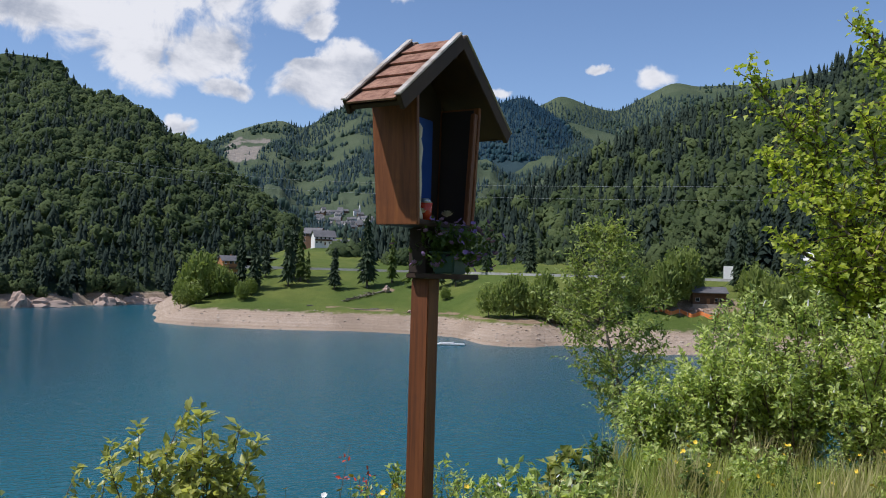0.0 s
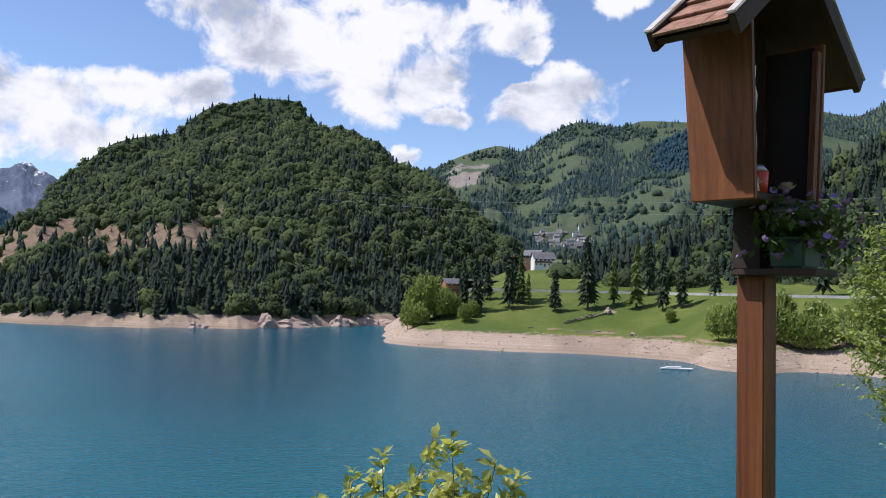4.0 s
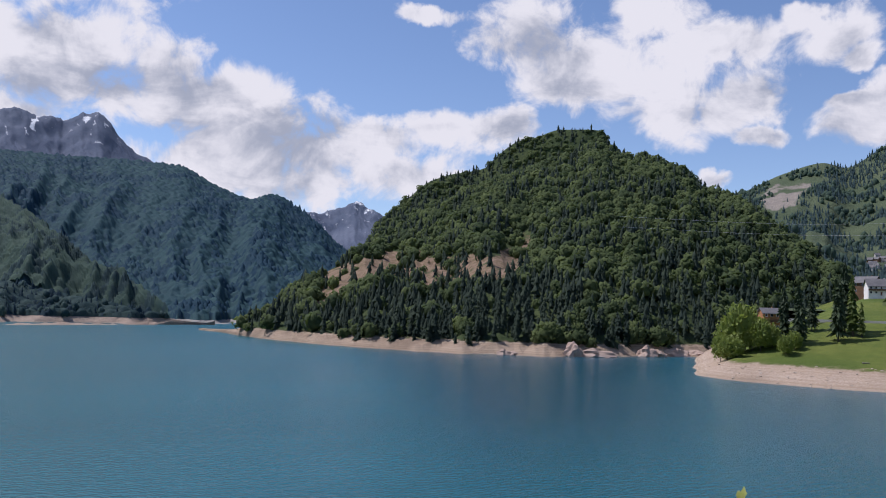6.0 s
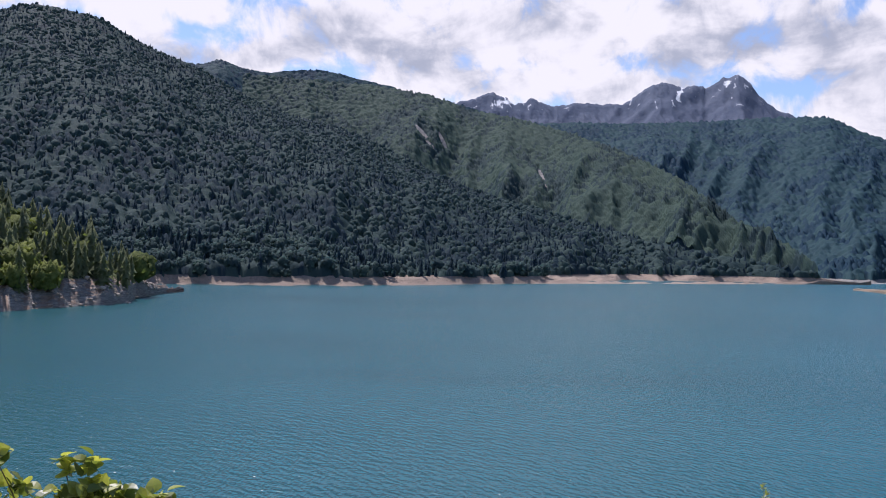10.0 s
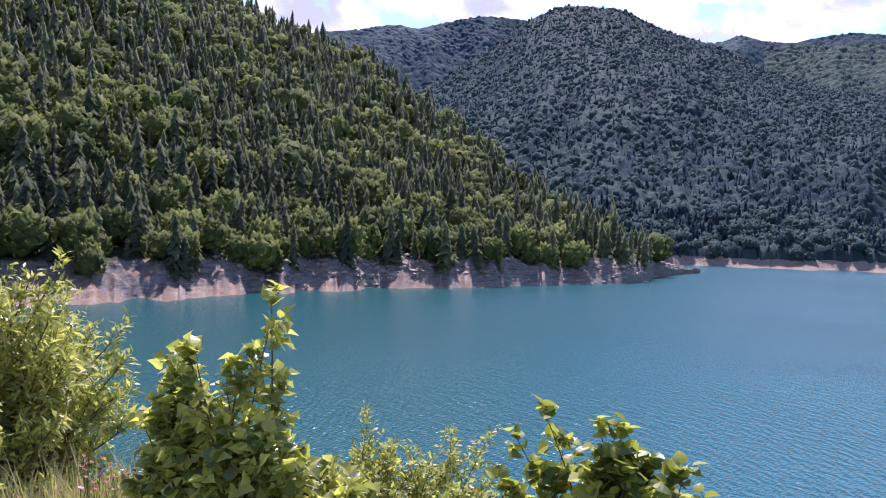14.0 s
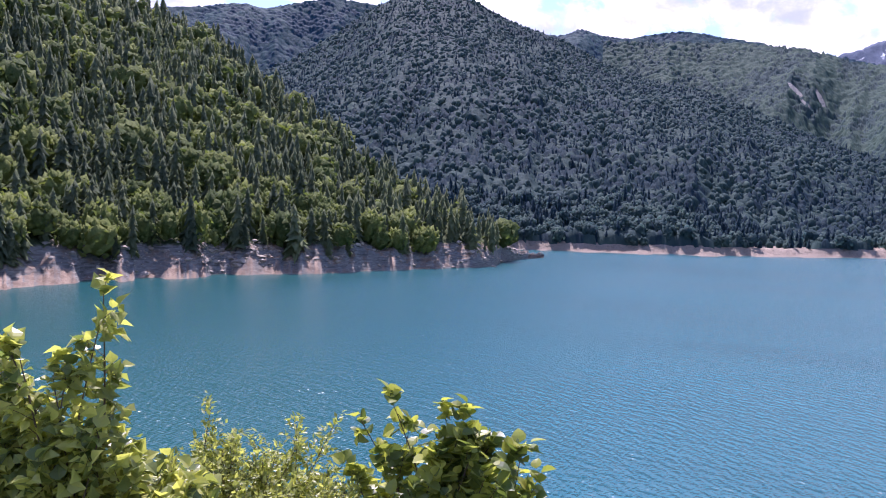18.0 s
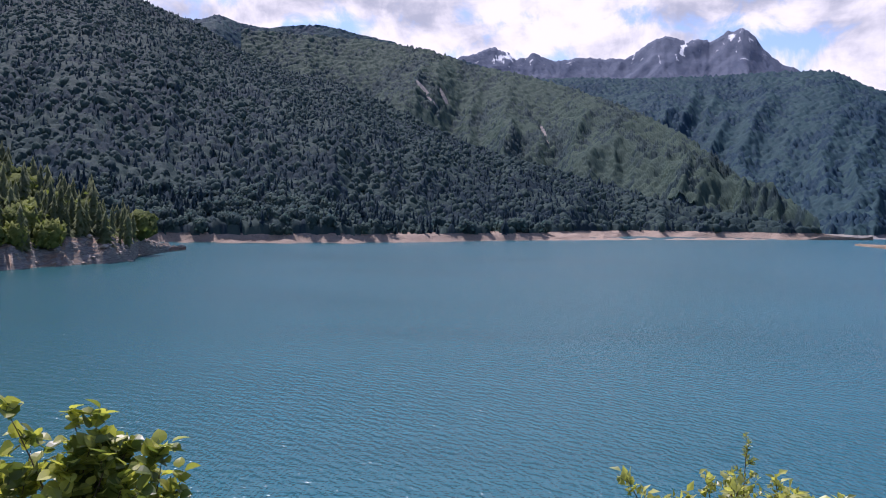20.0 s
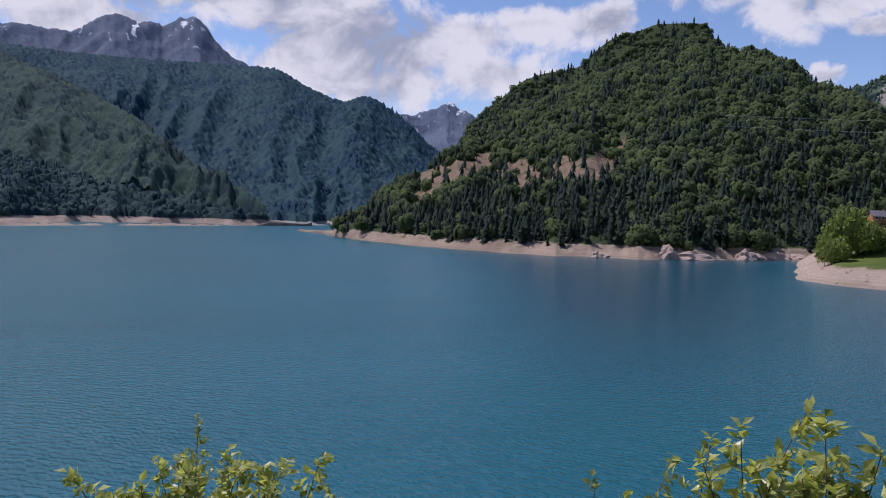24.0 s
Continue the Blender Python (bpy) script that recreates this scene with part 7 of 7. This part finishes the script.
def grass(name, label, patches, seed, blade=(0.16, 0.40), mat=None):
    """Blades of grass by the thousand."""
    r0 = np.random.default_rng(seed)
    P = []
    for (x, y, wx, wy, n) in patches:
        P.append(np.stack([r0.normal(x, wx, n), r0.normal(y, wy, n)], 1))
    P = np.concatenate(P)
    z = near_ground(P[:, 0], P[:, 1])
    n = len(P)
    h = r0.uniform(*blade, n)
    a = r0.uniform(0, 6.283, n)
    lean = r0.uniform(0.1, 0.55, n) * h
    w = r0.uniform(0.003, 0.007, n)
    dx, dy = np.cos(a), np.sin(a)
    root = np.stack([P[:, 0], P[:, 1], z - 0.02], 1)
    side = np.stack([-dy * w, dx * w, 0 * w], 1)
    m = root + np.stack([dx * lean * 0.35, dy * lean * 0.35, h * 0.6], 1)
    tip = root + np.stack([dx * lean, dy * lean, h], 1)
    v = np.stack([root - side, root + side, m - side * 0.7, m + side * 0.7, tip], 1).reshape(-1, 3)
    b = (np.arange(n) * 5)[:, None]
    f = np.concatenate([b + np.array([[0, 1, 3]]), b + np.array([[0, 3, 2]]), b + np.array([[2, 3, 4]])])
    t = np.clip(np.repeat(r0.normal(0.5, 0.25, n), 5), 0, 1)
    tagged(new(name, tri_mesh(name, v, f, [mat or GRASS], {"tint": t})), label, "grass", kind="stuff")


grass("grass", "tall sunlit meadow grass on the verge", [(2.6, 6.6, 1.1, 0.8, 9000), (4.2, 6.0, 1.0, 0.7, 8000), (1.2, 5.4, 0.5, 0.35, 3500), (0.3, 4.5, 0.35, 0.25, 1500), (2.2, 5.4, 0.9, 0.6, 5000), (-3.6, -1.75, 0.3, 0.3, 2500), (-3.0, -1.5, 0.35, 0.3, 3600), (-2.5, -2.6, 0.5, 0.5, 3500), (-2.0, -3.6, 0.5, 0.5, 2500), (-2.45, -1.2, 0.16, 0.14, 1800), (-0.5, 4.4, 0.3, 0.2, 600)], 4)
grass("tall_grass", "tall flowering grass between the willow and the sapling", [(-3.16, -1.75, 0.22, 0.2, 600), (-2.85, -1.45, 0.16, 0.14, 500), (-3.0, -1.95, 0.2, 0.16, 450)], 5, (0.35, 0.72), STRAW)
tuft = random.Random(15)
grass("grass_tufts", "tall straw-coloured grass tufts in the verge", [(tuft.uniform(0.8, 5.0), tuft.uniform(5.4, 7.6), 0.07, 0.07, 70) for _ in range(34)] + [(tuft.uniform(-3.9, -2.8), tuft.uniform(-2.1, -1.3), 0.05, 0.05, 60) for _ in range(10)], 6, (0.3, 0.6), STRAW)
grass("grass_bases", "short fresh green grass on the verge", [(tuft.uniform(0.5, 5.0), tuft.uniform(5.0, 7.4), 0.2, 0.2, 260) for _ in range(45)] + [(tuft.uniform(-3.8, -2.8), tuft.uniform(-2.2, -1.3), 0.12, 0.12, 160) for _ in range(24)] + [(tuft.uniform(-3.2, 5.0), tuft.uniform(-4.0, 5.0), 0.35, 0.35, 110) for _ in range(80)], 8, (0.12, 0.32), FRESH)
for k in range(26):
    hx, hy = tuft.uniform(0.7, 4.6), tuft.uniform(5.3, 7.4)
    hz = float(near_ground(hx, hy))
    shrub("meadow_herb", "leafy meadow herb growing in the grass", foot(hx, hy), fan(rg, hx, hy, 0.12, 0.12, hz + 0.2, hz + tuft.uniform(0.35, 0.6), 7), OVAL if k % 2 else SMALL, SALLOW if k % 3 else HERB, 100 + k, 7, 6, 0.13, 0.004, tint=0.55)


def meadow_flower(name, label, x, y, h, mat, size, heads, seed, group):
    r0 = random.Random(seed)
    root = tagged(new(name), label, "flower", group)
    root.location = foot(x, y)
    vs, fs, tips = [], [], []
    for k in range(heads):
        tip = np.array([r0.uniform(-0.08, 0.08), r0.uniform(-0.08, 0.08), h * r0.uniform(0.75, 1.05)])
        tube(vs, fs, [(0, 0, 0), tip * np.array([0.3, 0.3, 0.5]), tip], 0.002, 0.0012, 3)
        tips.append(tip)
    part("stem", tri_mesh("stem", vs, fs, [HERB], {"tint": np.full(len(vs), 0.5)}), root)
    b = bloom_mesh("blossom", mat, size, 8)
    for t in tips:
        part("blossom", b, root, "", Matrix.Translation(t) @ pose(0, 0, 0, r0.uniform(-50, 50), r0.uniform(-50, 50), 0))


rf = random.Random(9)
for k in range(34):
    meadow_flower("yellow_flower", "yellow meadow flower in the grass", rf.uniform(1.6, 4.4), rf.uniform(5.6, 7.4), rf.uniform(0.35, 0.6), YELLOW, 0.018, 3, k, "yellow meadow flowers")
for k in range(8):
    meadow_flower("yellow_flower", "yellow meadow flower in the grass", rf.uniform(-3.9, -3.3), rf.uniform(-2.3, -1.6), rf.uniform(0.25, 0.4), YELLOW, 0.014, 3, 30 + k, "yellow meadow flowers")
for k in range(22):
    meadow_flower("pink_flower", "pink meadow flower in the grass", rf.uniform(-3.9, -3.3), rf.uniform(-2.2, -1.5), rf.uniform(0.3, 0.5), PINK, 0.013, 4, 60 + k, "pink meadow flowers")
for k in range(16):
    meadow_flower("pink_flower", "pink meadow flower in the grass", rf.uniform(-2.55, -2.3), rf.uniform(-1.35, -1.0), rf.uniform(0.5, 0.75), PINK, 0.012, 4, 120 + k, "pink meadow flowers")
for k in range(18):
    meadow_flower("red_sorrel", "red-brown sorrel in the tall grass", rf.uniform(-3.35, -2.7), rf.uniform(-2.0, -1.3), rf.uniform(0.5, 0.75), SORREL, 0.011, 6, 160 + k, "sorrel in the tall grass")
for k in range(7):
    meadow_flower("yellow_flower", "yellow meadow flower in the grass", rf.uniform(-2.5, -2.25), rf.uniform(-1.1, -0.85), rf.uniform(0.35, 0.5), YELLOW, 0.014, 3, 140 + k, "yellow meadow flowers")
for k, (x, y, h, m, nm) in enumerate(((-0.42, 4.1, 0.82, YELLOW, "yellow_flower"), (-0.3, 4.1, 0.74, YELLOW, "yellow_flower"), (-0.22, 4.15, 0.72, YELLOW, "yellow_flower"), (-0.36, 4.2, 0.70, YELLOW, "yellow_flower"), (-0.62, 4.1, 0.78, PALE, "white_flower"), (-0.66, 4.12, 0.72, PALE, "white_flower"), (-0.72, 4.2, 0.84, PALE, "white_flower"), (0.3, 4.3, 0.72, PALE, "white_flower"), (0.22, 4.25, 0.74, YELLOW, "yellow_flower"), (0.55, 4.5, 0.7, PALE, "white_flower"), (0.75, 4.8, 0.66, PALE, "white_flower"))):
    meadow_flower(nm, nm.split("_")[0] + " meadow flower at the foot of the shrine", x, y, h, m, 0.016, 3, 90 + k, "flowers by the shrine")
shrub("herb_clump", "low leafy herbs at the foot of the shrine", foot(-0.1, 4.15), fan(rg, -0.05, 4.2, 0.40, 0.12, 22.75, 23.08, 30), NEAT, SALLOW, 61, 9, 8, 0.12, 0.004, tint=0.5)
shrub("herb_clump", "leafy flowering herbs beside the shrine post", foot(0.55, 4.6), fan(rg, 0.55, 4.6, 0.42, 0.16, 22.7, 23.0, 26), OVAL, SALLOW, 63, 8, 6, 0.12, 0.004, tint=0.5)
shrub("red_dock", "dry red-brown dock stalk beside the shrine", foot(-0.42, 4.3), [(-0.45, 4.28, 23.12), (-0.35, 4.3, 23.02), (-0.4, 4.3, 22.95)], SMALL, RED, 62, 7, 6, 0.08, 0.004)
